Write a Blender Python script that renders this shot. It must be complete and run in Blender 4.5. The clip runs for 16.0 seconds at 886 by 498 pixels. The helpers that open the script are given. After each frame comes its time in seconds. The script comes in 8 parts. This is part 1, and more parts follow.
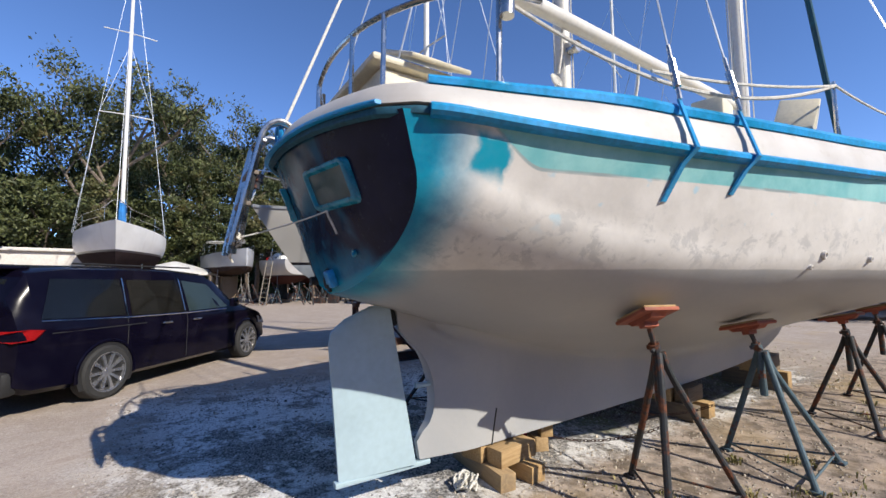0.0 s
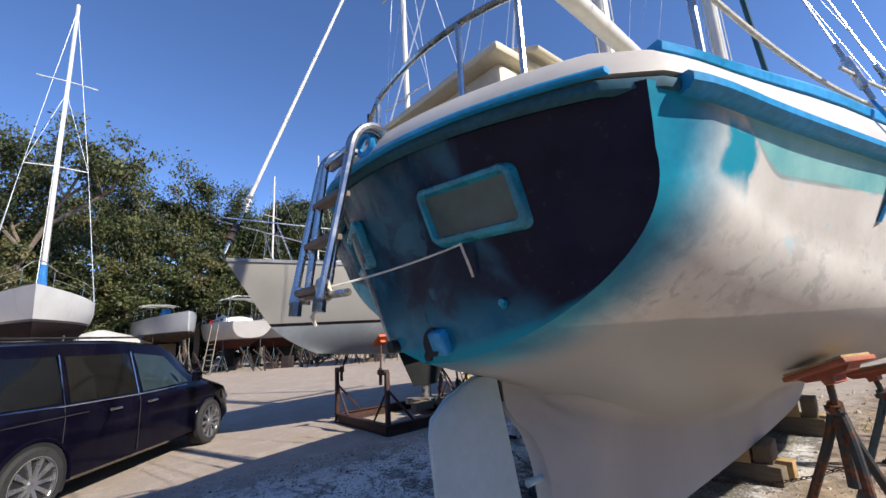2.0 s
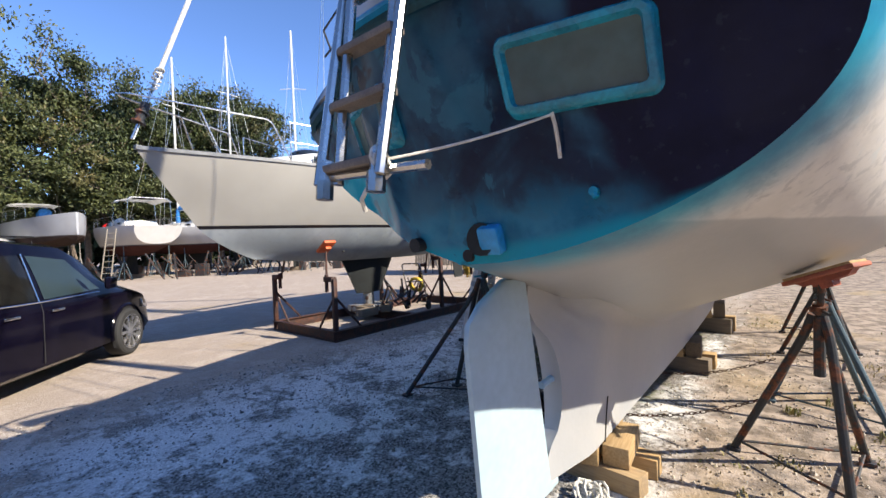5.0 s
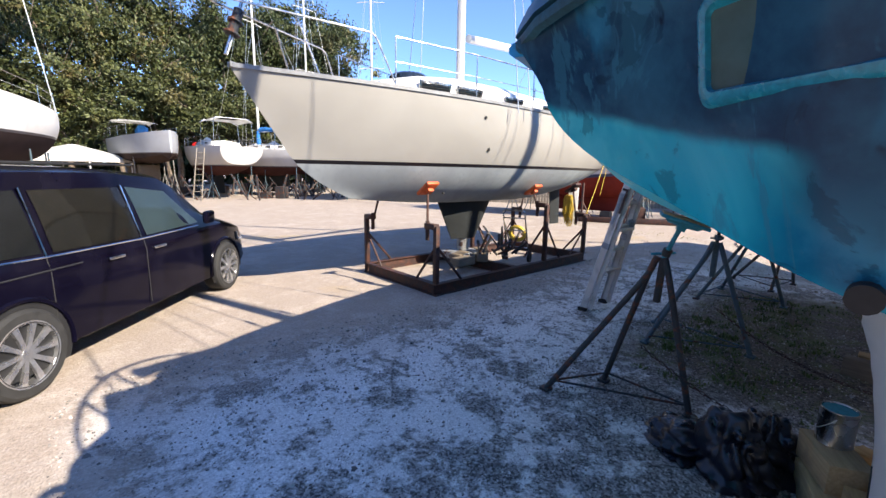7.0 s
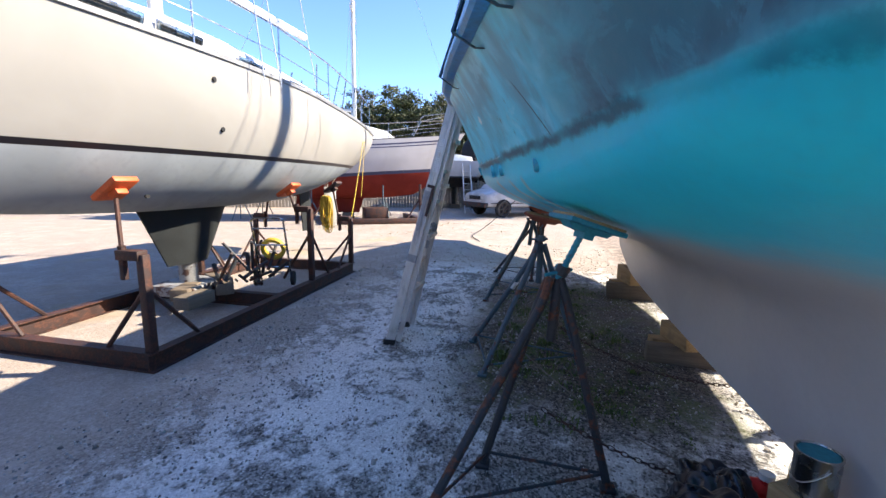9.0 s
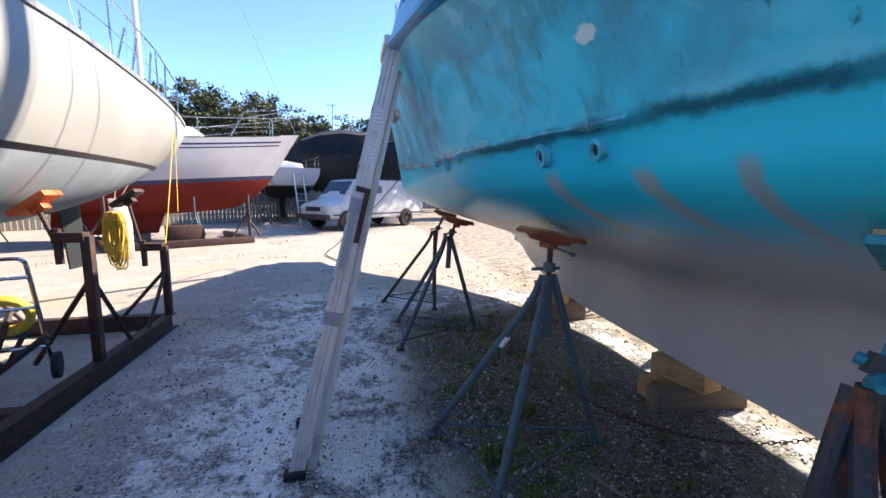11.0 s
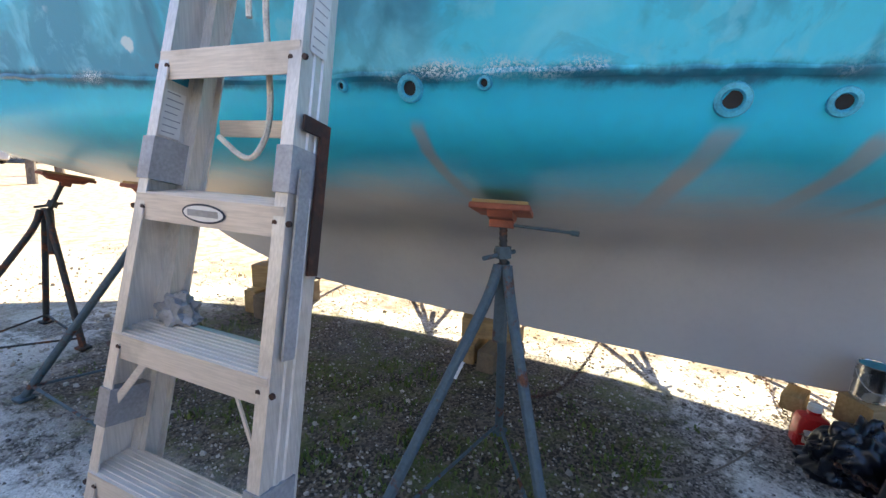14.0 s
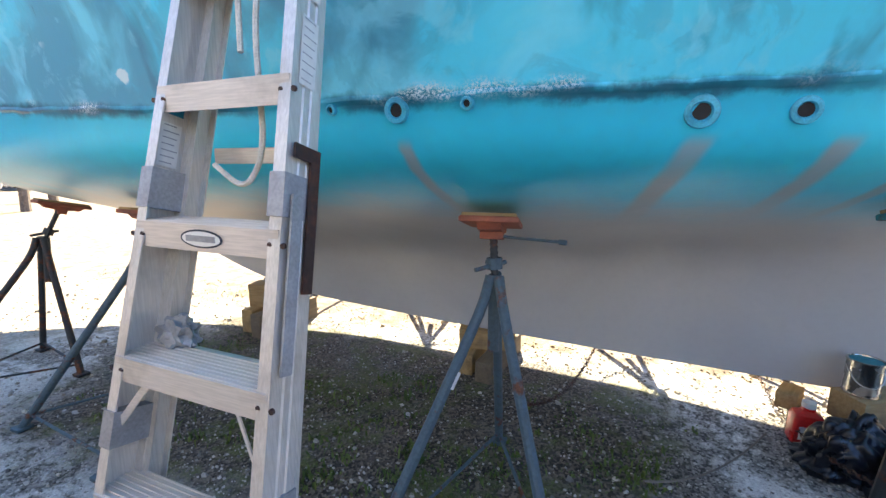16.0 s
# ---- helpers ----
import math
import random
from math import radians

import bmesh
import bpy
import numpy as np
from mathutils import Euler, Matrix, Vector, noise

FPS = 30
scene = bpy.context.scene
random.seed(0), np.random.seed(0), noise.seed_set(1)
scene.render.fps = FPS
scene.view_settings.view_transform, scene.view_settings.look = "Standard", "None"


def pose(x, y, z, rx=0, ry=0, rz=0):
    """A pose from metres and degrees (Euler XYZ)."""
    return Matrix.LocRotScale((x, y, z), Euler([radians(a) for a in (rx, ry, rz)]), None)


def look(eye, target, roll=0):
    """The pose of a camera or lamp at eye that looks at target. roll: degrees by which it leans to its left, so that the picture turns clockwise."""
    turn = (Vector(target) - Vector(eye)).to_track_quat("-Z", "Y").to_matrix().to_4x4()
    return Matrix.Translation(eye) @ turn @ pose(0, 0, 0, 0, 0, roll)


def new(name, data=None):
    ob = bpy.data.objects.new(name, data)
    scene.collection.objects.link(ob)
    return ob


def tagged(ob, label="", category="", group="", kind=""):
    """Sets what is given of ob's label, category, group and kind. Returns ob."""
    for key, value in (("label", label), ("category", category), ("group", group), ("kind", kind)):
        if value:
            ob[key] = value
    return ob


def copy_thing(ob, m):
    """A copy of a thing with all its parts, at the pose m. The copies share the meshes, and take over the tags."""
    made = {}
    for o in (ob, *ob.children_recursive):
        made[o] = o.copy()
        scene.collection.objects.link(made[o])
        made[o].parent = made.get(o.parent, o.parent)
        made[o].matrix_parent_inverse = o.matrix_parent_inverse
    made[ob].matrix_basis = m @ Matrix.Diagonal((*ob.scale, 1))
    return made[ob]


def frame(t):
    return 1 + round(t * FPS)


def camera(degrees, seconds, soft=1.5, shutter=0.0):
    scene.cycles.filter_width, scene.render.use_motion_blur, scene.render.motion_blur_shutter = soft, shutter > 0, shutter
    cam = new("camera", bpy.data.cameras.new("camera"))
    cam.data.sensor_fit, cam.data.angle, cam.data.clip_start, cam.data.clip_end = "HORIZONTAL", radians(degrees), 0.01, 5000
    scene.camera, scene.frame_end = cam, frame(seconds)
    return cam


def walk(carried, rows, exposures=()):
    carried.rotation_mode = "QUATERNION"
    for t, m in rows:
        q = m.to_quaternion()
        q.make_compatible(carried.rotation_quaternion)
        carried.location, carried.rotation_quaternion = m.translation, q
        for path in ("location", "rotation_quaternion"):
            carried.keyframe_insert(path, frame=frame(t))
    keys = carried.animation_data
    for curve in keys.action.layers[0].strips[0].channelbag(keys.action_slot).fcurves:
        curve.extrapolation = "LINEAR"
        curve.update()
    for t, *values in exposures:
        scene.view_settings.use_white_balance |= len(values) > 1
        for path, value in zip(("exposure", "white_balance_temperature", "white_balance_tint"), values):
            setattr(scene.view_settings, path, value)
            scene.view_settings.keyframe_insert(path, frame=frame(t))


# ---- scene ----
cam = camera(93.5, 16.0)
PATH = [
    (0, (1.954, 0.714, 1.508), (1.257, 2.582, 1.662), -0.4),
    (0.5, (1.69, 0.795, 1.488), (1.0, 2.668, 1.616), -1.5),
    (1, (1.392, 0.931, 1.532), (0.693, 2.799, 1.685), -3.6),
    (1.5, (1.06, 0.962, 1.546), (0.436, 2.851, 1.747), -4.3),
    (2, (0.871, 1.073, 1.564), (0.426, 2.981, 1.962), -3.4),
    (2.5, (0.705, 1.201, 1.592), (0.436, 3.112, 2.12), -2.3),
    (3, (0.526, 1.227, 1.605), (0.482, 3.154, 2.141), -1.4),
    (3.5, (0.472, 1.237, 1.606), (0.508, 3.171, 2.114), -1.2),
    (4, (0.457, 1.272, 1.597), (0.456, 3.227, 2.019), -1.3),
    (4.5, (0.405, 1.278, 1.595), (0.343, 3.261, 1.845), -1.3),
    (5, (0.32, 1.335, 1.528), (0.21, 3.332, 1.492), -2.2),
    (5.2, (0.293, 1.396, 1.502), (0.163, 3.389, 1.385), -3.0),
    (7.3, (-0.693, 2.357, 1.756), (-1.101, 4.281, 1.394), 1.2),
    (7.5, (-0.796, 2.499, 1.731), (-1.024, 4.461, 1.418), 2.4),
    (8, (-0.96, 2.903, 1.713), (-0.581, 4.838, 1.374), 1.0),
    (8.5, (-0.971, 3.349, 1.676), (-0.442, 5.232, 1.259), -3.6),
    (9, (-0.982, 3.818, 1.641), (-0.151, 5.607, 1.312), 1.1),
    (9.2, (-0.997, 4.04, 1.643), (0.021, 5.734, 1.334), 2.7),
    (11.3, (-0.754, 5.904, 1.561), (0.778, 7.159, 1.283), -0.9),
    (11.5, (-0.693, 6.073, 1.574), (0.871, 7.285, 1.284), -1.8),
    (12, (-0.634, 6.483, 1.534), (1.049, 7.516, 1.218), 0.1),
    (12.5, (-0.561, 6.806, 1.549), (1.27, 7.545, 1.235), 0.6),
    (12.7, (-0.497, 6.912, 1.548), (1.377, 7.53, 1.22), -0.1),
    (13, (-0.368, 7.071, 1.539), (1.555, 7.512, 1.211), -0.9),
    (13.2, (-0.323, 7.176, 1.558), (1.622, 7.473, 1.202), -1.4),
    (13.5, (-0.298, 7.28, 1.545), (1.661, 7.3, 1.141), 0.5),
    (13.8, (-0.294, 7.387, 1.539), (1.634, 7.08, 1.105), 2.2),
    (14, (-0.296, 7.412, 1.526), (1.6, 6.933, 1.106), 2.4),
    (14.5, (-0.328, 7.375, 1.544), (1.521, 6.729, 1.138), -0.2),
    (15, (-0.341, 7.372, 1.543), (1.51, 6.746, 1.118), -1.4),
    (15.5, (-0.336, 7.382, 1.539), (1.538, 6.824, 1.118), -0.6),
    (16, (-0.34, 7.404, 1.541), (1.563, 6.908, 1.177), 0.3),
]
walk(cam, [(t, look(eye, target, roll)) for t, eye, target, roll in PATH],
     exposures=[(0, 0.82, 6600, 8), (2, 1.0, 6700, 8), (4, 1.2, 6850, 8), (5.2, 1.5, 6950, 8), (7.3, 1.82, 7000, 9), (9.2, 2.1, 7000, 9), (11.3, 2.15, 6900, 8), (12.5, 2.28, 6900, 7), (13.5, 2.6, 7600, 5), (14.2, 2.9, 8100, 3), (16, 3.05, 8100, 3)])

# ---- boat frame: u forward along the keel, v to port ----
BOAT = pose(0.93, 3.851, 0, 0, 0, 53.4)

# ---- sky and sun ----
SUN_TO = BOAT.to_3x3() @ Vector((0.43, -1.25, 1.0))
sun_elev = math.atan2(SUN_TO.z, math.hypot(SUN_TO.x, SUN_TO.y))
world = bpy.data.worlds.new("sky")
scene.world = world
world.use_nodes = True
wn = world.node_tree
sky = wn.nodes.new("ShaderNodeTexSky")
sky.sky_type = "NISHITA"
sky.sun_disc = False
sky.sun_elevation = sun_elev
sky.sun_rotation = math.atan2(SUN_TO.x, SUN_TO.y)
sky.air_density, sky.dust_density, sky.ozone_density = 0.55, 0.0, 4.0
deep = wn.nodes.new("ShaderNodeHueSaturation")
deep.inputs["Saturation"].default_value = 1.08
deep.inputs["Value"].default_value = 0.95
deep.inputs["Hue"].default_value = 0.506
wn.links.new(sky.outputs[0], deep.inputs["Color"])
wn.links.new(deep.outputs[0], wn.nodes["Background"].inputs[0])
wn.nodes["Background"].inputs[1].default_value = 0.15
sun_data = bpy.data.lights.new("sun", "SUN")
sun_data.energy, sun_data.angle, sun_data.color = 3.5, radians(0.53), (1.0, 0.92, 0.82)
sun_lamp = new("sun", sun_data)
sun_lamp.rotation_euler = SUN_TO.to_track_quat("Z", "Y").to_euler()

# ---- material helpers ----
def material(name, color, rough=0.6, metal=0.0, var=0.12, scale=6.0, bump=0.0, bump_scale=60.0, second=None, second_amount=0.5, coat=0.0):
    """A procedural surface: base colour varied at two scales, optional second tone in patches, fine relief."""
    m = bpy.data.materials.new(name)
    m.use_nodes = True
    nt = m.node_tree
    b = nt.nodes["Principled BSDF"]
    b.inputs["Roughness"].default_value, b.inputs["Metallic"].default_value = rough, metal
    b.inputs["Coat Weight"].default_value = coat
    tc = nt.nodes.new("ShaderNodeTexCoord")
    big = nt.nodes.new("ShaderNodeTexNoise")
    big.inputs["Scale"].default_value, big.inputs["Detail"].default_value = scale, 6
    fine = nt.nodes.new("ShaderNodeTexNoise")
    fine.inputs["Scale"].default_value, fine.inputs["Detail"].default_value = scale * 9, 4
    nt.links.new(tc.outputs["Object"], big.inputs["Vector"])
    nt.links.new(tc.outputs["Object"], fine.inputs["Vector"])
    ramp = nt.nodes.new("ShaderNodeValToRGB")
    ramp.color_ramp.elements[0].position, ramp.color_ramp.elements[1].position = 0.35, 0.65
    lo = [max(0, c * (1 - var)) for c in color]
    hi = [min(1, c * (1 + var)) for c in color]
    if second:
        lo = [c * (1 - second_amount) + s * second_amount for c, s in zip(color, second)]
    ramp.color_ramp.elements[0].color, ramp.color_ramp.elements[1].color = (*lo, 1), (*hi, 1)
    nt.links.new(big.outputs[0], ramp.inputs[0])
    mix = nt.nodes.new("ShaderNodeMixRGB")
    mix.blend_type = "MULTIPLY"
    mix.inputs[0].default_value = 1
    g = nt.nodes.new("ShaderNodeMapRange")
    g.inputs[1].default_value, g.inputs[2].default_value = 0.3, 0.7
    g.inputs[3].default_value, g.inputs[4].default_value = 1 - var, 1 + var
    nt.links.new(fine.outputs[0], g.inputs[0])
    nt.links.new(ramp.outputs[0], mix.inputs[1])
    nt.links.new(g.outputs[0], mix.inputs[2])
    nt.links.new(mix.outputs[0], b.inputs["Base Color"])
    rr = nt.nodes.new("ShaderNodeMapRange")
    rr.inputs[1].default_value, rr.inputs[2].default_value = 0.3, 0.7
    rr.inputs[3].default_value, rr.inputs[4].default_value = max(0.02, rough - 0.08), min(1, rough + 0.1)
    nt.links.new(big.outputs[0], rr.inputs[0])
    nt.links.new(rr.outputs[0], b.inputs["Roughness"])
    if bump:
        bn = nt.nodes.new("ShaderNodeTexNoise")
        bn.inputs["Scale"].default_value, bn.inputs["Detail"].default_value = bump_scale, 5
        nt.links.new(tc.outputs["Object"], bn.inputs["Vector"])
        bp = nt.nodes.new("ShaderNodeBump")
        bp.inputs["Strength"].default_value, bp.inputs["Distance"].default_value = bump, 0.01
        nt.links.new(bn.outputs[0], bp.inputs["Height"])
        nt.links.new(bp.outputs[0], b.inputs["Normal"])
    return m


# ---- mesh helpers ----
def smooth(me, angle=35):
    me.polygons.foreach_set("use_smooth", [True] * len(me.polygons))
    me.set_sharp_from_angle(angle=radians(angle))


def part(name, bm, mat, parent=None, label="", m=None, angle=35, kind=""):
    """Links a bmesh as one mesh object, under a thing or part."""
    me = bpy.data.meshes.new(name)
    bmesh.ops.recalc_face_normals(bm, faces=bm.faces)
    bm.to_mesh(me)
    bm.free()
    for mm in mat if isinstance(mat, (list, tuple)) else [mat]:
        me.materials.append(mm)
    smooth(me, angle)
    ob = new(name, me)
    if parent is not None:
        ob.parent = parent
    if m is not None:
        ob.matrix_basis = m
    return tagged(ob, label, kind=kind)


def empty(name, m, label, category, group=""):
    ob = new(name)
    ob.empty_display_size = 0.1
    ob.matrix_basis = m
    return tagged(ob, label, category, group)


def box(bm, x0, x1, y0, y1, z0, z1, m=None, bevel=0.0):
    r = bmesh.ops.create_cube(bm, size=1, matrix=Matrix.Translation(((x0 + x1) / 2, (y0 + y1) / 2, (z0 + z1) / 2)) @ Matrix.Diagonal((x1 - x0, y1 - y0, z1 - z0, 1)))
    vs = r["verts"]
    if bevel:
        es = list({e for v in vs for e in v.link_edges})
        out = bmesh.ops.bevel(bm, geom=es, offset=bevel, segments=2, affect="EDGES", profile=0.5)
        vs = list({v for f in out["faces"] for v in f.verts} | {v for v in vs if v.is_valid})
    if m is not None:
        bmesh.ops.transform(bm, matrix=m, verts=[v for v in vs if v.is_valid])
    return vs


def tube(bm, pts, r, n=8, caps=True, r_end=None):
    """A round tube along a line of points, tapering from r to r_end."""
    pts = [Vector(p) for p in pts]
    rings = []
    side = None
    for i, p in enumerate(pts):
        d = (pts[min(i + 1, len(pts) - 1)] - pts[max(i - 1, 0)]).normalized()
        if side is None:
            side = d.orthogonal().normalized()
        else:
            side = (side - d * side.dot(d)).normalized()
        other = d.cross(side)
        k = i / (len(pts) - 1)
        rad = r if r_end is None else r + (r_end - r) * k
        rings.append([bm.verts.new(p + (side * math.cos(a) + other * math.sin(a)) * rad) for a in [2 * math.pi * j / n for j in range(n)]])
    for a, b in zip(rings, rings[1:]):
        for j in range(n):
            bm.faces.new((a[j], a[(j + 1) % n], b[(j + 1) % n], b[j]))
    if caps:
        bm.faces.new(rings[0][::-1])
        bm.faces.new(rings[-1])
    return bm


def ring_loft(bm, rings, closed=True, cap0=False, cap1=False):
    """Skins rings of points."""
    vs = [[bm.verts.new(p) for p in r] for r in rings]
    n = len(rings[0])
    for a, b in zip(vs, vs[1:]):
        for j in range(n if closed else n - 1):
            k = (j + 1) % n
            bm.faces.new((a[j], a[k], b[k], b[j]))
    if cap0:
        bm.faces.new(vs[0][::-1])
    if cap1:
        bm.faces.new(vs[-1])
    return vs


def sagging(a, b, sag, n=12):
    a, b = Vector(a), Vector(b)
    return [a.lerp(b, k / n) - Vector((0, 0, sag * 4 * (k / n) * (1 - k / n))) for k in range(n + 1)]


def arc_path(pts, r=0.05, n=5):
    """A line of points with its corners rounded."""
    pts = [Vector(p) for p in pts]
    out = [pts[0]]
    for a, b, c in zip(pts, pts[1:], pts[2:]):
        p, q = b + (a - b).normalized() * min(r, (a - b).length * 0.45), b + (c - b).normalized() * min(r, (c - b).length * 0.45)
        for k in range(n + 1):
            t = k / n
            out.append(p * (1 - t) ** 2 + b * 2 * t * (1 - t) + q * t * t)
    return out + [pts[-1]]


def lerp(a, b, t):
    return a + (b - a) * t


def curve(t, *knots):
    """Smooth value through (t, value) knots, with no overshoot."""
    if t <= knots[0][0]:
        return knots[0][1]
    if t >= knots[-1][0]:
        return knots[-1][1]
    i = next(k for k in range(len(knots) - 1) if t <= knots[k + 1][0])
    grade = [(q[1] - p[1]) / (q[0] - p[0]) for p, q in zip(knots, knots[1:])]

    def slope(k):
        if k == 0 or k == len(grade):
            return grade[min(k, len(grade) - 1)]
        p, q = grade[k - 1], grade[k]
        return 2 * p * q / (p + q) if p * q > 0 else 0.0

    (a, va), (b, vb) = knots[i], knots[i + 1]
    h, k = b - a, (t - a) / (b - a)
    return va * (1 + 2 * k) * (1 - k) ** 2 + slope(i) * h * k * (1 - k) ** 2 + vb * k * k * (3 - 2 * k) + slope(i + 1) * h * k * k * (k - 1)


# ---- materials ----
class Nodes:
    """Short hand for wiring a procedural material."""

    def __init__(self, name, rough=0.5, metal=0.0, coat=0.0):
        self.mat = bpy.data.materials.new(name)
        self.mat.use_nodes = True
        self.nt = self.mat.node_tree
        self.bsdf = self.nt.nodes["Principled BSDF"]
        self.bsdf.inputs["Roughness"].default_value = rough
        self.bsdf.inputs["Metallic"].default_value = metal
        self.bsdf.inputs["Coat Weight"].default_value = coat
        self.co = self.nt.nodes.new("ShaderNodeTexCoord").outputs["Object"]
        sep = self.nt.nodes.new("ShaderNodeSeparateXYZ")
        self.nt.links.new(self.co, sep.inputs[0])
        self.x, self.y, self.z = sep.outputs

    def put(self, socket, value):
        if isinstance(value, bpy.types.NodeSocket):
            self.nt.links.new(value, socket)
        elif isinstance(value, tuple) and len(value) == 3 and socket.type == "RGBA":
            socket.default_value = (*value, 1)
        else:
            socket.default_value = value

    def op(self, kind, a, b=0.0, c=0.0):
        n = self.nt.nodes.new("ShaderNodeMath")
        n.operation = kind
        for s, v in zip(n.inputs, (a, b, c)):
            self.put(s, v)
        return n.outputs[0]

    def add(self, a, b):
        return self.op("ADD", a, b)

    def sub(self, a, b):
        return self.op("SUBTRACT", a, b)

    def mul(self, a, b):
        return self.op("MULTIPLY", a, b)

    def ss(self, x, a, b, lo=0.0, hi=1.0):
        n = self.nt.nodes.new("ShaderNodeMapRange")
        n.interpolation_type = "SMOOTHSTEP"
        for i, v in enumerate((x, a, b, lo, hi)):
            self.put(n.inputs[i], v)
        return n.outputs[0]

    def noise(self, scale, detail=4, rough=0.5, vec=None, warp=0.0):
        n = self.nt.nodes.new("ShaderNodeTexNoise")
        n.inputs["Scale"].default_value, n.inputs["Detail"].default_value = scale, detail
        n.inputs["Roughness"].default_value, n.inputs["Distortion"].default_value = rough, warp
        self.put(n.inputs["Vector"], vec if vec is not None else self.co)
        return n.outputs[0]

    def voronoi(self, scale, vec=None, feature="F1"):
        n = self.nt.nodes.new("ShaderNodeTexVoronoi")
        n.feature = feature
        n.inputs["Scale"].default_value = scale
        self.put(n.inputs["Vector"], vec if vec is not None else self.co)
        return n.outputs

    def add_vec(self, amount):
        """The place, shaken a little so that cells lose their regular edges."""
        n = self.nt.nodes.new("ShaderNodeVectorMath")
        n.operation = "MULTIPLY_ADD"
        w = self.nt.nodes.new("ShaderNodeTexNoise")
        w.inputs["Scale"].default_value = 30
        self.put(w.inputs["Vector"], self.co)
        self.put(n.inputs[0], w.outputs["Color"])
        n.inputs[1].default_value = (amount, amount, amount)
        self.put(n.inputs[2], self.co)
        return n.outputs[0]

    def stretch(self, sx, sy, sz):
        n = self.nt.nodes.new("ShaderNodeMapping")
        n.inputs["Scale"].default_value = (sx, sy, sz)
        self.put(n.inputs["Vector"], self.co)
        return n.outputs[0]

    def mix(self, f, a, b, blend="MIX"):
        n = self.nt.nodes.new("ShaderNodeMixRGB")
        n.blend_type = blend
        self.put(n.inputs[0], f)
        self.put(n.inputs[1], a)
        self.put(n.inputs[2], b)
        return n.outputs[0]

    def random(self):
        return self.nt.nodes.new("ShaderNodeObjectInfo").outputs["Random"]

    def island(self):
        return self.nt.nodes.new("ShaderNodeNewGeometry").outputs["Random Per Island"]

    def color(self, c):
        self.put(self.bsdf.inputs["Base Color"], c)

    def rough(self, r):
        self.put(self.bsdf.inputs["Roughness"], r)

    def bump(self, h, strength=0.3, dist=0.01):
        n = self.nt.nodes.new("ShaderNodeBump")
        n.inputs["Strength"].default_value, n.inputs["Distance"].default_value = strength, dist
        self.put(n.inputs["Height"], h)
        self.nt.links.new(n.outputs[0], self.bsdf.inputs["Normal"])


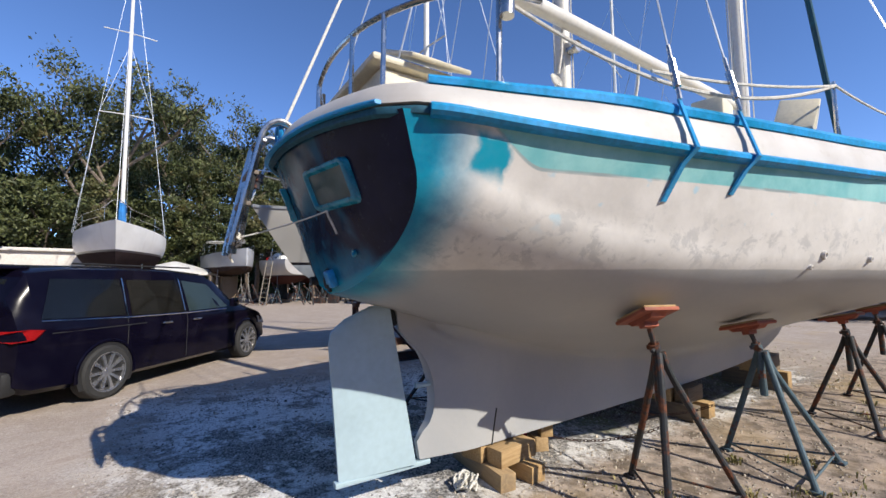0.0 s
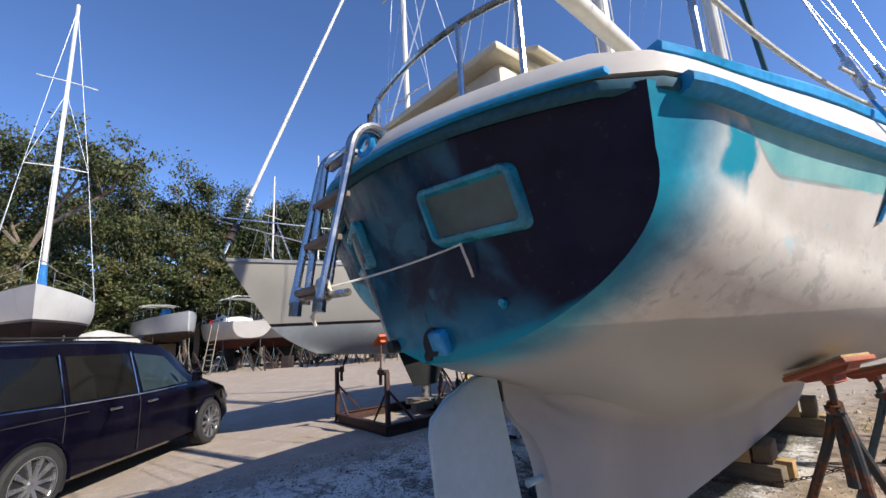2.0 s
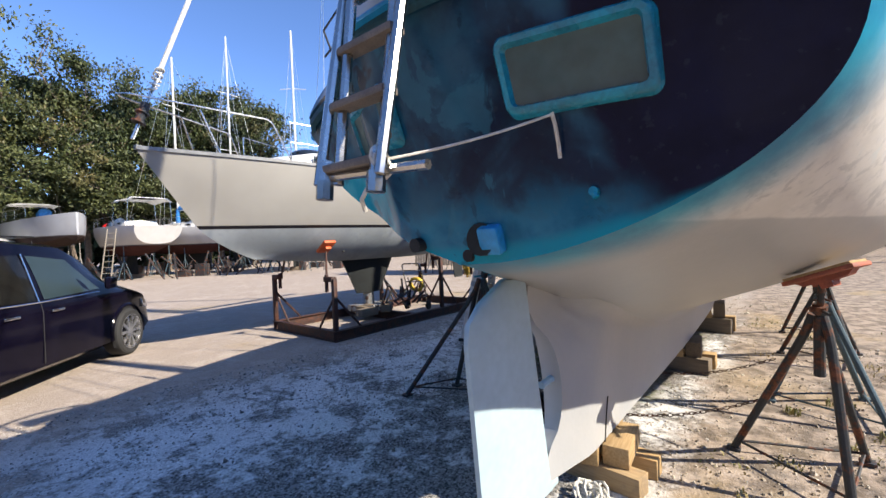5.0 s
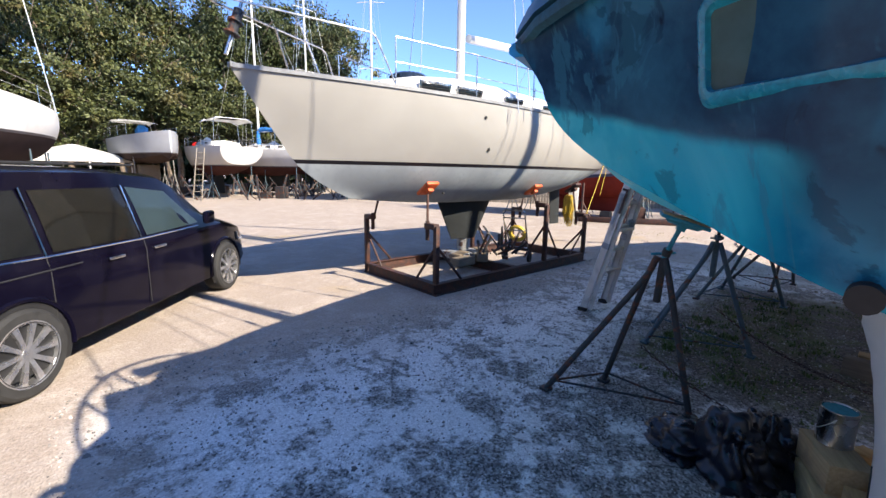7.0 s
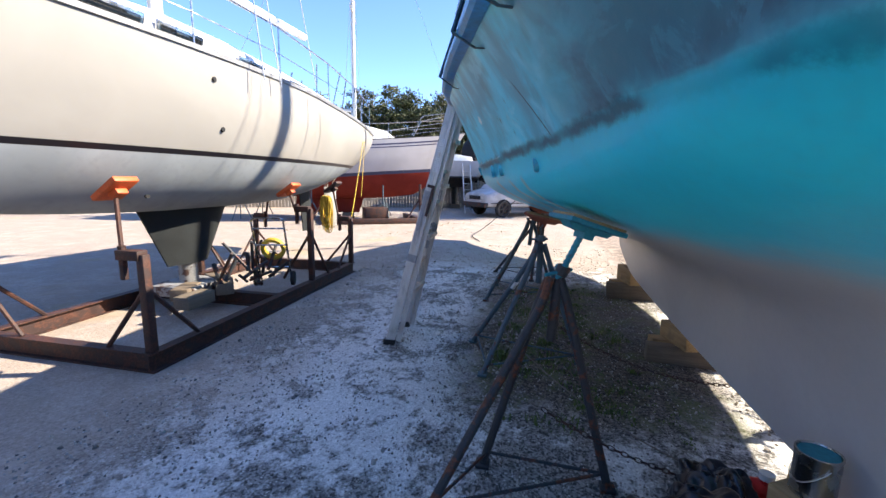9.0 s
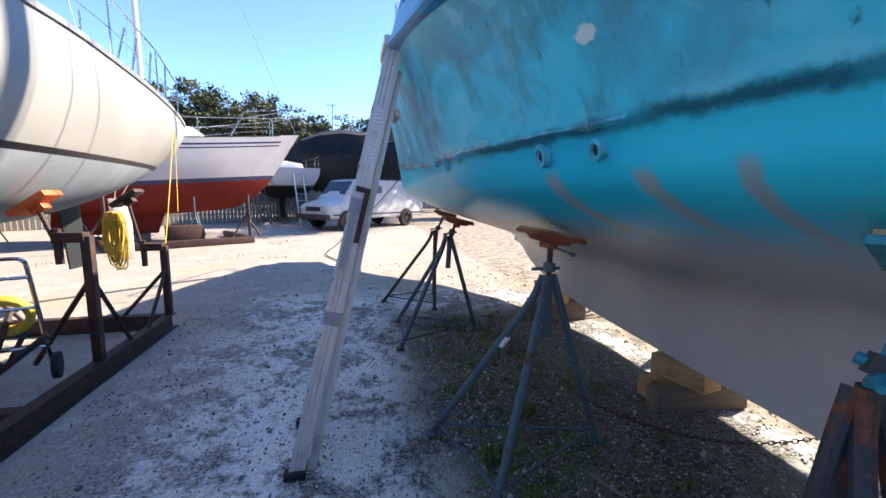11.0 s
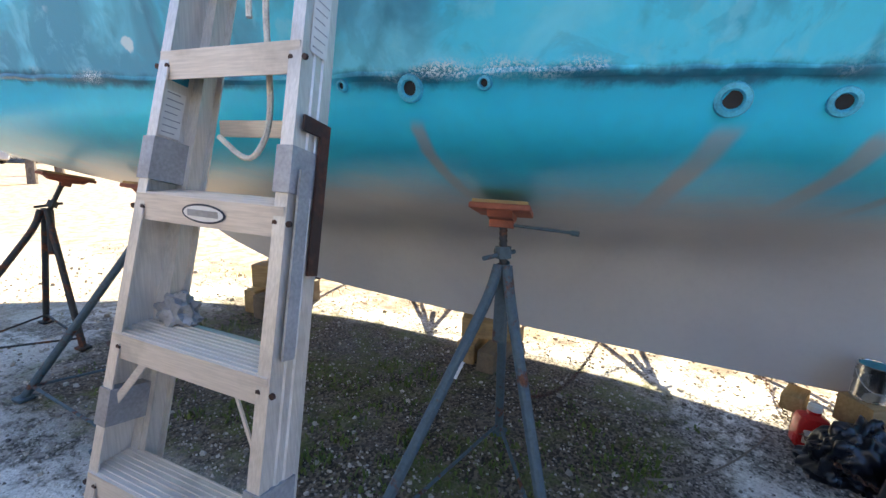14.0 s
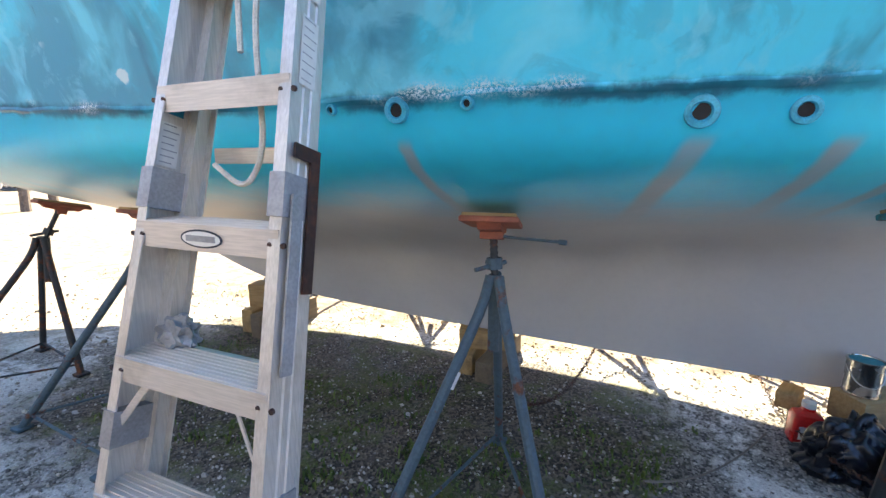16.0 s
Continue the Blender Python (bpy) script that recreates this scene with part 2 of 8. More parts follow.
def hull_paint():
    """Sanded white to starboard, teal primer to port, grey below; spray edges, streaks and scuffs."""
    N = Nodes("hull_paint", 0.4)
    N.bsdf.inputs["Specular IOR Level"].default_value = 0.32
    u, v, z = N.x, N.y, N.z
    big, mid, fine = N.noise(0.9, 5, warp=0.6), N.noise(3.2, 6, 0.6), N.noise(26, 5, 0.6)
    runs = N.noise(5.0, 4, 0.5, N.stretch(1.0, 1.0, 0.14))
    wob = N.mul(N.sub(mid, 0.5), 0.14)
    zw = N.add(z, wob)
    # bottom grey: starboard tones are darker, with the underside's shade put into the colour
    grey = N.mix(N.ss(v, -0.05, 0.05), N.mix(N.ss(big, 0.35, 0.7), (0.36, 0.37, 0.38), (0.43, 0.43, 0.425)), N.mix(N.ss(big, 0.35, 0.7), (0.46, 0.465, 0.475), (0.55, 0.55, 0.545)))
    # starboard
    white = N.mix(N.ss(mid, 0.35, 0.68), (0.6, 0.58, 0.55), (0.69, 0.67, 0.64))
    smudge = N.mul(N.ss(zw, 1.52, 1.66), N.ss(zw, 1.98, 1.7))
    star = N.mix(N.mul(smudge, N.mul(N.ss(N.noise(9, 6, 0.7, warp=0.4), 0.5, 0.62), 0.65)), white, (0.4, 0.4, 0.4))
    star = N.mix(N.mul(N.ss(N.noise(7, 3), 0.62, 0.7), N.ss(z, 1.7, 1.9)), star, (0.42, 0.58, 0.66))
    line = N.add(2.03, N.mul(N.ss(u, -0.45, -0.85), 0.2))
    line = N.add(line, N.mul(N.ss(u, 2.0, 6.0), 0.3))
    star = N.mix(N.ss(z, N.sub(line, 0.004), N.add(line, 0.004)), star, N.mix(N.ss(mid, 0.3, 0.7), (0.15, 0.43, 0.46), (0.3, 0.58, 0.58)))
    star = N.mix(N.mul(N.ss(N.op("ABSOLUTE", N.sub(z, line)), 0.012, 0.004), N.ss(N.noise(4, 2), 0.4, 0.6)), star, (0.3, 0.36, 0.37))
    edge = N.add(z, N.mul(wob, 0.12))
    star = N.mix(N.mul(N.ss(edge, 1.572, 1.56), N.ss(zw, 1.64, 1.5, 0.75, 1.0)), star, grey)
    # port
    clouds = N.ss(N.noise(1.25, 6, 0.55, warp=1.2), 0.46, 0.6)
    up = N.mix(clouds, (0.05, 0.62, 0.82), (0.06, 0.33, 0.47))
    up = N.mix(N.mul(N.ss(N.noise(2.4, 5, warp=0.8), 0.5, 0.68), 0.8), up, (0.16, 0.7, 0.86))
    stern = N.mul(N.ss(u, 0.7, 0.0), N.ss(zw, 1.72, 1.9))
    up = N.mix(N.mul(stern, N.ss(N.noise(1.7, 5, warp=0.6), 0.38, 0.56)), up, (0.03, 0.075, 0.12))
    up = N.mix(N.mul(N.mul(N.ss(N.add(u, N.mul(N.sub(big, 0.5), 0.9)), 0.35, -0.05), N.ss(zw, 1.8, 1.9)), 0.8), up, (0.03, 0.065, 0.115))
    up = N.mix(N.mul(N.ss(runs, 0.57, 0.7), 0.5), up, (0.03, 0.13, 0.2))
    up = N.mix(N.mul(N.mul(N.ss(N.noise(7.5, 6, 0.65, warp=0.5), 0.55, 0.7), 0.4), N.ss(u, 0.7, 1.4)), up, (0.22, 0.66, 0.78))
    rags = N.noise(3.4, 7, 0.62, warp=1.6)
    up = N.mix(N.mul(N.ss(rags, 0.52, 0.59), 0.32), up, (0.06, 0.34, 0.48))
    up = N.mix(N.mul(N.mul(N.ss(N.noise(4.6, 6, 0.55, warp=0.7), 0.57, 0.65), 0.4), N.ss(u, 0.4, 1.0)), up, (0.24, 0.72, 0.85))
    drips = N.mul(N.ss(N.noise(22, 3, 0.5, N.stretch(1.0, 1.0, 0.05)), 0.66, 0.74), N.ss(N.noise(1.8, 3), 0.48, 0.6))
    up = N.mix(N.mul(drips, 0.75), up, (0.012, 0.08, 0.125))
    low = N.mix(N.ss(big, 0.3, 0.7), (0.0, 0.52, 0.72), (0.02, 0.66, 0.83))
    seam = N.add(N.add(1.765, N.mul(N.ss(u, 2.6, -0.4), 0.085)), N.add(N.mul(N.sub(N.noise(6, 5), 0.5), 0.05), N.mul(N.ss(u, 3.0, 8.0), 0.25)))
    port = N.mix(N.ss(z, N.sub(seam, 0.01), N.add(seam, 0.015)), low, up)
    grain = N.noise(17, 6, 0.7)
    dz = N.op("ABSOLUTE", N.sub(N.add(z, N.mul(N.sub(grain, 0.5), 0.05)), N.sub(seam, 0.014)))
    port = N.mix(N.mul(N.ss(dz, N.add(0.012, N.mul(mid, 0.05)), 0.004), N.ss(N.noise(2.3, 4), 0.36, 0.56, 0.25, 0.95)), port, (0.005, 0.05, 0.08))
    port = N.mix(N.mul(N.ss(z, N.sub(seam, 0.13), N.sub(seam, 0.01)), N.mul(N.ss(z, N.add(seam, 0.01), seam), 0.3)), port, (0.0, 0.2, 0.3))
    crumbs = N.mul(N.mul(N.ss(u, 1.35, 1.6), N.ss(N.noise(130, 6, 0.8), 0.48, 0.53)), N.ss(N.op("ABSOLUTE", N.sub(z, N.add(seam, 0.004))), N.add(0.0, N.mul(mid, 0.06)), 0.0))
    port = N.mix(N.mul(crumbs, N.ss(N.noise(2.6, 3), 0.52, 0.62)), port, (0.62, 0.72, 0.76))
    spots = N.mul(N.ss(N.add(N.voronoi(2.6, N.stretch(1.0, 1.0, 1.3))["Distance"], N.mul(N.sub(N.noise(14, 4), 0.5), 0.3)), 0.11, 0.075), N.ss(N.noise(2.0, 2), 0.36, 0.44))
    port = N.mix(N.mul(spots, N.mul(N.ss(u, 1.0, 1.4), N.mul(N.ss(z, 1.79, 1.82), N.ss(z, 2.12, 2.0)))), port, (0.6, 0.75, 0.78))
    # rub marks that run down from the skin fittings
    for u0, z0, lean, wide, long in ((1.86, 1.68, 0.48, 0.05, 0.5), (2.71, 1.67, 0.06, 0.028, 0.4), (1.5, 1.68, 0.22, 0.045, 0.4), (1.22, 1.7, 0.3, 0.03, 0.45)):
        along = N.sub(z0, z)
        off = N.op("ABSOLUTE", N.sub(N.sub(u, u0), N.add(N.mul(along, lean), N.mul(N.sub(mid, 0.5), 0.03))))
        m = N.mul(N.ss(off, N.add(wide, N.mul(along, 0.05)), wide * 0.4), N.mul(N.ss(along, 0.02, 0.07), N.ss(along, long, long * 0.45)))
        port = N.mix(N.mul(m, N.add(0.3, N.mul(mid, 0.65))), port, (0.4, 0.29, 0.26))
    # a bare oval and a curved scratch near the stern
    oval = N.add(N.op("POWER", N.mul(N.add(u, 0.5), 22.0), 2.0), N.op("POWER", N.mul(N.sub(z, 1.717), 70.0), 2.0))
    port = N.mix(N.mul(N.ss(N.add(oval, N.mul(fine, 0.6)), 1.4, 0.7), 0.8), port, (0.34, 0.68, 0.77))
    scratch = N.op("ABSOLUTE", N.sub(u, N.add(0.62, N.mul(N.sub(z, 1.81), 0.31))))
    port = N.mix(N.mul(N.ss(scratch, 0.008, 0.003), N.mul(N.ss(z, 1.81, 1.84), N.ss(z, 2.07, 2.02))), port, (0.0, 0.05, 0.08))
    port = N.mix(N.ss(zw, 1.5, 1.2), port, grey)
    port = N.mix(N.ss(N.sub(zw, N.mul(N.ss(u, 0.6, -0.9), -0.25)), 1.6, 1.5), port, N.mix(N.ss(zw, 1.5, 1.22), port, grey))
    # both
    col = N.mix(N.ss(v, -0.03, 0.03), star, port)
    near = N.add(u, N.mul(N.sub(mid, 0.5), 0.16))
    spray = N.mul(N.ss(near, -0.7, -1.0), N.mul(N.ss(zw, 1.28, 1.5), N.ss(v, 0.3, 0.1)))
    wrap_round = N.mul(N.ss(N.add(near, N.mul(N.sub(big, 0.5), 0.3)), -0.5, -0.75), N.mul(N.ss(zw, 1.74, 1.86), N.ss(v, 0.1, 0.3)))
    col = N.mix(N.mul(wrap_round, 0.85), col, N.mix(N.ss(mid, 0.35, 0.65), (0.4, 0.44, 0.46), (0.22, 0.46, 0.52)))
    col = N.mix(spray, col, N.mix(N.ss(mid, 0.35, 0.65), (0.0, 0.16, 0.29), (0.0, 0.28, 0.43)))
    near2 = N.add(near, N.mul(N.sub(N.noise(9, 4), 0.5), 0.14))
    patch = N.mul(N.ss(N.op("ABSOLUTE", N.add(near2, 0.74)), 0.1, 0.05), N.ss(N.op("ABSOLUTE", N.sub(N.add(zw, N.mul(near2, 0.25)), 1.88)), 0.12, 0.05))
    col = N.mix(N.mul(patch, N.ss(v, 0.0, -0.1)), col, (0.0, 0.26, 0.38))
    col = N.mix(N.mul(N.ss(fine, 0.4, 0.75), 0.06), col, (0.2, 0.22, 0.24))
    N.color(col)
    N.rough(N.add(0.27, N.mul(big, 0.24)))
    N.bump(N.add(N.mul(fine, 0.3), N.mul(mid, 0.9)), 0.2, 0.012)
    return N.mat


def transom_paint():
    N = Nodes("transom_paint", 0.3)
    N.bsdf.inputs["Specular IOR Level"].default_value = 0.15
    u, v, z = N.x, N.y, N.z
    big, mid, fine = N.noise(1.6, 5, warp=0.7), N.noise(4.5, 6, 0.6), N.noise(30, 4)
    runs = N.noise(6.0, 4, 0.5, N.stretch(1.0, 1.0, 0.2))
    navy = N.mix(N.ss(mid, 0.35, 0.65), (0.002, 0.0045, 0.022), (0.005, 0.008, 0.034))
    worn = N.mix(N.ss(mid, 0.3, 0.7), (0.009, 0.033, 0.075), (0.022, 0.095, 0.16))
    teal = N.mix(N.ss(mid, 0.35, 0.65), (0.0, 0.12, 0.24), (0.03, 0.22, 0.36))
    vn = N.add(v, N.mul(N.sub(big, 0.5), 0.7))
    col = N.mix(N.ss(vn, -0.62, -0.52), navy, worn)
    col = N.mix(N.mul(N.ss(big, 0.5, 0.62), N.mul(N.ss(v, 0.5, 0.1), 0.85)), col, navy)
    low = N.mul(N.ss(N.add(z, N.mul(N.sub(mid, 0.5), 0.4)), 1.76, 1.58), N.ss(vn, -0.72, -0.5))
    col = N.mix(N.mul(low, 0.8), col, teal)
    col = N.mix(N.mul(N.ss(runs, 0.58, 0.7), N.mul(N.ss(vn, -0.6, -0.5), 0.55)), col, teal)
    lower = N.sub(N.add(z, N.mul(N.sub(mid, 0.5), 0.06)), N.mul(v, 0.26))
    col = N.mix(N.mul(N.ss(lower, 1.72, 1.68), N.ss(vn, 0.2, 0.45)), col, N.mix(N.ss(big, 0.4, 0.6), (0.0, 0.3, 0.43), (0.06, 0.45, 0.55)))
    blots = N.mul(N.ss(N.noise(3.2, 4, warp=0.5), 0.6, 0.64), N.mul(N.ss(v, -0.2, 0.2), N.ss(lower, 1.71, 1.75)))
    col = N.mix(N.mul(blots, 0.8), col, (0.008, 0.006, 0.02))
    edge = N.ss(N.sub(N.add(z, N.mul(N.sub(mid, 0.5), 0.05)), N.mul(N.mul(v, v), 0.22)), 1.52, 1.47)
    col = N.mix(edge, col, (0.0, 0.25, 0.39))
    col = N.mix(N.mul(N.ss(fine, 0.62, 0.72), 0.1), col, (0.1, 0.14, 0.17))
    brush = N.noise(3.0, 6, 0.6, N.stretch(1.0, 1.0, 0.35), warp=1.4)
    col = N.mix(N.mul(N.mul(N.ss(brush, 0.56, 0.6), N.ss(vn, -0.55, -0.35)), 0.5), col, (0.03, 0.15, 0.23))
    col = N.mix(N.mul(N.mul(N.ss(N.noise(5.5, 6, 0.6, warp=0.9), 0.58, 0.62), N.ss(vn, -0.6, -0.3)), 0.4), col, (0.006, 0.012, 0.03))
    haze = N.mul(N.ss(N.noise(2.6, 3), 0.5, 0.72), N.ss(v, -0.5, -0.8))
    col = N.mix(N.mul(haze, 0.4), col, (0.018, 0.02, 0.04))
    N.color(col)
    N.rough(N.add(0.14, N.mul(big, 0.14)))
    N.bump(N.add(N.mul(fine, 0.2), mid), 0.17, 0.008)
    return N.mat


def ground_paint():
    """Crushed shell and gravel with pale dust, dark grit, tyre tracks and a mossy strip by the keel."""
    N = Nodes("shell_gravel", 0.95)
    u, v = N.x, N.y
    huge, big, mid = N.noise(0.12, 4), N.noise(0.9, 6, 0.62, warp=0.4), N.noise(5.0, 6, 0.65)
    fine, grit = N.noise(38, 5, 0.7), N.voronoi(70)
    lumps = N.add(N.mul(big, 0.28), N.add(N.mul(N.noise(2.6, 6, 0.6, warp=0.5), 0.4), N.mul(N.noise(11, 6, 0.72), 0.32)))
    lane = N.mul(N.ss(v, 1.3, 2.2), N.ss(v, 4.3, 3.2))
    dust = N.ss(N.add(lumps, N.sub(N.mul(lane, 0.045), 0.035)), 0.455, 0.525)
    chips = N.voronoi(38, N.add_vec(0.05))
    speck = N.noise(120, 3, 0.7)
    base = N.mix(N.ss(grit["Color"], 0.15, 0.85), (0.05, 0.048, 0.046), (0.34, 0.325, 0.305))
    base = N.mix(N.mul(N.ss(chips["Distance"], 0.3, 0.16), N.ss(chips["Color"], 0.55, 0.7)), base, (0.66, 0.64, 0.6))
    base = N.mix(N.mul(N.ss(speck, 0.55, 0.68), 0.6), base, (0.03, 0.029, 0.028))
    pale = N.mix(N.ss(fine, 0.3, 0.7), (0.66, 0.65, 0.635), (0.86, 0.85, 0.835))
    pale = N.mix(N.mul(N.ss(N.noise(75, 5, 0.75), 0.52, 0.64), 0.75), pale, (0.2, 0.19, 0.18))
    far = N.mix(N.ss(fine, 0.3, 0.7), (0.28, 0.225, 0.185), (0.42, 0.345, 0.285))
    far = N.mix(N.mul(N.ss(N.noise(1.6, 7, 0.7, warp=0.6), 0.5, 0.66), 0.45), far, (0.47, 0.39, 0.325))
    far = N.mix(N.mul(N.ss(N.noise(55, 4, 0.75), 0.56, 0.68), 0.55), far, (0.12, 0.1, 0.085))
    col = N.mix(N.add(N.mul(dust, 0.85), N.mul(N.ss(fine, 0.5, 0.66), 0.15)), base, pale)
    # open yard
    yard = N.ss(N.add(v, N.mul(N.sub(big, 0.5), 1.5)), 2.9, 4.6)
    yard = N.op("MAXIMUM", yard, N.ss(N.add(u, N.mul(N.sub(big, 0.5), 1.5)), 6.0, 7.6))
    yard = N.op("MAXIMUM", yard, N.ss(N.add(u, N.mul(N.sub(big, 0.5), 1.2)), -1.6, -2.6))
    col = N.mix(N.mul(yard, 0.9), col, far)
    stb = N.mul(N.ss(N.add(v, N.mul(N.sub(big, 0.5), 0.8)), -0.15, -0.5), 0.9)
    col = N.mix(stb, col, N.mix(N.ss(mid, 0.38, 0.62), (0.13, 0.1, 0.075), (0.38, 0.3, 0.235)))
    dry = N.mul(N.ss(N.noise(0.5, 5, 0.6), 0.55, 0.68), N.ss(huge, 0.45, 0.6))
    col = N.mix(N.mul(dry, 0.5), col, (0.42, 0.3, 0.13))
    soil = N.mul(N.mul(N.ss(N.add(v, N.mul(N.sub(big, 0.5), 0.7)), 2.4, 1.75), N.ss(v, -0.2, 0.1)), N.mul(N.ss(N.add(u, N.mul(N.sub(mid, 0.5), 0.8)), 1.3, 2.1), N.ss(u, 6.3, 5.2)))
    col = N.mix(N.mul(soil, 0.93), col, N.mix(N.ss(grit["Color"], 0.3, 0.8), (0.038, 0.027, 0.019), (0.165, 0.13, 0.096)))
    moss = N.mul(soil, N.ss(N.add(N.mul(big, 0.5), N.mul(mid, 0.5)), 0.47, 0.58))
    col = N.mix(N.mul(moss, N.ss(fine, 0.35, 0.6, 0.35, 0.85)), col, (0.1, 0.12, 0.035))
    tracks = N.ss(N.noise(1.0, 3, 0.5, N.stretch(0.2, 2.2, 1.0)), 0.56, 0.64)
    col = N.mix(N.mul(tracks, N.mul(yard, 0.3)), col, (0.3, 0.25, 0.2))
    N.color(col)
    N.bump(N.add(N.mul(fine, 0.5), N.add(N.mul(mid, 0.7), N.mul(grit["Distance"], 0.3))), 0.6, 0.022)
    return N.mat


def yacht_paint(name, topside, boot, bottom, z_boot, width, upper=None, z_upper=9.0, sheen=0.3, slope=0.0):
    """Topsides, boot stripe and antifouling by height, with grime."""
    N = Nodes(name, sheen)
    mid, fine = N.noise(1.4, 5, warp=0.4), N.noise(14, 5)
    runs = N.noise(3.0, 4, 0.5, N.stretch(1.0, 1.0, 0.1))
    top = N.mix(N.ss(mid, 0.3, 0.7), tuple(c * 0.9 for c in topside), topside)
    top = N.mix(N.mul(N.ss(runs, 0.58, 0.75), 0.12), top, (0.3, 0.26, 0.2))
    if upper:
        top = N.mix(N.ss(N.op("ABSOLUTE", N.sub(N.z, z_upper)), 0.02, 0.016), top, upper)
        top = N.mix(N.ss(N.op("ABSOLUTE", N.sub(N.z, z_upper - 0.1)), 0.012, 0.01), top, upper)
    under = N.mix(N.ss(mid, 0.35, 0.65), tuple(c * 0.8 for c in bottom), bottom)
    under = N.mix(N.mul(N.ss(fine, 0.5, 0.7), 0.2), under, tuple(c * 0.6 for c in bottom))
    zt = N.sub(N.z, N.mul(N.x, slope))
    col = N.mix(N.ss(zt, z_boot - 0.002, z_boot + 0.002), under, boot)
    col = N.mix(N.ss(zt, z_boot + width - 0.002, z_boot + width + 0.002), col, top)
    N.color(col)
    above = N.ss(zt, z_boot - 0.002, z_boot + 0.002)
    N.rough(N.add(N.add(sheen - 0.05, N.mul(mid, 0.2)), N.mul(N.sub(1.0, above), 0.5)))
    N.put(N.bsdf.inputs["Specular IOR Level"], N.add(0.03, N.mul(above, 0.3)))
    return N.mat


def leaf_paint(name, dark, light, dry):
    N = Nodes(name, 0.55)
    r = N.island()
    col = N.mix(r, dark, light)
    col = N.mix(N.ss(N.noise(0.35, 3), 0.55, 0.75), col, dry)
    N.color(col)
    N.bsdf.inputs["Transmission Weight"].default_value = 0.0
    N.bsdf.inputs["Specular IOR Level"].default_value = 0.35
    return N.mat


def car_paint(name, c, metal=0.3):
    N = Nodes(name, 0.18, metal, coat=0.06)
    N.bsdf.inputs["Coat Roughness"].default_value = 0.03
    N.bsdf.inputs["Specular IOR Level"].default_value = 0.09
    N.color(N.mix(N.ss(N.noise(3, 5), 0.4, 0.7), c, tuple(min(1, x * 1.25 + 0.002) for x in c)))
    N.rough(N.add(0.08, N.mul(N.noise(9, 5), 0.1)))
    return N.mat


def glass(name, tint, rough=0.04):
    N = Nodes(name, rough)
    N.color(tint)
    N.bsdf.inputs["Specular IOR Level"].default_value = 0.7
    N.rough(N.add(rough, N.mul(N.noise(5, 4), 0.05)))
    return N.mat


def rusty(name, paint, rust=(0.16, 0.055, 0.025), amount=0.5, metal=0.1):
    N = Nodes(name, 0.65, metal)
    n, f = N.noise(9, 6, 0.65), N.noise(60, 4, 0.6)
    t = 0.72 - 0.4 * amount
    col = N.mix(N.ss(n, t - 0.04, t + 0.06), N.mix(N.ss(f, 0.3, 0.7), tuple(c * 0.75 for c in paint), paint), N.mix(N.ss(f, 0.35, 0.65), tuple(c * 0.5 for c in rust), rust))
    N.color(col)
    N.rough(N.add(0.45, N.mul(n, 0.4)))
    N.bump(N.add(n, N.mul(f, 0.4)), 0.3, 0.004)
    return N.mat


def brushed(name, c, rough=0.35, grain=(40, 40, 1), dirt=0.35, metal=0.9):
    N = Nodes(name, rough, metal)
    g, d = N.noise(6, 4, 0.6, N.stretch(*grain)), N.noise(5, 6, 0.6)
    col = N.mix(N.ss(g, 0.3, 0.7), tuple(x * 0.82 for x in c), c)
    col = N.mix(N.mul(N.ss(d, 0.5, 0.72), dirt), col, (0.22, 0.19, 0.15))
    N.color(col)
    N.rough(N.add(rough - 0.08, N.mul(d, 0.3)))
    N.bump(g, 0.08, 0.002)
    return N.mat


def timber(name, a, b, grain=(2, 26, 26)):
    N = Nodes(name, 0.85)
    g, d = N.noise(2.2, 6, 0.65, N.stretch(*grain)), N.noise(7, 5)
    r = N.random()
    col = N.mix(N.ss(g, 0.3, 0.7), a, b)
    col = N.mix(N.mul(N.ss(d, 0.52, 0.7), 0.5), col, (0.12, 0.09, 0.06))
    col = N.mix(N.mul(r, 0.35), col, (0.2, 0.17, 0.13))
    N.color(col)
    N.bump(N.add(g, N.mul(d, 0.3)), 0.4, 0.006)
    return N.mat


M_HULL = hull_paint()
M_TRANSOM = transom_paint()
M_GROUND = ground_paint()
M_BLUE = material("blue_trim_paint", (0.015, 0.25, 0.56), 0.35, var=0.18, scale=4, second=(0.0, 0.2, 0.36), second_amount=0.7)
def bulwark_paint():
    N = Nodes("worn_bulwark_paint", 0.5)
    a, b = N.noise(2.4, 6, 0.6), N.noise(12, 5, 0.6)
    white = N.mix(N.ss(a, 0.38, 0.68), (0.54, 0.525, 0.5), (0.46, 0.435, 0.405))
    white = N.mix(N.mul(N.ss(b, 0.56, 0.72), 0.3), white, (0.35, 0.31, 0.26))
    blue = N.mix(N.ss(a, 0.35, 0.65), (0.06, 0.3, 0.55), (0.12, 0.42, 0.62))
    blue = N.mix(N.ss(N.x, 2.2, 0.6), blue, (0.012, 0.075, 0.14))
    N.color(N.mix(N.ss(N.y, 0.78, 0.95), white, blue))
    return N.mat


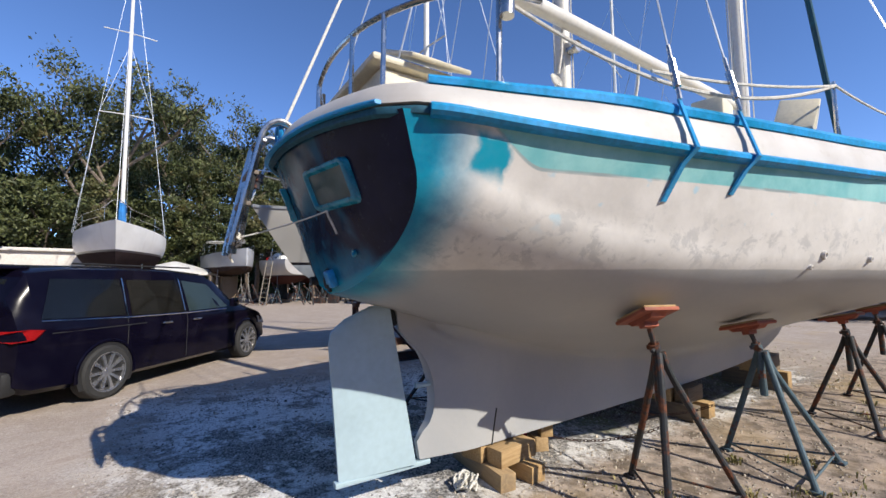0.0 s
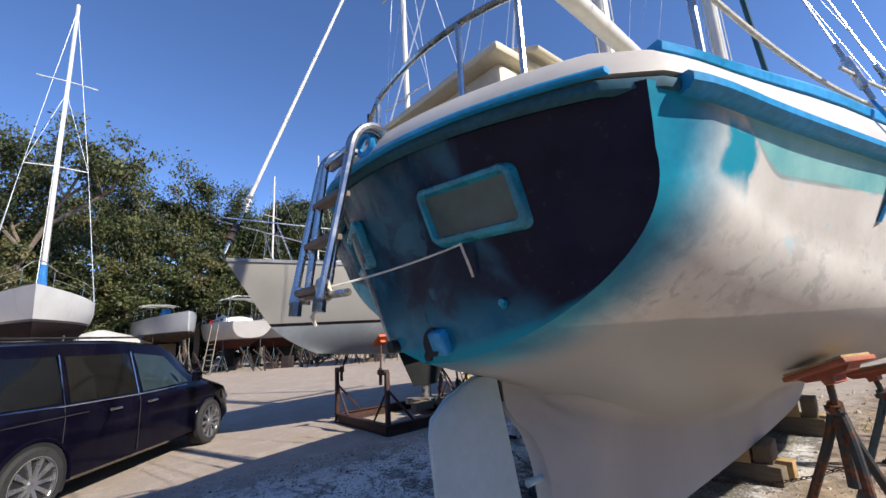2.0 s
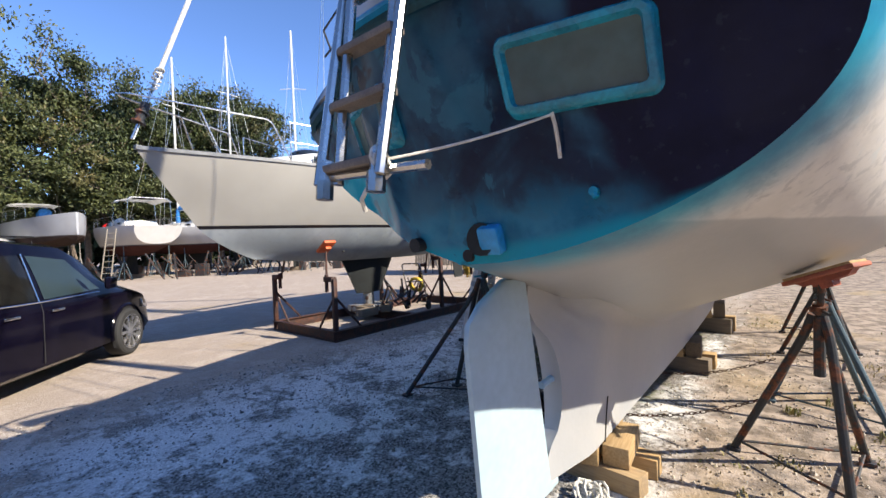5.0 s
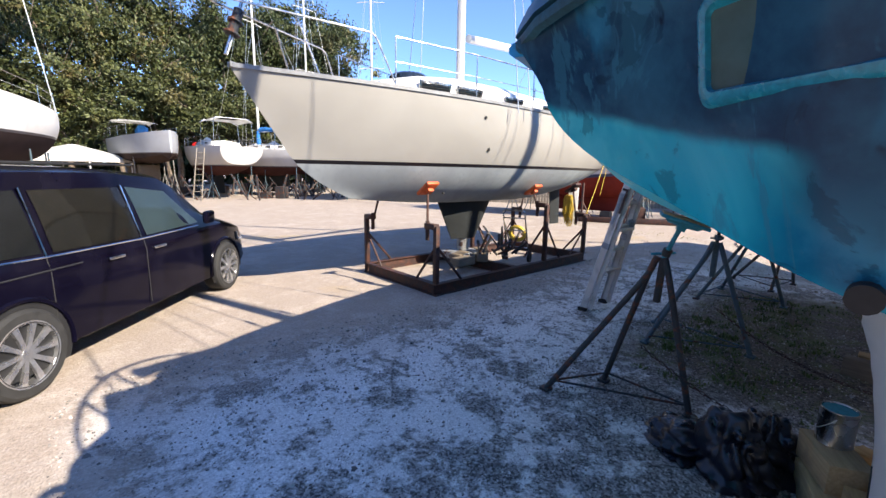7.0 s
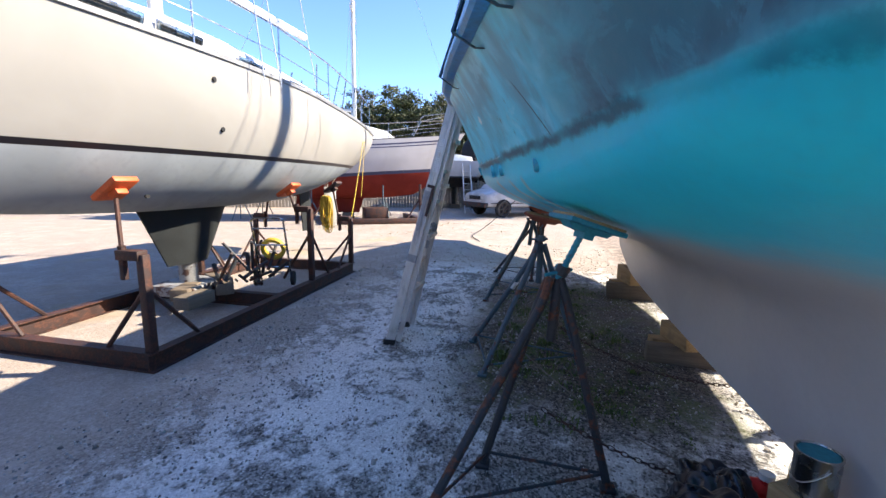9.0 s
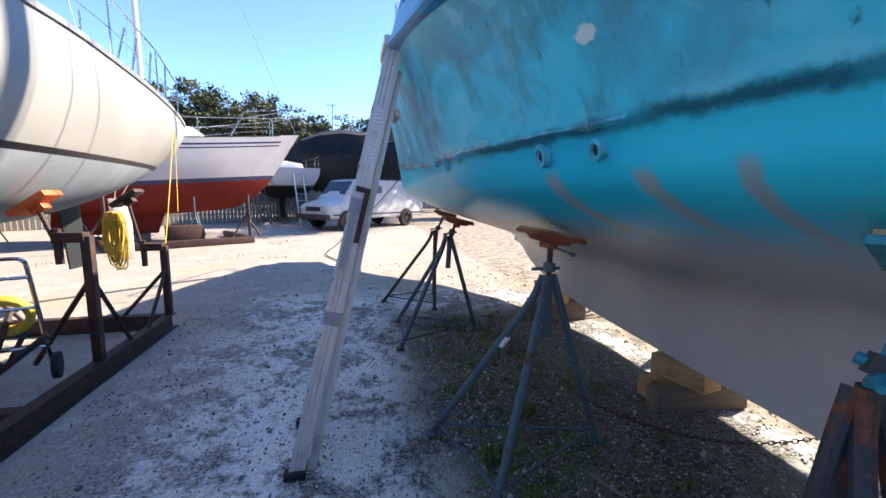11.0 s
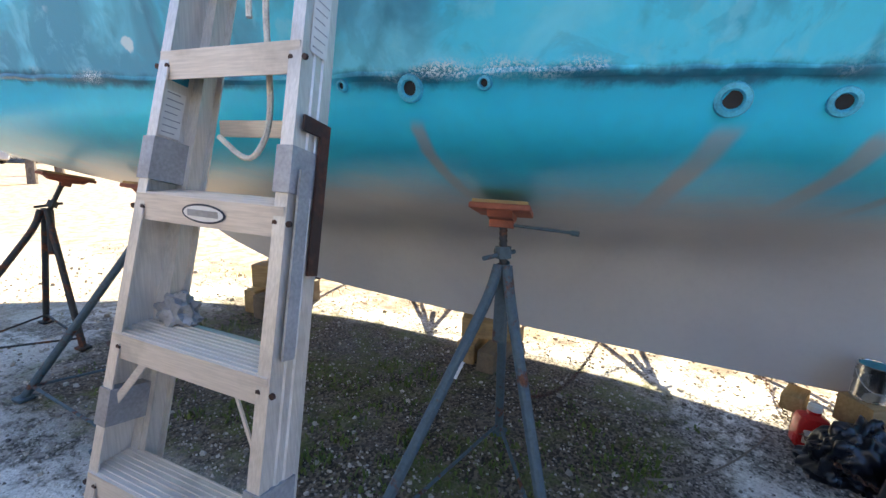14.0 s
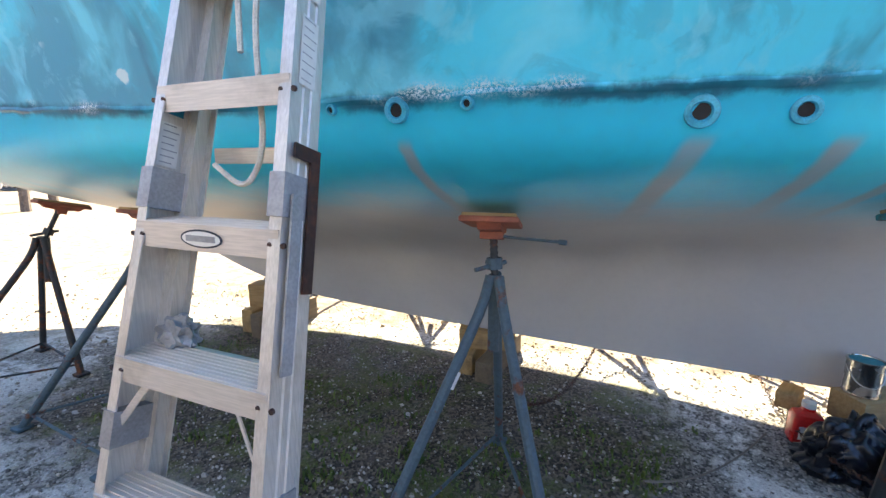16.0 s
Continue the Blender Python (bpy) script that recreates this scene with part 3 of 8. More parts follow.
M_BULWARK = bulwark_paint()
M_RUDDER = material("grey_bottom_paint", (0.37, 0.49, 0.55), 0.45, var=0.05, scale=2.5)
M_DECK = material("cream_deck", (0.66, 0.6, 0.46), 0.55, var=0.08)
M_STEEL = material("stainless_steel", (0.5, 0.49, 0.47), 0.24, 1.0, var=0.08, scale=12)
M_MAST = material("mast_white", (0.68, 0.66, 0.61), 0.4, var=0.06, scale=3)
M_ALU = brushed("worn_aluminium", (0.72, 0.69, 0.65), 0.42, metal=0.55)
M_ALU_STEP = brushed("step_aluminium", (0.74, 0.67, 0.6), 0.5, (2, 40, 40), 0.4, 0.35)
M_DULL_ALLOY = material("dull_alloy", (0.27, 0.275, 0.28), 0.55, 0.3, var=0.15, scale=6)
M_WIRE = material("rigging_wire", (0.62, 0.64, 0.66), 0.35, 0.6, var=0.05)
M_ROPE = material("white_rope", (0.66, 0.64, 0.58), 0.9, var=0.15, scale=30, bump=0.6, bump_scale=200)
M_YELLOW = material("yellow_hose", (0.62, 0.42, 0.05), 0.6, var=0.2, scale=12)
M_BLACK = material("black_rubber", (0.012, 0.012, 0.013), 0.7, var=0.2)
M_PLASTIC = material("black_bag_plastic", (0.006, 0.008, 0.015), 0.3, var=0.2, scale=9, bump=0.35, bump_scale=22)
M_STAND = rusty("blue_grey_stand_paint", (0.075, 0.125, 0.155), amount=0.32)
M_STAND_DARK = rusty("dark_stand_paint", (0.035, 0.04, 0.045), amount=0.45)
M_STAND_TEAL = rusty("teal_oversprayed_paint", (0.02, 0.26, 0.34), amount=0.2)
M_PAD = material("orange_pad_paint", (0.32, 0.09, 0.05), 0.7, var=0.15, scale=9, second=(0.2, 0.06, 0.04), second_amount=0.7, bump=0.2)
M_ORANGE = material("bright_orange_paint", (0.66, 0.12, 0.03), 0.55, var=0.12)
M_RUST = rusty("rusty_steel", (0.045, 0.023, 0.02), (0.1, 0.038, 0.024), 0.55)
M_TIMBER = timber("old_timber", (0.5, 0.34, 0.16), (0.34, 0.21, 0.09))
M_TIMBER_DARK = timber("weathered_timber", (0.2, 0.15, 0.1), (0.11, 0.085, 0.06))
M_TAPE = material("grey_duct_tape", (0.3, 0.31, 0.33), 0.4, 0.2, var=0.15, scale=14)
M_LABEL = material("white_label", (0.74, 0.74, 0.72), 0.5, var=0.05)
M_INK = material("label_ink", (0.02, 0.03, 0.05), 0.6)
M_RED = material("red_plastic", (0.55, 0.02, 0.02), 0.3)
M_PANE = material("painted_window_pane", (0.06, 0.1, 0.1), 0.2, var=0.15, scale=2.0, second=(0.01, 0.06, 0.075), second_amount=0.8)
M_CREAM = yacht_paint("cream_topsides", (0.365, 0.348, 0.315), (0.012, 0.01, 0.012), (0.34, 0.37, 0.39), 1.83, 0.05)
M_REDHULL = yacht_paint("white_over_red_hull", (0.46, 0.45, 0.46), (0.03, 0.04, 0.09), (0.19, 0.032, 0.024), 1.22, 0.12, slope=0.078)
M_NAVY = material("navy_line_paint", (0.025, 0.03, 0.09), 0.4)
M_BGHULL = yacht_paint("white_hull_dark_bottom", (0.74, 0.74, 0.72), (0.04, 0.04, 0.05), (0.035, 0.025, 0.025), 2.66, 0.07)
M_GREYHULL = yacht_paint("grey_white_hull", (0.36, 0.37, 0.39), (0.05, 0.04, 0.04), (0.05, 0.035, 0.03), 2.55, 0.05)
M_WHITE = material("white_gelcoat", (0.76, 0.75, 0.72), 0.35, var=0.06)
M_DARKKEEL = material("dark_keel_paint", (0.009, 0.012, 0.013), 0.75, var=0.25)
M_CAR = car_paint("navy_car_paint", (0.003, 0.0025, 0.008), 0.0)
M_VAN = car_paint("white_van_paint", (0.5, 0.49, 0.47), 0.0)
M_GLASS = glass("dark_tinted_glass", (0.012, 0.014, 0.016))
M_GLASS_LIGHT = glass("windscreen_glass", (0.035, 0.05, 0.055))
# reflections put into the tints: olive in the side glass, pale teal in the door
M_GLASS_CAR = glass("car_side_glass", (0.022, 0.021, 0.018))
M_GLASS_DOOR = glass("car_door_glass", (0.055, 0.085, 0.09))
M_TYRE = material("tyre_rubber", (0.022, 0.022, 0.022), 0.8, var=0.25, scale=18)
M_RIM = material("silver_alloy", (0.62, 0.62, 0.63), 0.28, 0.9)
M_LAMP_RED = material("tail_lamp_red", (0.24, 0.006, 0.008), 0.12, var=0.2)
M_LAMP = material("headlamp_lens", (0.5, 0.5, 0.48), 0.1, var=0.1)
M_CHROME = material("chrome_trim", (0.7, 0.7, 0.7), 0.12, 1.0)
M_TARP = material("black_tarpaulin", (0.006, 0.006, 0.007), 0.75, var=0.3, scale=2, bump=0.5, bump_scale=9)
M_BLUECLOTH = material("blue_sailcloth", (0.02, 0.16, 0.42), 0.8, var=0.2, scale=5)
M_TEALCLOTH = material("dark_teal_sailcloth", (0.01, 0.07, 0.11), 0.75, var=0.25, scale=5)
M_BARK = material("grey_bark", (0.16, 0.125, 0.095), 0.95, var=0.3, scale=6, bump=0.8, bump_scale=18)
M_LEAF = leaf_paint("oak_leaf", (0.014, 0.024, 0.008), (0.075, 0.092, 0.028), (0.15, 0.125, 0.05))
M_LEAF_OLIVE = leaf_paint("olive_leaf", (0.02, 0.029, 0.01), (0.105, 0.118, 0.038), (0.19, 0.145, 0.06))
M_GRASS = leaf_paint("grass_blade", (0.05, 0.085, 0.015), (0.13, 0.17, 0.04), (0.26, 0.22, 0.09))
M_TEALFRAME = material("teal_overspray", (0.0, 0.22, 0.34), 0.28, var=0.2, scale=8, second=(0.02, 0.12, 0.2), second_amount=0.6)
M_SKINFIT = material("light_teal_fitting", (0.03, 0.36, 0.5), 0.4, var=0.2, scale=20)
M_TEAK = material("grey_teak", (0.16, 0.135, 0.115), 0.7, var=0.2, scale=14)
M_CRATE = material("cream_plastic", (0.72, 0.66, 0.5), 0.4, var=0.06)
M_ROWHULL = yacht_paint("white_hull_maroon_bottom", (0.52, 0.505, 0.49), (0.05, 0.05, 0.07), (0.07, 0.03, 0.028), 1.95, 0.06)
M_BGHULL2 = yacht_paint("white_hull_black_bottom", (0.72, 0.71, 0.69), (0.04, 0.05, 0.08), (0.05, 0.045, 0.04), 1.75, 0.07)
M_WHITECLOTH = material("white_sailcloth", (0.62, 0.61, 0.58), 0.85, var=0.08, scale=4)
M_TENT = material("blue_clear_plastic", (0.35, 0.5, 0.6), 0.25, var=0.2, scale=1.5, second=(0.08, 0.28, 0.5), second_amount=0.8)
M_FENCE = timber("grey_slats", (0.3, 0.27, 0.22), (0.18, 0.16, 0.13), (26, 26, 2))
M_SCRAP = rusty("mixed_scrap", (0.3, 0.3, 0.29), (0.12, 0.06, 0.04), 0.4)
M_STONE = leaf_paint("gravel_stone", (0.09, 0.08, 0.075), (0.5, 0.47, 0.43), (0.3, 0.27, 0.24))
M_STONE_TAN = leaf_paint("tan_gravel_stone", (0.2, 0.16, 0.12), (0.55, 0.49, 0.4), (0.38, 0.31, 0.22))
M_STRAW = leaf_paint("dry_grass", (0.12, 0.13, 0.04), (0.34, 0.28, 0.12), (0.4, 0.3, 0.14))
M_SHED = material("pale_shed_wall", (0.6, 0.57, 0.53), 0.8, var=0.1, scale=1.5)

# ---- the ketch on stands ----
def smax(a, b, k=0.12):
    return 0.5 * (a + b + math.sqrt((a - b) ** 2 + k * k))


def sheer_z(u):
    return curve(u, (-1.4, 2.24), (0.5, 2.18), (2.0, 2.2), (3.5, 2.31), (5.0, 2.47), (6.8, 2.7), (8.4, 2.93), (10.8, 3.25))


def rail_z(u, side):
    """Height of the sheer on one side: the hull stands slightly heeled, port side up."""
    if side < 0:
        return sheer_z(u)
    return sheer_z(u) + 0.1 * max(0.0, min(1.0, (u + 1.0) / 1.4)) * max(0.0, min(1.0, (9.0 - u) / 4.0))


def sheer_b(u):
    return curve(u, (-1.08, 1.19), (-0.93, 1.27), (-0.7, 1.33), (0.3, 1.58), (1.6, 1.86), (3.0, 2.06), (4.6, 2.12), (6.5, 1.96), (8.2, 1.5), (9.6, 0.85), (10.7, 0.05))


def water_b(u):
    return curve(u, (-1.08, 1.16), (-0.9, 1.23), (-0.4, 1.28), (0.6, 1.5), (1.7, 1.78), (2.7, 1.96), (4.5, 2.02), (6.5, 1.72), (8.2, 1.12), (9.4, 0.5), (10.3, 0.03))


def canoe_z(u):
    return curve(u, (-1.08, 1.43), (-0.55, 1.28), (0.0, 1.12), (0.6, 0.95), (1.5, 0.76), (3.0, 0.62), (4.5, 0.62), (5.8, 0.78), (7.1, 1.02), (8.2, 1.36), (9.4, 1.86), (10.7, 2.55))


def keel_z(u):
    return curve(u, (-0.6, 0.24), (0.6, 0.27), (2.5, 0.32), (4.6, 0.42), (5.4, 0.58), (6.2, 0.84))


def keel_half(u):
    return curve(u, (-0.6, 0.025), (-0.2, 0.04), (1.0, 0.06), (3.0, 0.09), (4.6, 0.09), (6.2, 0.03))


def keel_aft(z):
    return -0.58 + 0.19 * (1.33 - z) / 1.06 + 0.19 * max(0.0, 1 - ((z - 0.76) / 0.34) ** 2) ** 0.5


def round_z(u):
    return curve(u, (-1.08, 2.05), (0.0, 1.8), (1.4, 1.68), (6.0, 1.66), (10.7, 2.6))


def ramp(x, a, b):
    """Smooth step from 0 at a to 1 at b."""
    x = min(1.0, max(0.0, (x - a) / (b - a)))
    return x * x * (3 - 2 * x)


def transom_u(v, z):
    return -1.05 - 0.41 * (z - 1.45) + 0.17 * v * v + 0.2 * ramp(v, 0.2, 0.75)


def port_sheer_b(u):
    """To port the topsides flare out more towards the rail."""
    return curve(u, (-1.08, 1.25), (-0.3, 1.5), (0.6, 1.77), (1.6, 2.06), (2.7, 2.25), (4.5, 2.17), (6.5, 1.94), (8.2, 1.5), (9.6, 0.85), (10.7, 0.05))


def port_water_b(u):
    return curve(u, (-1.08, 1.13), (-0.3, 1.22), (0.6, 1.39), (1.6, 1.69), (2.7, 1.95), (4.5, 1.97), (6.5, 1.73), (8.2, 1.12), (9.4, 0.5), (10.3, 0.03))


def body_half(u, z, side=-1):
    """Half-breadth of the hull at u, z."""
    zc, zw, zs = canoe_z(u), round_z(u), rail_z(u, side)
    e = curve(u, (-1.08, 0.52), (0.0, 0.68), (0.7, 0.85), (2.5, 1.55), (5.0, 1.55), (7.0, 1.15), (10.7, 0.9))
    if side > 0:
        e = curve(u, (-1.08, 0.95), (-0.3, 1.7), (0.6, 2.6), (1.6, 3.3), (2.7, 3.5), (4.5, 2.74), (6.5, 1.77), (8.5, 1.1), (10.7, 0.9))
    wide, flare = (port_water_b(u), port_sheer_b(u)) if side > 0 else (water_b(u), sheer_b(u))
    zw = min(zw, zs - 0.05)
    if z < zw:
        t = max(0.0, (z - zc) / max(0.05, zw - zc))
        vb = wide * math.sin(math.pi / 2 * min(1, t)) ** e
    else:
        t = (z - zw) / max(0.05, zs - zw)
        vb = lerp(wide, flare, t ** (1.15 if side > 0 else 0.9))
    w = min(1.0, max(0.0, (u + 0.5) / 0.5)) * min(1.0, max(0.0, (6.6 - u) / 0.8))
    if w > 0:
        vk = keel_half(u) + 0.25 * max(0.0, (z - keel_z(u)) / 1.2) ** 2 if z < 1.3 else keel_half(u) + 0.25
        vb = lerp(vb, smax(vb, min(vk, 0.45), 0.16), w * max(0.0, min(1.0, (1.5 - z) / 0.3)))
    return vb


def body_u(u, v, z, side):
    """Pulls the stations next to the transom onto its raked, rounded face, and rakes the stem."""
    w = max(0.0, 1 - (u + 1.08) / 1.3)
    return u + (transom_u(side * v, z) + 1.08) * w * w + 0.55 * max(0.0, (u - 8.5) / 2.2) ** 2 * (z - 2.0)


def hull_point(u, z, side, out=0.0):
    """A place on the skin at station u and height z, out metres off it. side: 1 port, -1 starboard."""
    v = body_half(u, z, side)
    return Vector((body_u(u, v, z, side), side * (v + out), z))


NU, NZ = 84, 30
stations = [-1.08 + (10.75 + 1.08) * (k / NU) ** 1.12 for k in range(NU + 1)]


def hull_mesh():
    bm = bmesh.new()
    for side in (1, -1):
        rows = []
        for u in stations:
            zc, zs = canoe_z(u), rail_z(u, side)
            row = []
            for j in range(NZ + 1):
                t = j / NZ
                z = zc + (zs - zc) * (t ** 1.5 * 0.75 + t * 0.25)
                v = body_half(u, z, side)
                if j == 0 and (u < -0.45 or u > 6.4):
                    v = 0.0
                row.append(bm.verts.new((body_u(u, v, z, side), side * v, z)))
            rows.append(row)
        for a, b in zip(rows, rows[1:]):
            for j in range(NZ):
                q = (a[j], b[j], b[j + 1], a[j + 1])
                bm.faces.new(q if side == 1 else q[::-1])
    bmesh.ops.remove_doubles(bm, verts=[v for v in bm.verts if abs(v.co.y) < 0.001], dist=0.0005)
    return bm


def keel_mesh():
    bm = bmesh.new()
    n, nz = 50, 16
    for side in (1, -1):
        rows = []
        for k in range(n + 1):
            row = []
            for j in range(nz + 1):
                s = k / n
                u = -0.5 + 7.0 * s ** 1.4
                for _ in range(3):
                    zk, zc = min(keel_z(u), canoe_z(u) - 0.01), canoe_z(u)
                    z = lerp(zk, zc + 0.02, j / nz)
                    u = lerp(keel_aft(z), 6.5, s ** 1.4)
                v = body_half(u, z, side) if u > -0.2 else min(body_half(u, z, side), 0.03 + 0.1 * (u + 0.6))
                v = max(0.02, v)
                row.append(bm.verts.new((u, side * v, z)))
            rows.append(row)
        for a, b in zip(rows, rows[1:]):
            for j in range(nz):
                q = (a[j], b[j], b[j + 1], a[j + 1])
                bm.faces.new(q if side == 1 else q[::-1])
        if side == 1:
            port = rows
    for a, b in ((port, rows),):
        for k in range(n):
            bm.faces.new((a[k][0], b[k][0], b[k + 1][0], a[k + 1][0]))
        for j in range(nz):
            bm.faces.new((a[0][j], a[0][j + 1], b[0][j + 1], b[0][j]))
    return bm


def transom_mesh():
    bm = bmesh.new()
    rows = []
    zc, zs = canoe_z(-1.08), sheer_z(-1.08)
    for j in range(NZ + 1):
        t = j / NZ
        z = zc + (zs - zc) * (t ** 1.5 * 0.75 + t * 0.25)
        b = body_half(-1.08, z) if j else 0.02
        p = body_half(-1.08, z, 1) if j else 0.02
        rows.append([bm.verts.new((transom_u(v, z), v, z + 0.06 * t * t * (1 - (v / (b if v < 0 else p)) ** 2))) for v in [(b if i < 12 else p) * (i / 12 - 1) for i in range(25)]])
    for a, b in zip(rows, rows[1:]):
        for i in range(24):
            bm.faces.new((a[i], a[i + 1], b[i + 1], b[i]))
    return bm


ketch = empty("sailboat", BOAT, "blue and white ketch half repainted, propped on jack stands", "sailboat")
part("hull", hull_mesh(), M_HULL, ketch, "fibreglass hull, teal-primed to port and sanded white to starboard", angle=60)
part("keel", keel_mesh(), M_HULL, ketch, "long grey-painted keel", angle=50)
part("transom", transom_mesh(), M_TRANSOM, ketch, "dark navy transom with worn teal patches", angle=60)

# ---- fittings of the ketch ----
def rail_path():
    """The line of the rub rail, from the starboard bow round the stern to the port bow: places and outward ways."""
    pts = []
    us = [10.6, 10.2, 9.7, 9.0, 8.2, 7.4, 6.6, 5.8, 5.0, 4.2, 3.4, 2.7, 2.0, 1.4, 1.1, 0.8, 0.55, 0.3, 0.05, -0.2, -0.4, -0.55, -0.7, -0.8, -0.88, -0.95, -1.0, -1.04]
    for u in us:
        pts.append(hull_point(u, sheer_z(u), -1))
    for k in range(-9, 10):
        v = k / 9 * 1.08
        pts.append(Vector((transom_u(v, 2.28) - 0.01, v, stern_top(v))))
    for u in us[::-1]:
        pts.append(hull_point(u, rail_z(u, 1), 1))
    outs = []
    for i, p in enumerate(pts):
        d = pts[min(i + 1, len(pts) - 1)] - pts[max(i - 1, 0)]
        outs.append(Vector((d.y, -d.x, 0)).normalized())
    return pts, outs


def stern_top(v):
    return sheer_z(-1.08) + 0.07 * (1 - (v / 1.15) ** 2)


def sweep(bm, pts, outs, profile):
    """Sweeps a closed profile of (out, up) along the line."""
    low = lambda p: lerp(0.66, 1.0, min(1, max(0, (p.x + 0.95) / 0.9)))
    rings = [[p + o * a + Vector((0, 0, b * low(p) if b > 0.05 else b)) for a, b in profile] for p, o in zip(pts, outs)]
    return ring_loft(bm, rings, True, True, True)


RAIL, RAIL_OUT = rail_path()
if RAIL_OUT[0].y > 0:
    RAIL_OUT = [-o for o in RAIL_OUT]
n_side = 26
bm = bmesh.new()
sweep(bm, RAIL[n_side - 1:len(RAIL) - n_side + 1], RAIL_OUT[n_side - 1:len(RAIL) - n_side + 1], [(-0.02, -0.024), (0.006, -0.016), (0.01, 0.0), (0.006, 0.016), (-0.02, 0.024)])
part("stern_lip", bm, M_TEALCLOTH, ketch, "dark teal lip under the stern batten")
for a, b in ((0, n_side + 1), (len(RAIL) - n_side - 1, len(RAIL))):
    bm = bmesh.new()
    sweep(bm, RAIL[a:b], RAIL_OUT[a:b], [(-0.02, -0.03), (0.03, -0.028), (0.048, -0.014), (0.05, 0.008), (0.036, 0.024), (-0.02, 0.032)])
    part("rub_rail", bm, M_BLUE, ketch, "blue-painted rub rail")
bm = bmesh.new()
sweep(bm, RAIL, RAIL_OUT, [(0.012, 0.03), (0.0, 0.1), (-0.03, 0.19), (-0.06, 0.225), (-0.11, 0.225), (-0.1, 0.03)])
part("bulwark", bm, M_BULWARK, ketch, "worn white bulwark")
for a, b in ((0, n_side + 1), (len(RAIL) - n_side - 1, len(RAIL))):
    bm = bmesh.new()
    sweep(bm, RAIL[a:b], RAIL_OUT[a:b], [(-0.035, 0.215), (-0.03, 0.25), (-0.045, 0.275), (-0.12, 0.28), (-0.135, 0.25), (-0.13, 0.215)])
    part("toe_rail", bm, M_BLUE, ketch, "bright blue cap rail")
# loose batten along the stern
bm = bmesh.new()
pts = [Vector((transom_u(v, 2.3) - 0.03, v, stern_top(v) + 0.012 - 0.018 * v)) for v in [-1.12 + 0.1 * k for k in range(18)]]
sweep(bm, pts, [Vector((-1, 0, 0))] * len(pts), [(-0.02, -0.009), (0.008, -0.009), (0.011, 0.0), (0.007, 0.009), (-0.02, 0.009)])
part("stern_batten", bm, M_BLUE, ketch, "blue batten coming away at the corner")
# deck
bm = bmesh.new()
rows = []
for u in [-0.8 + 0.48 * k for k in range(24)]:
    b = max(0.02, sheer_b(u) - 0.1)
    rows.append([bm.verts.new((u, b * f, sheer_z(u) + 0.03 + 0.07 * (1 - f * f))) for f in (-1, -0.6, -0.2, 0.2, 0.6, 1)])
for a, b in zip(rows, rows[1:]):
    for j in range(5):
        bm.faces.new((a[j], b[j], b[j + 1], a[j + 1]))
part("deck", bm, M_DECK, ketch, "cream non-skid deck")
# rudder
bm = bmesh.new()
outline_f = lambda z: -0.64 + 0.2 * (1.33 - z) / 1.06
rings = []
for k in range(15):
    z = 0.235 + (1.34 - 0.235) * k / 14
    f = outline_f(z)
    aft = -0.975 - 0.085 * (z - 0.24)
    if z > 1.12:
        aft = lerp(aft, f - 0.12, ((z - 1.12) / 0.22) ** 2.2)
    n = 8
    ring = []
    for j in range(n + 1):
        s = j / n
        ring.append(Vector((lerp(f, aft, s), 0.042 * (1 - s) ** 0.6 * (1 - 0.1 * s) + 0.012, z)))
    ring += [Vector((p.x, -p.y, p.z)) for p in ring[::-1]]
    rings.append(ring)
ring_loft(bm, rings, True, True, True)
part("rudder", bm, M_RUDDER, ketch, "pale grey rudder", angle=50)
bm = bmesh.new()
tube(bm, [(-0.6, 0, 1.2), (-0.66, 0, 1.5)], 0.04, 10)
part("rudder_stock", bm, M_DARKKEEL, ketch)
bm = bmesh.new()
box(bm, -1.0, -0.3, -0.03, 0.03, 0.2, 0.235, bevel=0.008)
part("heel_shoe", bm, M_RUDDER, ketch)
bm = bmesh.new()
tube(bm, [(-0.1, 0, 0.765), (-0.27, 0, 0.76)], 0.055, 14)
tube(bm, [(-0.25, 0, 0.76), (-0.41, 0, 0.757)], 0.02, 8)
part("shaft_tube", bm, M_RUDDER, ketch)
# seam on the skeg
for side in (-1, 1):
    bm = bmesh.new()
    tube(bm, [(0.2 + 0.012 * k, side * (body_half(0.2, 0.24 + 0.07 * k) + 0.001), 0.24 + 0.07 * k) for k in range(5)], 0.006, 5)
    part("keel_seam", bm, M_DARKKEEL, ketch)


def on_transom(v, z, out=0.0):
    return Vector((transom_u(v, z) - out, v, z))


def rounded_rect(w, h, r, n=5):
    pts = []
    for cx, cy, a0 in ((w - r, h - r, 0), (-w + r, h - r, 90), (-w + r, -h + r, 180), (w - r, -h + r, 270)):
        for k in range(n + 1):
            a = radians(a0 + 90 * k / n)
            pts.append((cx + r * math.cos(a), cy + r * math.sin(a)))
    return pts


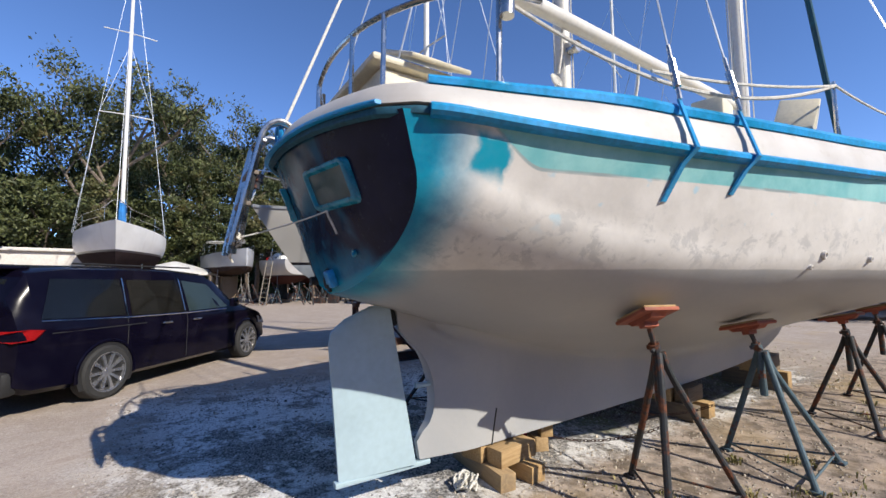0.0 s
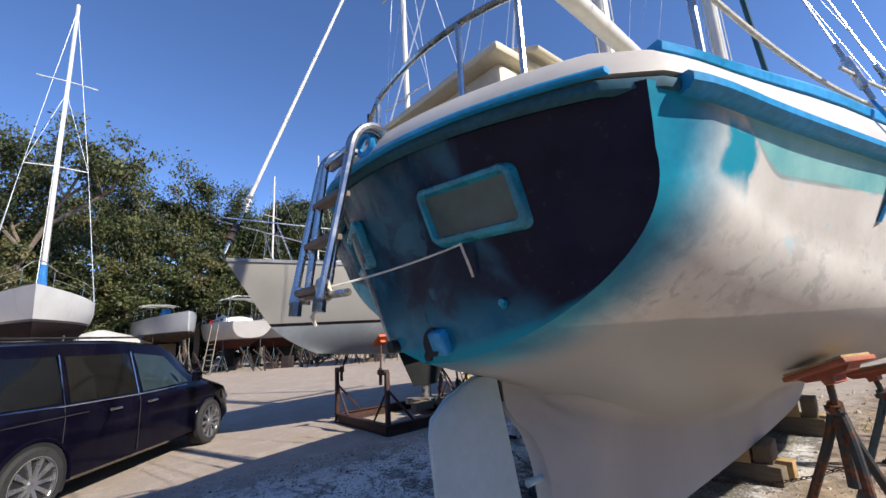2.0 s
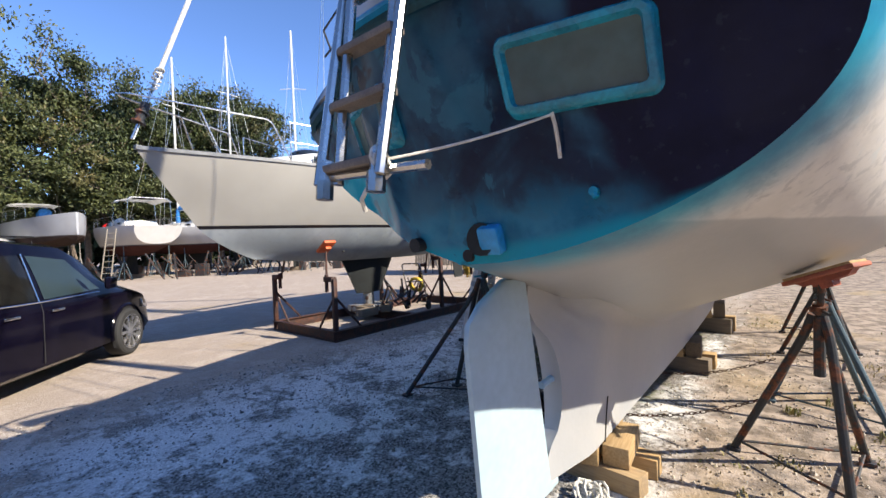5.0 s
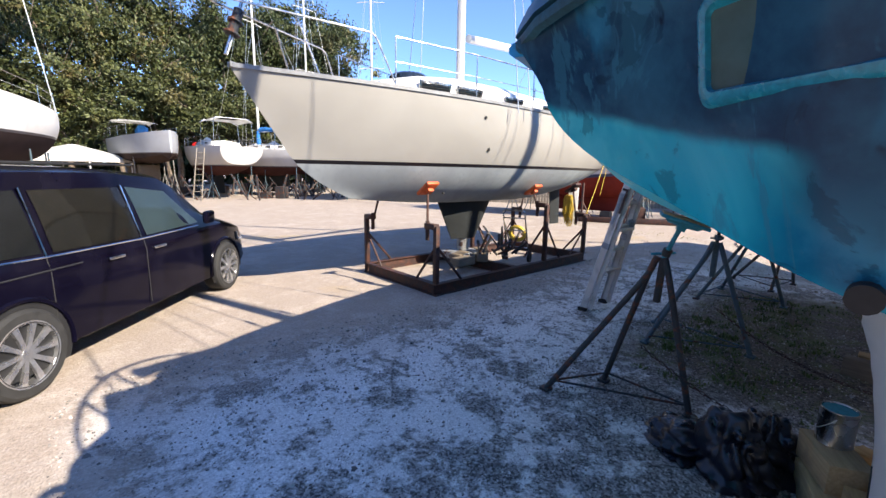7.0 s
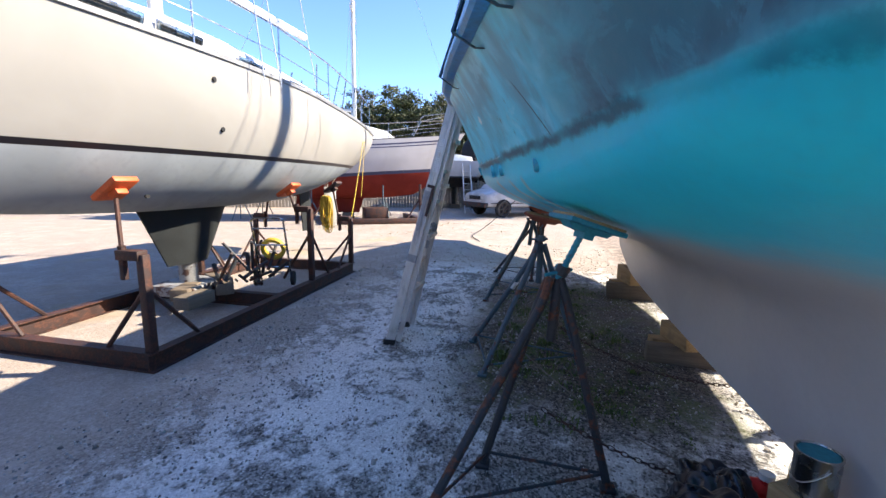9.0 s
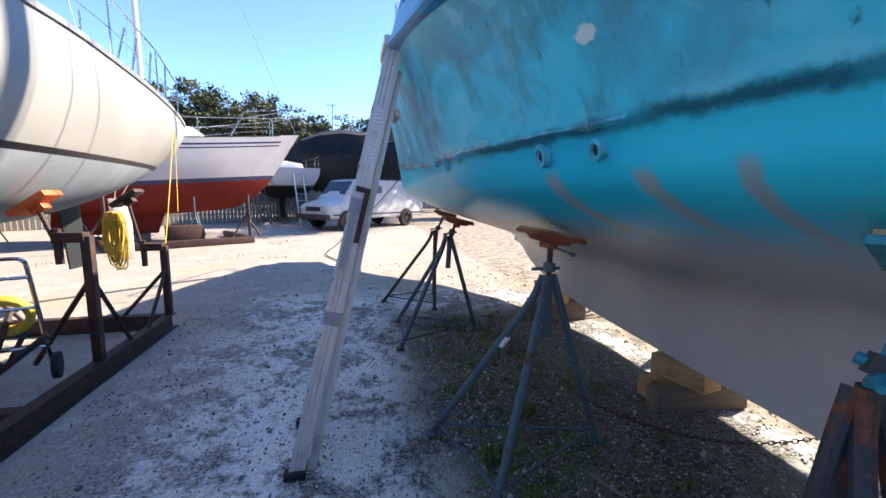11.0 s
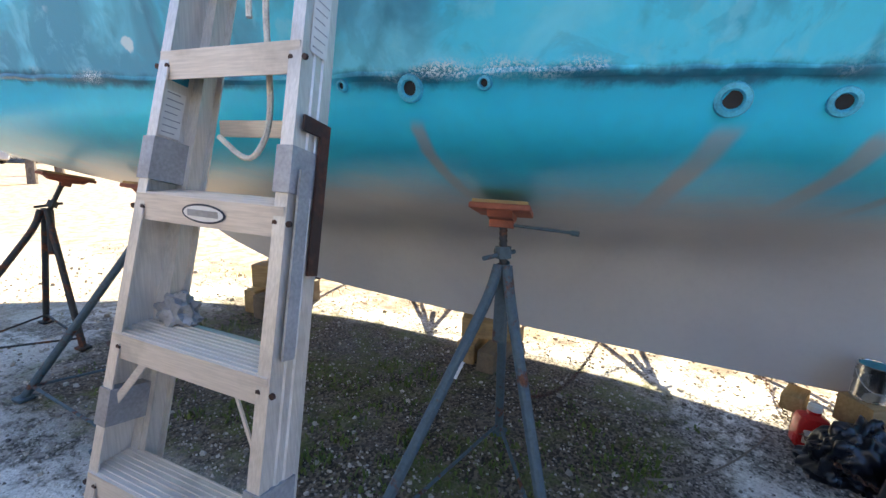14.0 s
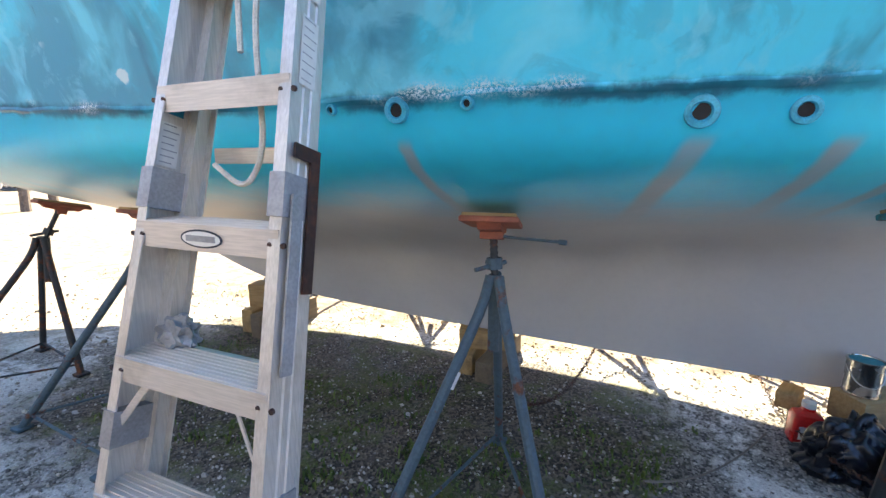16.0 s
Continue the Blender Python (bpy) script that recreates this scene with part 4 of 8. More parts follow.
for vc in (-0.55, 0.33):
    zc = 2.012
    bm = bmesh.new()
    rings = []
    for w, h, r, out in ((0.216, 0.112, 0.034, -0.01), (0.21, 0.106, 0.034, 0.018), (0.203, 0.099, 0.03, 0.026), (0.188, 0.084, 0.02, 0.026), (0.18, 0.076, 0.012, 0.006)):
        rings.append([on_transom(vc + a, zc + b, out) for a, b in rounded_rect(w, h, r)])
    ring_loft(bm, rings)
    frame_ob = part("transom_window_frame", bm, M_TEALFRAME, ketch, "teal-painted window frame", angle=40)
    bm = bmesh.new()
    vs = [bm.verts.new(on_transom(vc + a, zc + b, 0.007)) for a, b in rounded_rect(0.181, 0.077, 0.012)]
    bm.faces.new(vs)
    part("pane", bm, M_PANE, frame_ob, "hazed window pane overpainted at the edges")
# exhaust, outlets and drain on the transom
bm = bmesh.new()
box(bm, -0.02, 0.04, -0.045, 0.045, -0.055, 0.055, pose(transom_u(-0.17, 1.525) - 0.025, -0.17, 1.525, 0, -20, 0), bevel=0.015)
part("exhaust_flap", bm, M_BLUE, ketch, "blue masking over the exhaust outlet")
bm = bmesh.new()
tube(bm, [on_transom(-0.13, 1.53, -0.01), on_transom(-0.13, 1.53, 0.03)], 0.062, 16)
part("exhaust_ring", bm, M_DARKKEEL, ketch)
bm = bmesh.new()
tube(bm, [on_transom(0.2, 1.52, -0.02), on_transom(0.2, 1.515, 0.045)], 0.03, 14)
part("outlet", bm, M_BLACK, ketch, "black rubber outlet")
bm = bmesh.new()
tube(bm, [on_transom(-0.04, 1.468, -0.01), on_transom(-0.04, 1.468, 0.01)], 0.025, 14)
part("outlet", bm, M_BLACK, ketch)
bm = bmesh.new()
tube(bm, [on_transom(-0.55, 1.665, -0.01), on_transom(-0.55, 1.665, 0.015)], 0.015, 12)
tube(bm, [on_transom(-0.55, 1.66, 0.01), on_transom(-0.56, 1.645, 0.02)], 0.011, 8)
part("drain", bm, M_TEALFRAME, ketch, "small overpainted drain fitting")
# fairlead on the stern
bm = bmesh.new()
c = Vector((-1.4, -0.1, 2.4))
tube(bm, [c + Vector((0, 0.06 * math.cos(a), 0.045 * math.sin(a))) for a in [2 * math.pi * k / 12 for k in range(13)]], 0.016, 6)
part("fairlead", bm, M_BLUE, ketch)
# folding boarding ladder
top, bot = (-1.5, 2.36), (-1.63, 1.72)
lad = bmesh.new()
for v in (-0.195, -0.155):
    tube(lad, arc_path([(-1.3, v + 0.0, 2.38), (-1.4, v, 2.46), (-1.5, v, 2.4), (bot[0] - (0.02 if v < -0.18 else -0.02), v, 1.71)], 0.07, 6), 0.017, 8)
ladder_rail = part("ladder_rail", lad, M_STEEL, ketch, "stainless boarding ladder rail")
lad = bmesh.new()
for v in (0.035, 0.075):
    tube(lad, arc_path([(-1.33, v, 2.36), (-1.42, v, 2.42), (-1.52, v, 2.36), (bot[0] - (0.02 if v > 0.06 else -0.02), v, 1.71)], 0.06, 6), 0.017, 8)
part("ladder_rail", lad, M_STEEL, ketch)
for z in (2.32, 2.13, 1.95, 1.755):
    lad = bmesh.new()
    u = lerp(bot[0], top[0], (z - 1.72) / 0.64)
    box(lad, u - 0.03, u + 0.03, -0.18, 0.06, z - 0.012, z + 0.012, bevel=0.005)
    part("ladder_tread", lad, M_TEAK if z < 2.2 else M_STEEL, ladder_rail)
for v in (-0.175, 0.055):
    lad = bmesh.new()
    tube(lad, [(bot[0], v, 1.78), (bot[0] - 0.015, v, 1.69)], 0.021, 8)
    tube(lad, [(bot[0] - 0.012, v, 1.72), (bot[0] - 0.017, v, 1.665)], 0.026, 8)
    part("ladder_foot", lad, M_STEEL, ketch)
lad = bmesh.new()
tube(lad, [(bot[0] + 0.02, -0.33, 1.72), (bot[0], 0.08, 1.735)], 0.014, 8)
part("ladder_stay", lad, M_STEEL, ketch)
# rope from the ladder to the window
bm = bmesh.new()
tube(bm, sagging((-1.63, -0.17, 1.75), on_transom(-0.48, 1.89, 0.03), 0.012), 0.004, 6)
tube(bm, [on_transom(-0.48, 1.895, 0.03), on_transom(-0.485, 1.86, 0.035), on_transom(-0.48, 1.81, 0.025), on_transom(-0.475, 1.77, 0.02)], 0.006, 6)
for a in range(3):
    c = Vector((-1.63, -0.19 + 0.01 * a, 1.73 + 0.015 * a))
    tube(bm, [c + Vector((0.025 * math.cos(t), 0, 0.028 * math.sin(t))) for t in [2 * math.pi * k / 10 for k in range(11)]], 0.006, 6)
tube(bm, [(-1.63, -0.15, 1.71), (-1.65, -0.12, 1.65), (-1.63, -0.11, 1.62)], 0.007, 6)
part("lashing_rope", bm, M_ROPE, ketch, "white rope lashing")
# stern rail
rail = [(-0.35, -1.24, 2.96), (-0.6, -1.2, 2.95), (-0.85, -0.98, 2.96), (-1.03, -0.55, 2.99), (-1.08, -0.1, 3.0), (-1.03, 0.4, 3.0), (-0.86, 0.82, 2.98), (-0.6, 1.05, 2.9), (-0.35, 1.16, 2.75)]
bm = bmesh.new()
tube(bm, arc_path(rail, 0.2, 4), 0.0165, 8)
pushpit = part("stern_rail", bm, M_STEEL, ketch, "stainless stern rail")
for u, v, z in ((-0.6, -1.2, 2.95), (-0.98, -0.68, 2.98), (-1.05, -0.38, 2.995), (-1.03, 0.38, 3.0), (-0.84, 0.85, 2.97), (-0.4, 1.13, 2.8)):
    bm = bmesh.new()
    tube(bm, [(u, v, z), (u - 0.01, v, 2.42)], 0.0155, 8)
    part("post", bm, M_STEEL, pushpit)
bm = bmesh.new()
tube(bm, [(-0.6, -1.255, 2.78), (-0.585, -1.255, 3.02)], 0.036, 14)
part("rod_holder", bm, M_STEEL, pushpit, "stainless rod holder with a black cap")
bm = bmesh.new()
tube(bm, [(-0.585, -1.255, 3.02), (-0.583, -1.255, 3.05)], 0.038, 14)
part("cap", bm, M_BLACK, pushpit)
bm = bmesh.new()
for a, b in (((-0.86, 0.82, 2.98), (-0.95, 1.0, 2.75)), ((-0.95, 1.0, 2.75), (-0.8, 1.0, 2.42)), ((-0.86, 0.82, 2.8), (-0.95, 1.0, 2.6)), ((-0.86, 0.82, 2.62), (-0.93, 0.98, 2.5))):
    tube(bm, [a, b], 0.006, 5)
part("wire_rack", bm, M_BLACK, pushpit)
bm = bmesh.new()
tube(bm, [(-0.9, 0.7, 2.98), (-0.9, 0.7, 3.08)], 0.02, 8)
part("stern_light", bm, M_BLACK, pushpit)
# after cabin, hatch and coaming
bm = bmesh.new()
box(bm, -0.92, -0.46, -0.5, 0.55, 2.25, 2.79, bevel=0.03)
cabin = part("after_cabin", bm, M_DECK, ketch, "cream after cabin trunk")
bm = bmesh.new()
box(bm, -0.99, -0.42, -0.55, 0.6, 2.79, 2.84, bevel=0.02)
part("cabin_roof", bm, M_DECK, cabin)
bm = bmesh.new()
box(bm, -0.22, 0.22, -0.22, 0.22, -0.015, 0.015, pose(-0.55, -0.42, 2.95, 28, 0, 0), bevel=0.01)
part("hatch_lid", bm, M_DECK, cabin, "cream hatch lid propped open")
bm = bmesh.new()
box(bm, -0.96, -0.915, -0.12, -0.04, 2.6, 2.72, bevel=0.01)
part("cabin_vent", bm, M_DARKKEEL, cabin)
bm = bmesh.new()
box(bm, 2.0, 7.6, -1.0, 1.0, 2.2, 2.75, bevel=0.12)
part("coachroof", bm, M_DECK, ketch, "cream coachroof")
# masts, boom and rigging
bm = bmesh.new()
tube(bm, [(1.28, 0, 2.2), (1.26, 0, 10.4)], 0.075, 14)
mizzen = part("mizzen_mast", bm, M_MAST, ketch, "white mizzen mast")
bm = bmesh.new()
tube(bm, [(1.28, -0.07, 3.75), (1.28, -0.17, 3.75)], 0.045, 12)
tube(bm, [(1.28, -0.15, 3.75), (1.28, -0.19, 3.75)], 0.058, 12)
part("winch", bm, M_STEEL, mizzen)
for k in range(5):
    a = 0.6 + k * 1.1
    bm = bmesh.new()
    tube(bm, [(1.28 + 0.1 * math.cos(a), 0.1 * math.sin(a), 3.0), (1.27 + 0.07 * math.cos(a), 0.07 * math.sin(a), 9.8)], 0.007, 5)
    part("halyard", bm, M_ROPE, mizzen)
bm = bmesh.new()
tube(bm, [(5.3, 0, 2.3), (5.24, 0, 14.2)], 0.095, 14)
mainmast = part("main_mast", bm, M_MAST, ketch, "white main mast")
for k in range(5):
    a = 0.3 + k * 1.2
    bm = bmesh.new()
    tube(bm, [(5.3 + 0.14 * math.cos(a), 0.14 * math.sin(a), 3.0), (5.25 + 0.1 * math.cos(a), 0.1 * math.sin(a), 13.8)], 0.008, 5)
    part("halyard", bm, M_ROPE, mainmast)
bm = bmesh.new()
tube(bm, [(-0.28, -0.35, 3.8), (5.0, 0, 4.08)], 0.07, 14)
tube(bm, [(-0.33, -0.352, 3.797), (-0.26, -0.348, 3.801)], 0.08, 14)
boom = part("boom", bm, M_MAST, ketch, "white boom without its sail")
for u in (1.0, 2.2):
    bm = bmesh.new()
    tube(bm, [(u, -0.23, 3.8), (u + 0.02, -0.2, 3.6), (u + 0.03, -0.15, 3.42)], 0.016, 6)
    for k in range(4):
        tube(bm, [(u + 0.03 * math.cos(t) + 0.02 * k - 0.03, -0.15 + 0.02 * math.sin(t), 3.35 + 0.06 * math.sin(t)) for t in [2 * math.pi * j / 8 for j in range(9)]], 0.008, 5)
    part("block_and_coil", bm, M_ROPE, boom)
bm = bmesh.new()
tube(bm, [(10.5, 0, 3.3), (5.5, 0, 13.6)], 0.055, 10)
part("furled_jib", bm, M_TEALCLOTH, ketch, "furled headsail under a dark teal cover")
for side in (-1, 1):
    for u, tu, tz, strap in ((0.32, 1.27, 9.6, 0.26), (0.77, 1.27, 10.2, 0.2), (1.6, 1.27, 9.9, 0.14), (4.5, 5.25, 10.0, 0.3), (5.2, 5.25, 13.8, 0.3), (5.9, 5.25, 10.0, 0.3)):
        if side < 0 and u == 1.6:
            continue
        zr = rail_z(u, side)
        p_low, p_rub, p_top = hull_point(u - 0.05, zr - (strap if side < 0 else max(0.085, strap * 0.36)), side, 0.012), hull_point(u, zr, side, 0.075), hull_point(u + 0.02, zr, side, -0.02) + Vector((0, 0, 0.29))
        p_mid = hull_point(u - 0.01, zr - 0.07, side, 0.03)
        bm = bmesh.new()
        rings = []
        for p, w in ((p_low, 0.02 if side < 0 else 0.011), (p_mid, 0.02 if side < 0 else 0.011), (p_rub, 0.02), (p_top, 0.016)):
            rings.append([p + Vector((-w, 0, 0)), p + Vector((w, 0, 0)), p + Vector((w, -side * 0.012, 0)), p + Vector((-w, -side * 0.012, 0))])
        ring_loft(bm, rings, True, True, True)
        chain = part("chainplate", bm, M_BLUE if side < 0 else M_TEALCLOTH, ketch)
        way = (Vector((tu, side * 0.05, tz)) - p_top).normalized()
        bm = bmesh.new()
        tube(bm, [p_top, p_top + way * 0.1], 0.012, 6)
        tube(bm, [p_top + way * 0.08, p_top + way * 0.26], 0.021, 8)
        tube(bm, [p_top + way * 0.24, p_top + way * 0.36], 0.011, 6)
        part("turnbuckle", bm, M_STEEL, chain)
        bm = bmesh.new()
        tube(bm, [p_top + way * 0.3, Vector((tu, side * 0.05, tz))], 0.006, 5)
        part("shroud", bm, M_WIRE, chain)
bm = bmesh.new()
tube(bm, [(-1.0, 0.55, 2.45), (1.22, 0.0, 10.3)], 0.006, 5)
tube(bm, [(-0.9, -0.5, 2.45), (1.22, 0.0, 10.3)], 0.006, 5)
tube(bm, [(1.3, 0, 10.3), (5.2, 0, 13.9)], 0.006, 5)
part("backstays", bm, M_WIRE, ketch)
bm = bmesh.new()
tube(bm, sagging((-0.5, -1.2, 2.9), (1.9, -1.83, 2.84), 0.25, 14), 0.012, 6)
tube(bm, sagging((1.9, -1.83, 2.84), (4.2, -2.02, 2.95), 0.08, 10), 0.009, 6)
tube(bm, sagging((0.2, -1.5, 2.62), (1.9, -1.83, 2.84), 0.04, 10), 0.009, 6)
part("lifeline", bm, M_ROPE, ketch, "white rope lifeline")
for side in (-1, 1):
    for u in (1.92, 4.2, 6.4, 8.4):
        p = hull_point(u, rail_z(u, side), side, -0.1)
        bm = bmesh.new()
        tube(bm, [(p.x, p.y, rail_z(u, side) + 0.2), (p.x, p.y, rail_z(u, side) + 0.68)], 0.0125, 8)
        tube(bm, [(p.x, p.y, rail_z(u, side) + 0.2), (p.x, p.y, rail_z(u, side) + 0.24)], 0.03, 10)
        part("stanchion", bm, M_STEEL, ketch)
# bow rail
bm = bmesh.new()
for side in (-1, 1):
    tube(bm, arc_path([hull_point(8.6, sheer_z(8.6), side, -0.1) + Vector((0, 0, 0.2)), hull_point(8.9, sheer_z(8.9), side, -0.1) + Vector((0, 0, 0.75)), Vector((11.0, side * 0.12, 4.0)), Vector((11.1, 0, 4.0))], 0.12), 0.0155, 8)
    tube(bm, [hull_point(9.7, sheer_z(9.7), side, -0.1) + Vector((0, 0, 0.2)), hull_point(9.75, sheer_z(9.75), side, -0.08) + Vector((0, 0, 0.76))], 0.0155, 8)
part("bow_rail", bm, M_STEEL, ketch)
# skin fittings
for u, z, r, side in ((1.89, 1.706, 0.05, 1), (2.72, 1.724, 0.044, 1), (1.64, 1.708, 0.042, 1), (2.5, 1.735, 0.022, 1), (2.95, 1.735, 0.02, 1), (0.95, 1.72, 0.04, 1), (1.64, 1.66, 0.032, -1), (1.55, 1.58, 0.02, -1), (2.15, 1.64, 0.025, -1), (3.2, 1.66, 0.03, -1)):
    p = hull_point(u, z, side)
    out = (hull_point(u, z, side, 0.1) - p + Vector((0, 0, -0.02))).normalized()
    a = out.orthogonal().normalized()
    b = out.cross(a)
    bm = bmesh.new()
    rings = [[p + out * h + (a * math.cos(t) + b * math.sin(t)) * r * k for t in [2 * math.pi * j / 20 for j in range(20)]] for k, h in ((0.92, -0.01), (0.9, 0.008), (0.84, 0.015), (0.56, 0.017), (0.48, 0.013), (0.44, 0.004))]
    ring_loft(bm, rings)
    fit = part("skin_fitting", bm, M_SKINFIT if side > 0 else M_BULWARK, ketch, "overpainted through-hull fitting")
    bm = bmesh.new()
    bm.faces.new([bm.verts.new(p + out * 0.007 + (a * math.cos(t) + b * math.sin(t)) * r * 0.475) for t in [2 * math.pi * j / 16 for j in range(16)]])
    part("bore", bm, M_BLACK, fit)
# raised, ragged edge of the old boot-top to port
bm = bmesh.new()
pts, outs = [], []
for k in range(160):
    u = 1.5 + 5.8 * k / 159
    z = 1.757 + 0.085 * max(0.0, min(1.0, (2.6 - u) / 3.0)) + 0.012 * noise.noise((u * 4, 0, 0)) + 0.25 * max(0.0, (u - 3) / 5) ** 1.3
    pts.append(hull_point(u, z, 1))
    outs.append(Vector((0, 1, 0)))
rings = []
for i, (p, o) in enumerate(zip(pts, outs)):
    h = 0.004 + 0.005 * noise.noise((i * 0.35, 3, 0)) + 0.004 * noise.noise((i * 1.3, 7, 0))
    rings.append([p + Vector((0, -0.006, -0.018)), p + Vector((0, max(0.0015, h), -0.004)), p + Vector((0, max(0.001, h * 0.8), 0.008)), p + Vector((0, -0.006, 0.026))])
ring_loft(bm, rings, False)
part("boot_top_edge", bm, M_HULL, ketch)
# crates on deck
for m, s in ((pose(2.05, -1.55, 2.66, 14, 18, 20), 0.17), (pose(1.55, -1.2, 2.74, 0, 0, 10), 0.15)):
    bm = bmesh.new()
    box(bm, -s, s, -s * 0.7, s * 0.7, -s * 0.8, s * 0.8, bevel=0.012)
    bmesh.ops.delete(bm, geom=[max(bm.faces, key=lambda f: f.calc_center_median().z)], context="FACES")
    bmesh.ops.solidify(bm, geom=bm.faces[:], thickness=0.008)
    tagged(part("plastic_crate", bm, M_CRATE, None, "translucent cream plastic crate on the side deck", BOAT @ m), category="crate")

# ---- ground ----
def ground_height(x, y):
    return 0.012 * noise.noise((x * 0.9, y * 0.9, 1.0)) + 0.006 * noise.noise((x * 3.1, y * 3.1, 5.0))


bm = bmesh.new()
xs = [-900, -300, -120, -60, -35] + [-22 + 0.55 * k for k in range(85)] + [32, 60, 120, 300, 900]
ys = [-900, -300, -120, -50, -20] + [-9 + 0.55 * k for k in range(70)] + [40, 70, 130, 300, 900]
inv = BOAT.inverted()
grid = [[bm.verts.new(inv @ Vector((x, y, ground_height(x, y) if abs(x) < 30 and abs(y) < 30 else 0))) for y in ys] for x in xs]
for a, b in zip(grid, grid[1:]):
    for j in range(len(ys) - 1):
        bm.faces.new((a[j], b[j], b[j + 1], a[j + 1]))
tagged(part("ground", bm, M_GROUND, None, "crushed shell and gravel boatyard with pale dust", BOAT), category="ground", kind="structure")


# ---- jack stands ----
def jack_stand(base, pad, yaw, mat, pad_mat, label, spread=0.48, apex_k=0.76, tilt=None, tape=False, feet_at=(), apex_at=None, lever=False):
    """A tripod stand: legs, screw tube, collar with handle, swivelling pad. base: u, v; pad: u, v, z."""
    pad = Vector(pad)
    apex = Vector((lerp(base[0], pad.x, 0.62), lerp(base[1], pad.y, 0.62), pad.z * apex_k))
    if apex_at:
        apex = Vector(apex_at)
    ob = empty("jack_stand", BOAT @ pose(base[0], base[1], 0), label, "jack stand", "jack stands under the ketch")
    o = Vector((base[0], base[1], 0))
    a, p = apex - o, pad - o
    feet = []
    for k in range(3):
        t = radians(yaw + 120 * k)
        foot = Vector((spread * math.cos(t), spread * math.sin(t), 0.015))
        if feet_at:
            foot = Vector((*feet_at[k], 0.015)) - o
        feet.append(foot)
        bm = bmesh.new()
        out = Vector((foot.x - a.x, foot.y - a.y, 0)).normalized()
        tube(bm, arc_path([foot, a + out * 0.075 - Vector((0, 0, 0.08)), a + out * 0.03 + Vector((0, 0, 0.05))], 0.14, 6), 0.023, 10)
        leg = part("leg", bm, mat, ob)
        bm = bmesh.new()
        box(bm, -0.04, 0.04, -0.04, 0.04, -0.012, 0.01, Matrix.Translation(foot), bevel=0.004)
        part("foot_plate", bm, mat, leg)
        if tape and k == 0:
            q = foot.lerp(a, 0.62)
            bm = bmesh.new()
            tube(bm, [q, q.lerp(a, 0.16)], 0.024, 9)
            part("tape", bm, M_LABEL, leg, "white tape wrapped round the leg")
    for k in range(3):
        bm = bmesh.new()
        tube(bm, [feet[k].lerp(a, 0.07), feet[(k + 1) % 3].lerp(a, 0.07)], 0.009, 6)
        part("brace", bm, mat, ob)
    way = (p - a).normalized()
    bm = bmesh.new()
    tube(bm, [a + Vector((0, 0, -0.3)), a + way * 0.05], 0.027, 10)
    part("centre_tube", bm, mat, ob)
    bm = bmesh.new()
    n = 26
    tube(bm, [a + way * ((p - a).length * k / n) + way.orthogonal() * (0.0015 * (-1) ** k) for k in range(n + 1)], 0.017, 9)
    part("screw", bm, M_STAND_TEAL if pad_mat is M_STAND_TEAL else M_STAND_DARK, ob)
    side = way.cross(Vector((0, 0, 1))).normalized() if abs(way.z) < 0.999 else Vector((1, 0, 0))
    side = (Matrix.Rotation(radians(yaw), 3, "Z") @ Vector((1, 0, 0)))
    bm = bmesh.new()
    c = a + way * 0.1
    tube(bm, [c - way * 0.025, c + way * 0.025], 0.035, 10)
    part("collar", bm, mat, ob)
    bm = bmesh.new()
    tube(bm, [c - side * 0.06, c + side * 0.1 - way * 0.02], 0.01, 8)
    tube(bm, [c - side.cross(way) * 0.03, c + side.cross(way) * 0.05], 0.016, 8)
    part("handle", bm, M_STAND_TEAL if pad_mat is M_STAND_TEAL else mat, ob)
    if lever:
        bm = bmesh.new()
        q = p - way * 0.075
        tube(bm, [q, q + Vector((-0.3, 0.03, -0.005))], 0.0065, 8)
        tube(bm, [q + Vector((-0.28, 0.028, -0.005)), q + Vector((-0.31, 0.031, -0.006))], 0.011, 8)
        part("lever", bm, mat, ob)
    nrm = tilt if tilt is not None else Vector((0, -0.5 if pad.y > 0 else 0.5, 0.86))
    m = Matrix.Translation(p) @ Vector(nrm).to_track_quat("Z", "X").to_matrix().to_4x4()
    bm = bmesh.new()
    box(bm, -0.16, 0.16, -0.12, 0.12, -0.03, -0.006, m, bevel=0.006)
    plate = part("pad", bm, pad_mat, ob, "swivelling pad with a plywood face")
    bm = bmesh.new()
    box(bm, -0.15, 0.15, -0.11, 0.11, -0.008, 0.008, m, bevel=0.003)
    part("plywood_face", bm, M_TIMBER, plate)
    bm = bmesh.new()
    ring_loft(bm, [[m @ Vector((x, y, z)) for x, y in ((-w, -0.05), (w, -0.05), (w, 0.05), (-w, 0.05))] for w, z in ((0.13, -0.03), (0.1, -0.055), (0.03, -0.06), (0.026, -0.09))], True, True, True)
    part("swivel", bm, pad_mat, plate)
    return ob


def chain(a, b, sag, label):
    bm = bmesh.new()
    pts = sagging(a, b, sag, int((Vector(b) - Vector(a)).length / 0.035))
    for k, (p, q) in enumerate(zip(pts, pts[1:])):
        d = (q - p).normalized()
        s = d.orthogonal().normalized()
        if k % 2:
            s = d.cross(s)
        c = (p + q) / 2
        loop = [c + d * 0.024 * math.cos(t) + s * 0.011 * math.sin(t) for t in [2 * math.pi * j / 8 for j in range(9)]]
        tube(bm, loop, 0.0035, 4, False)
    return tagged(part("chain", bm, M_RUST, None, label, BOAT), category="chain")


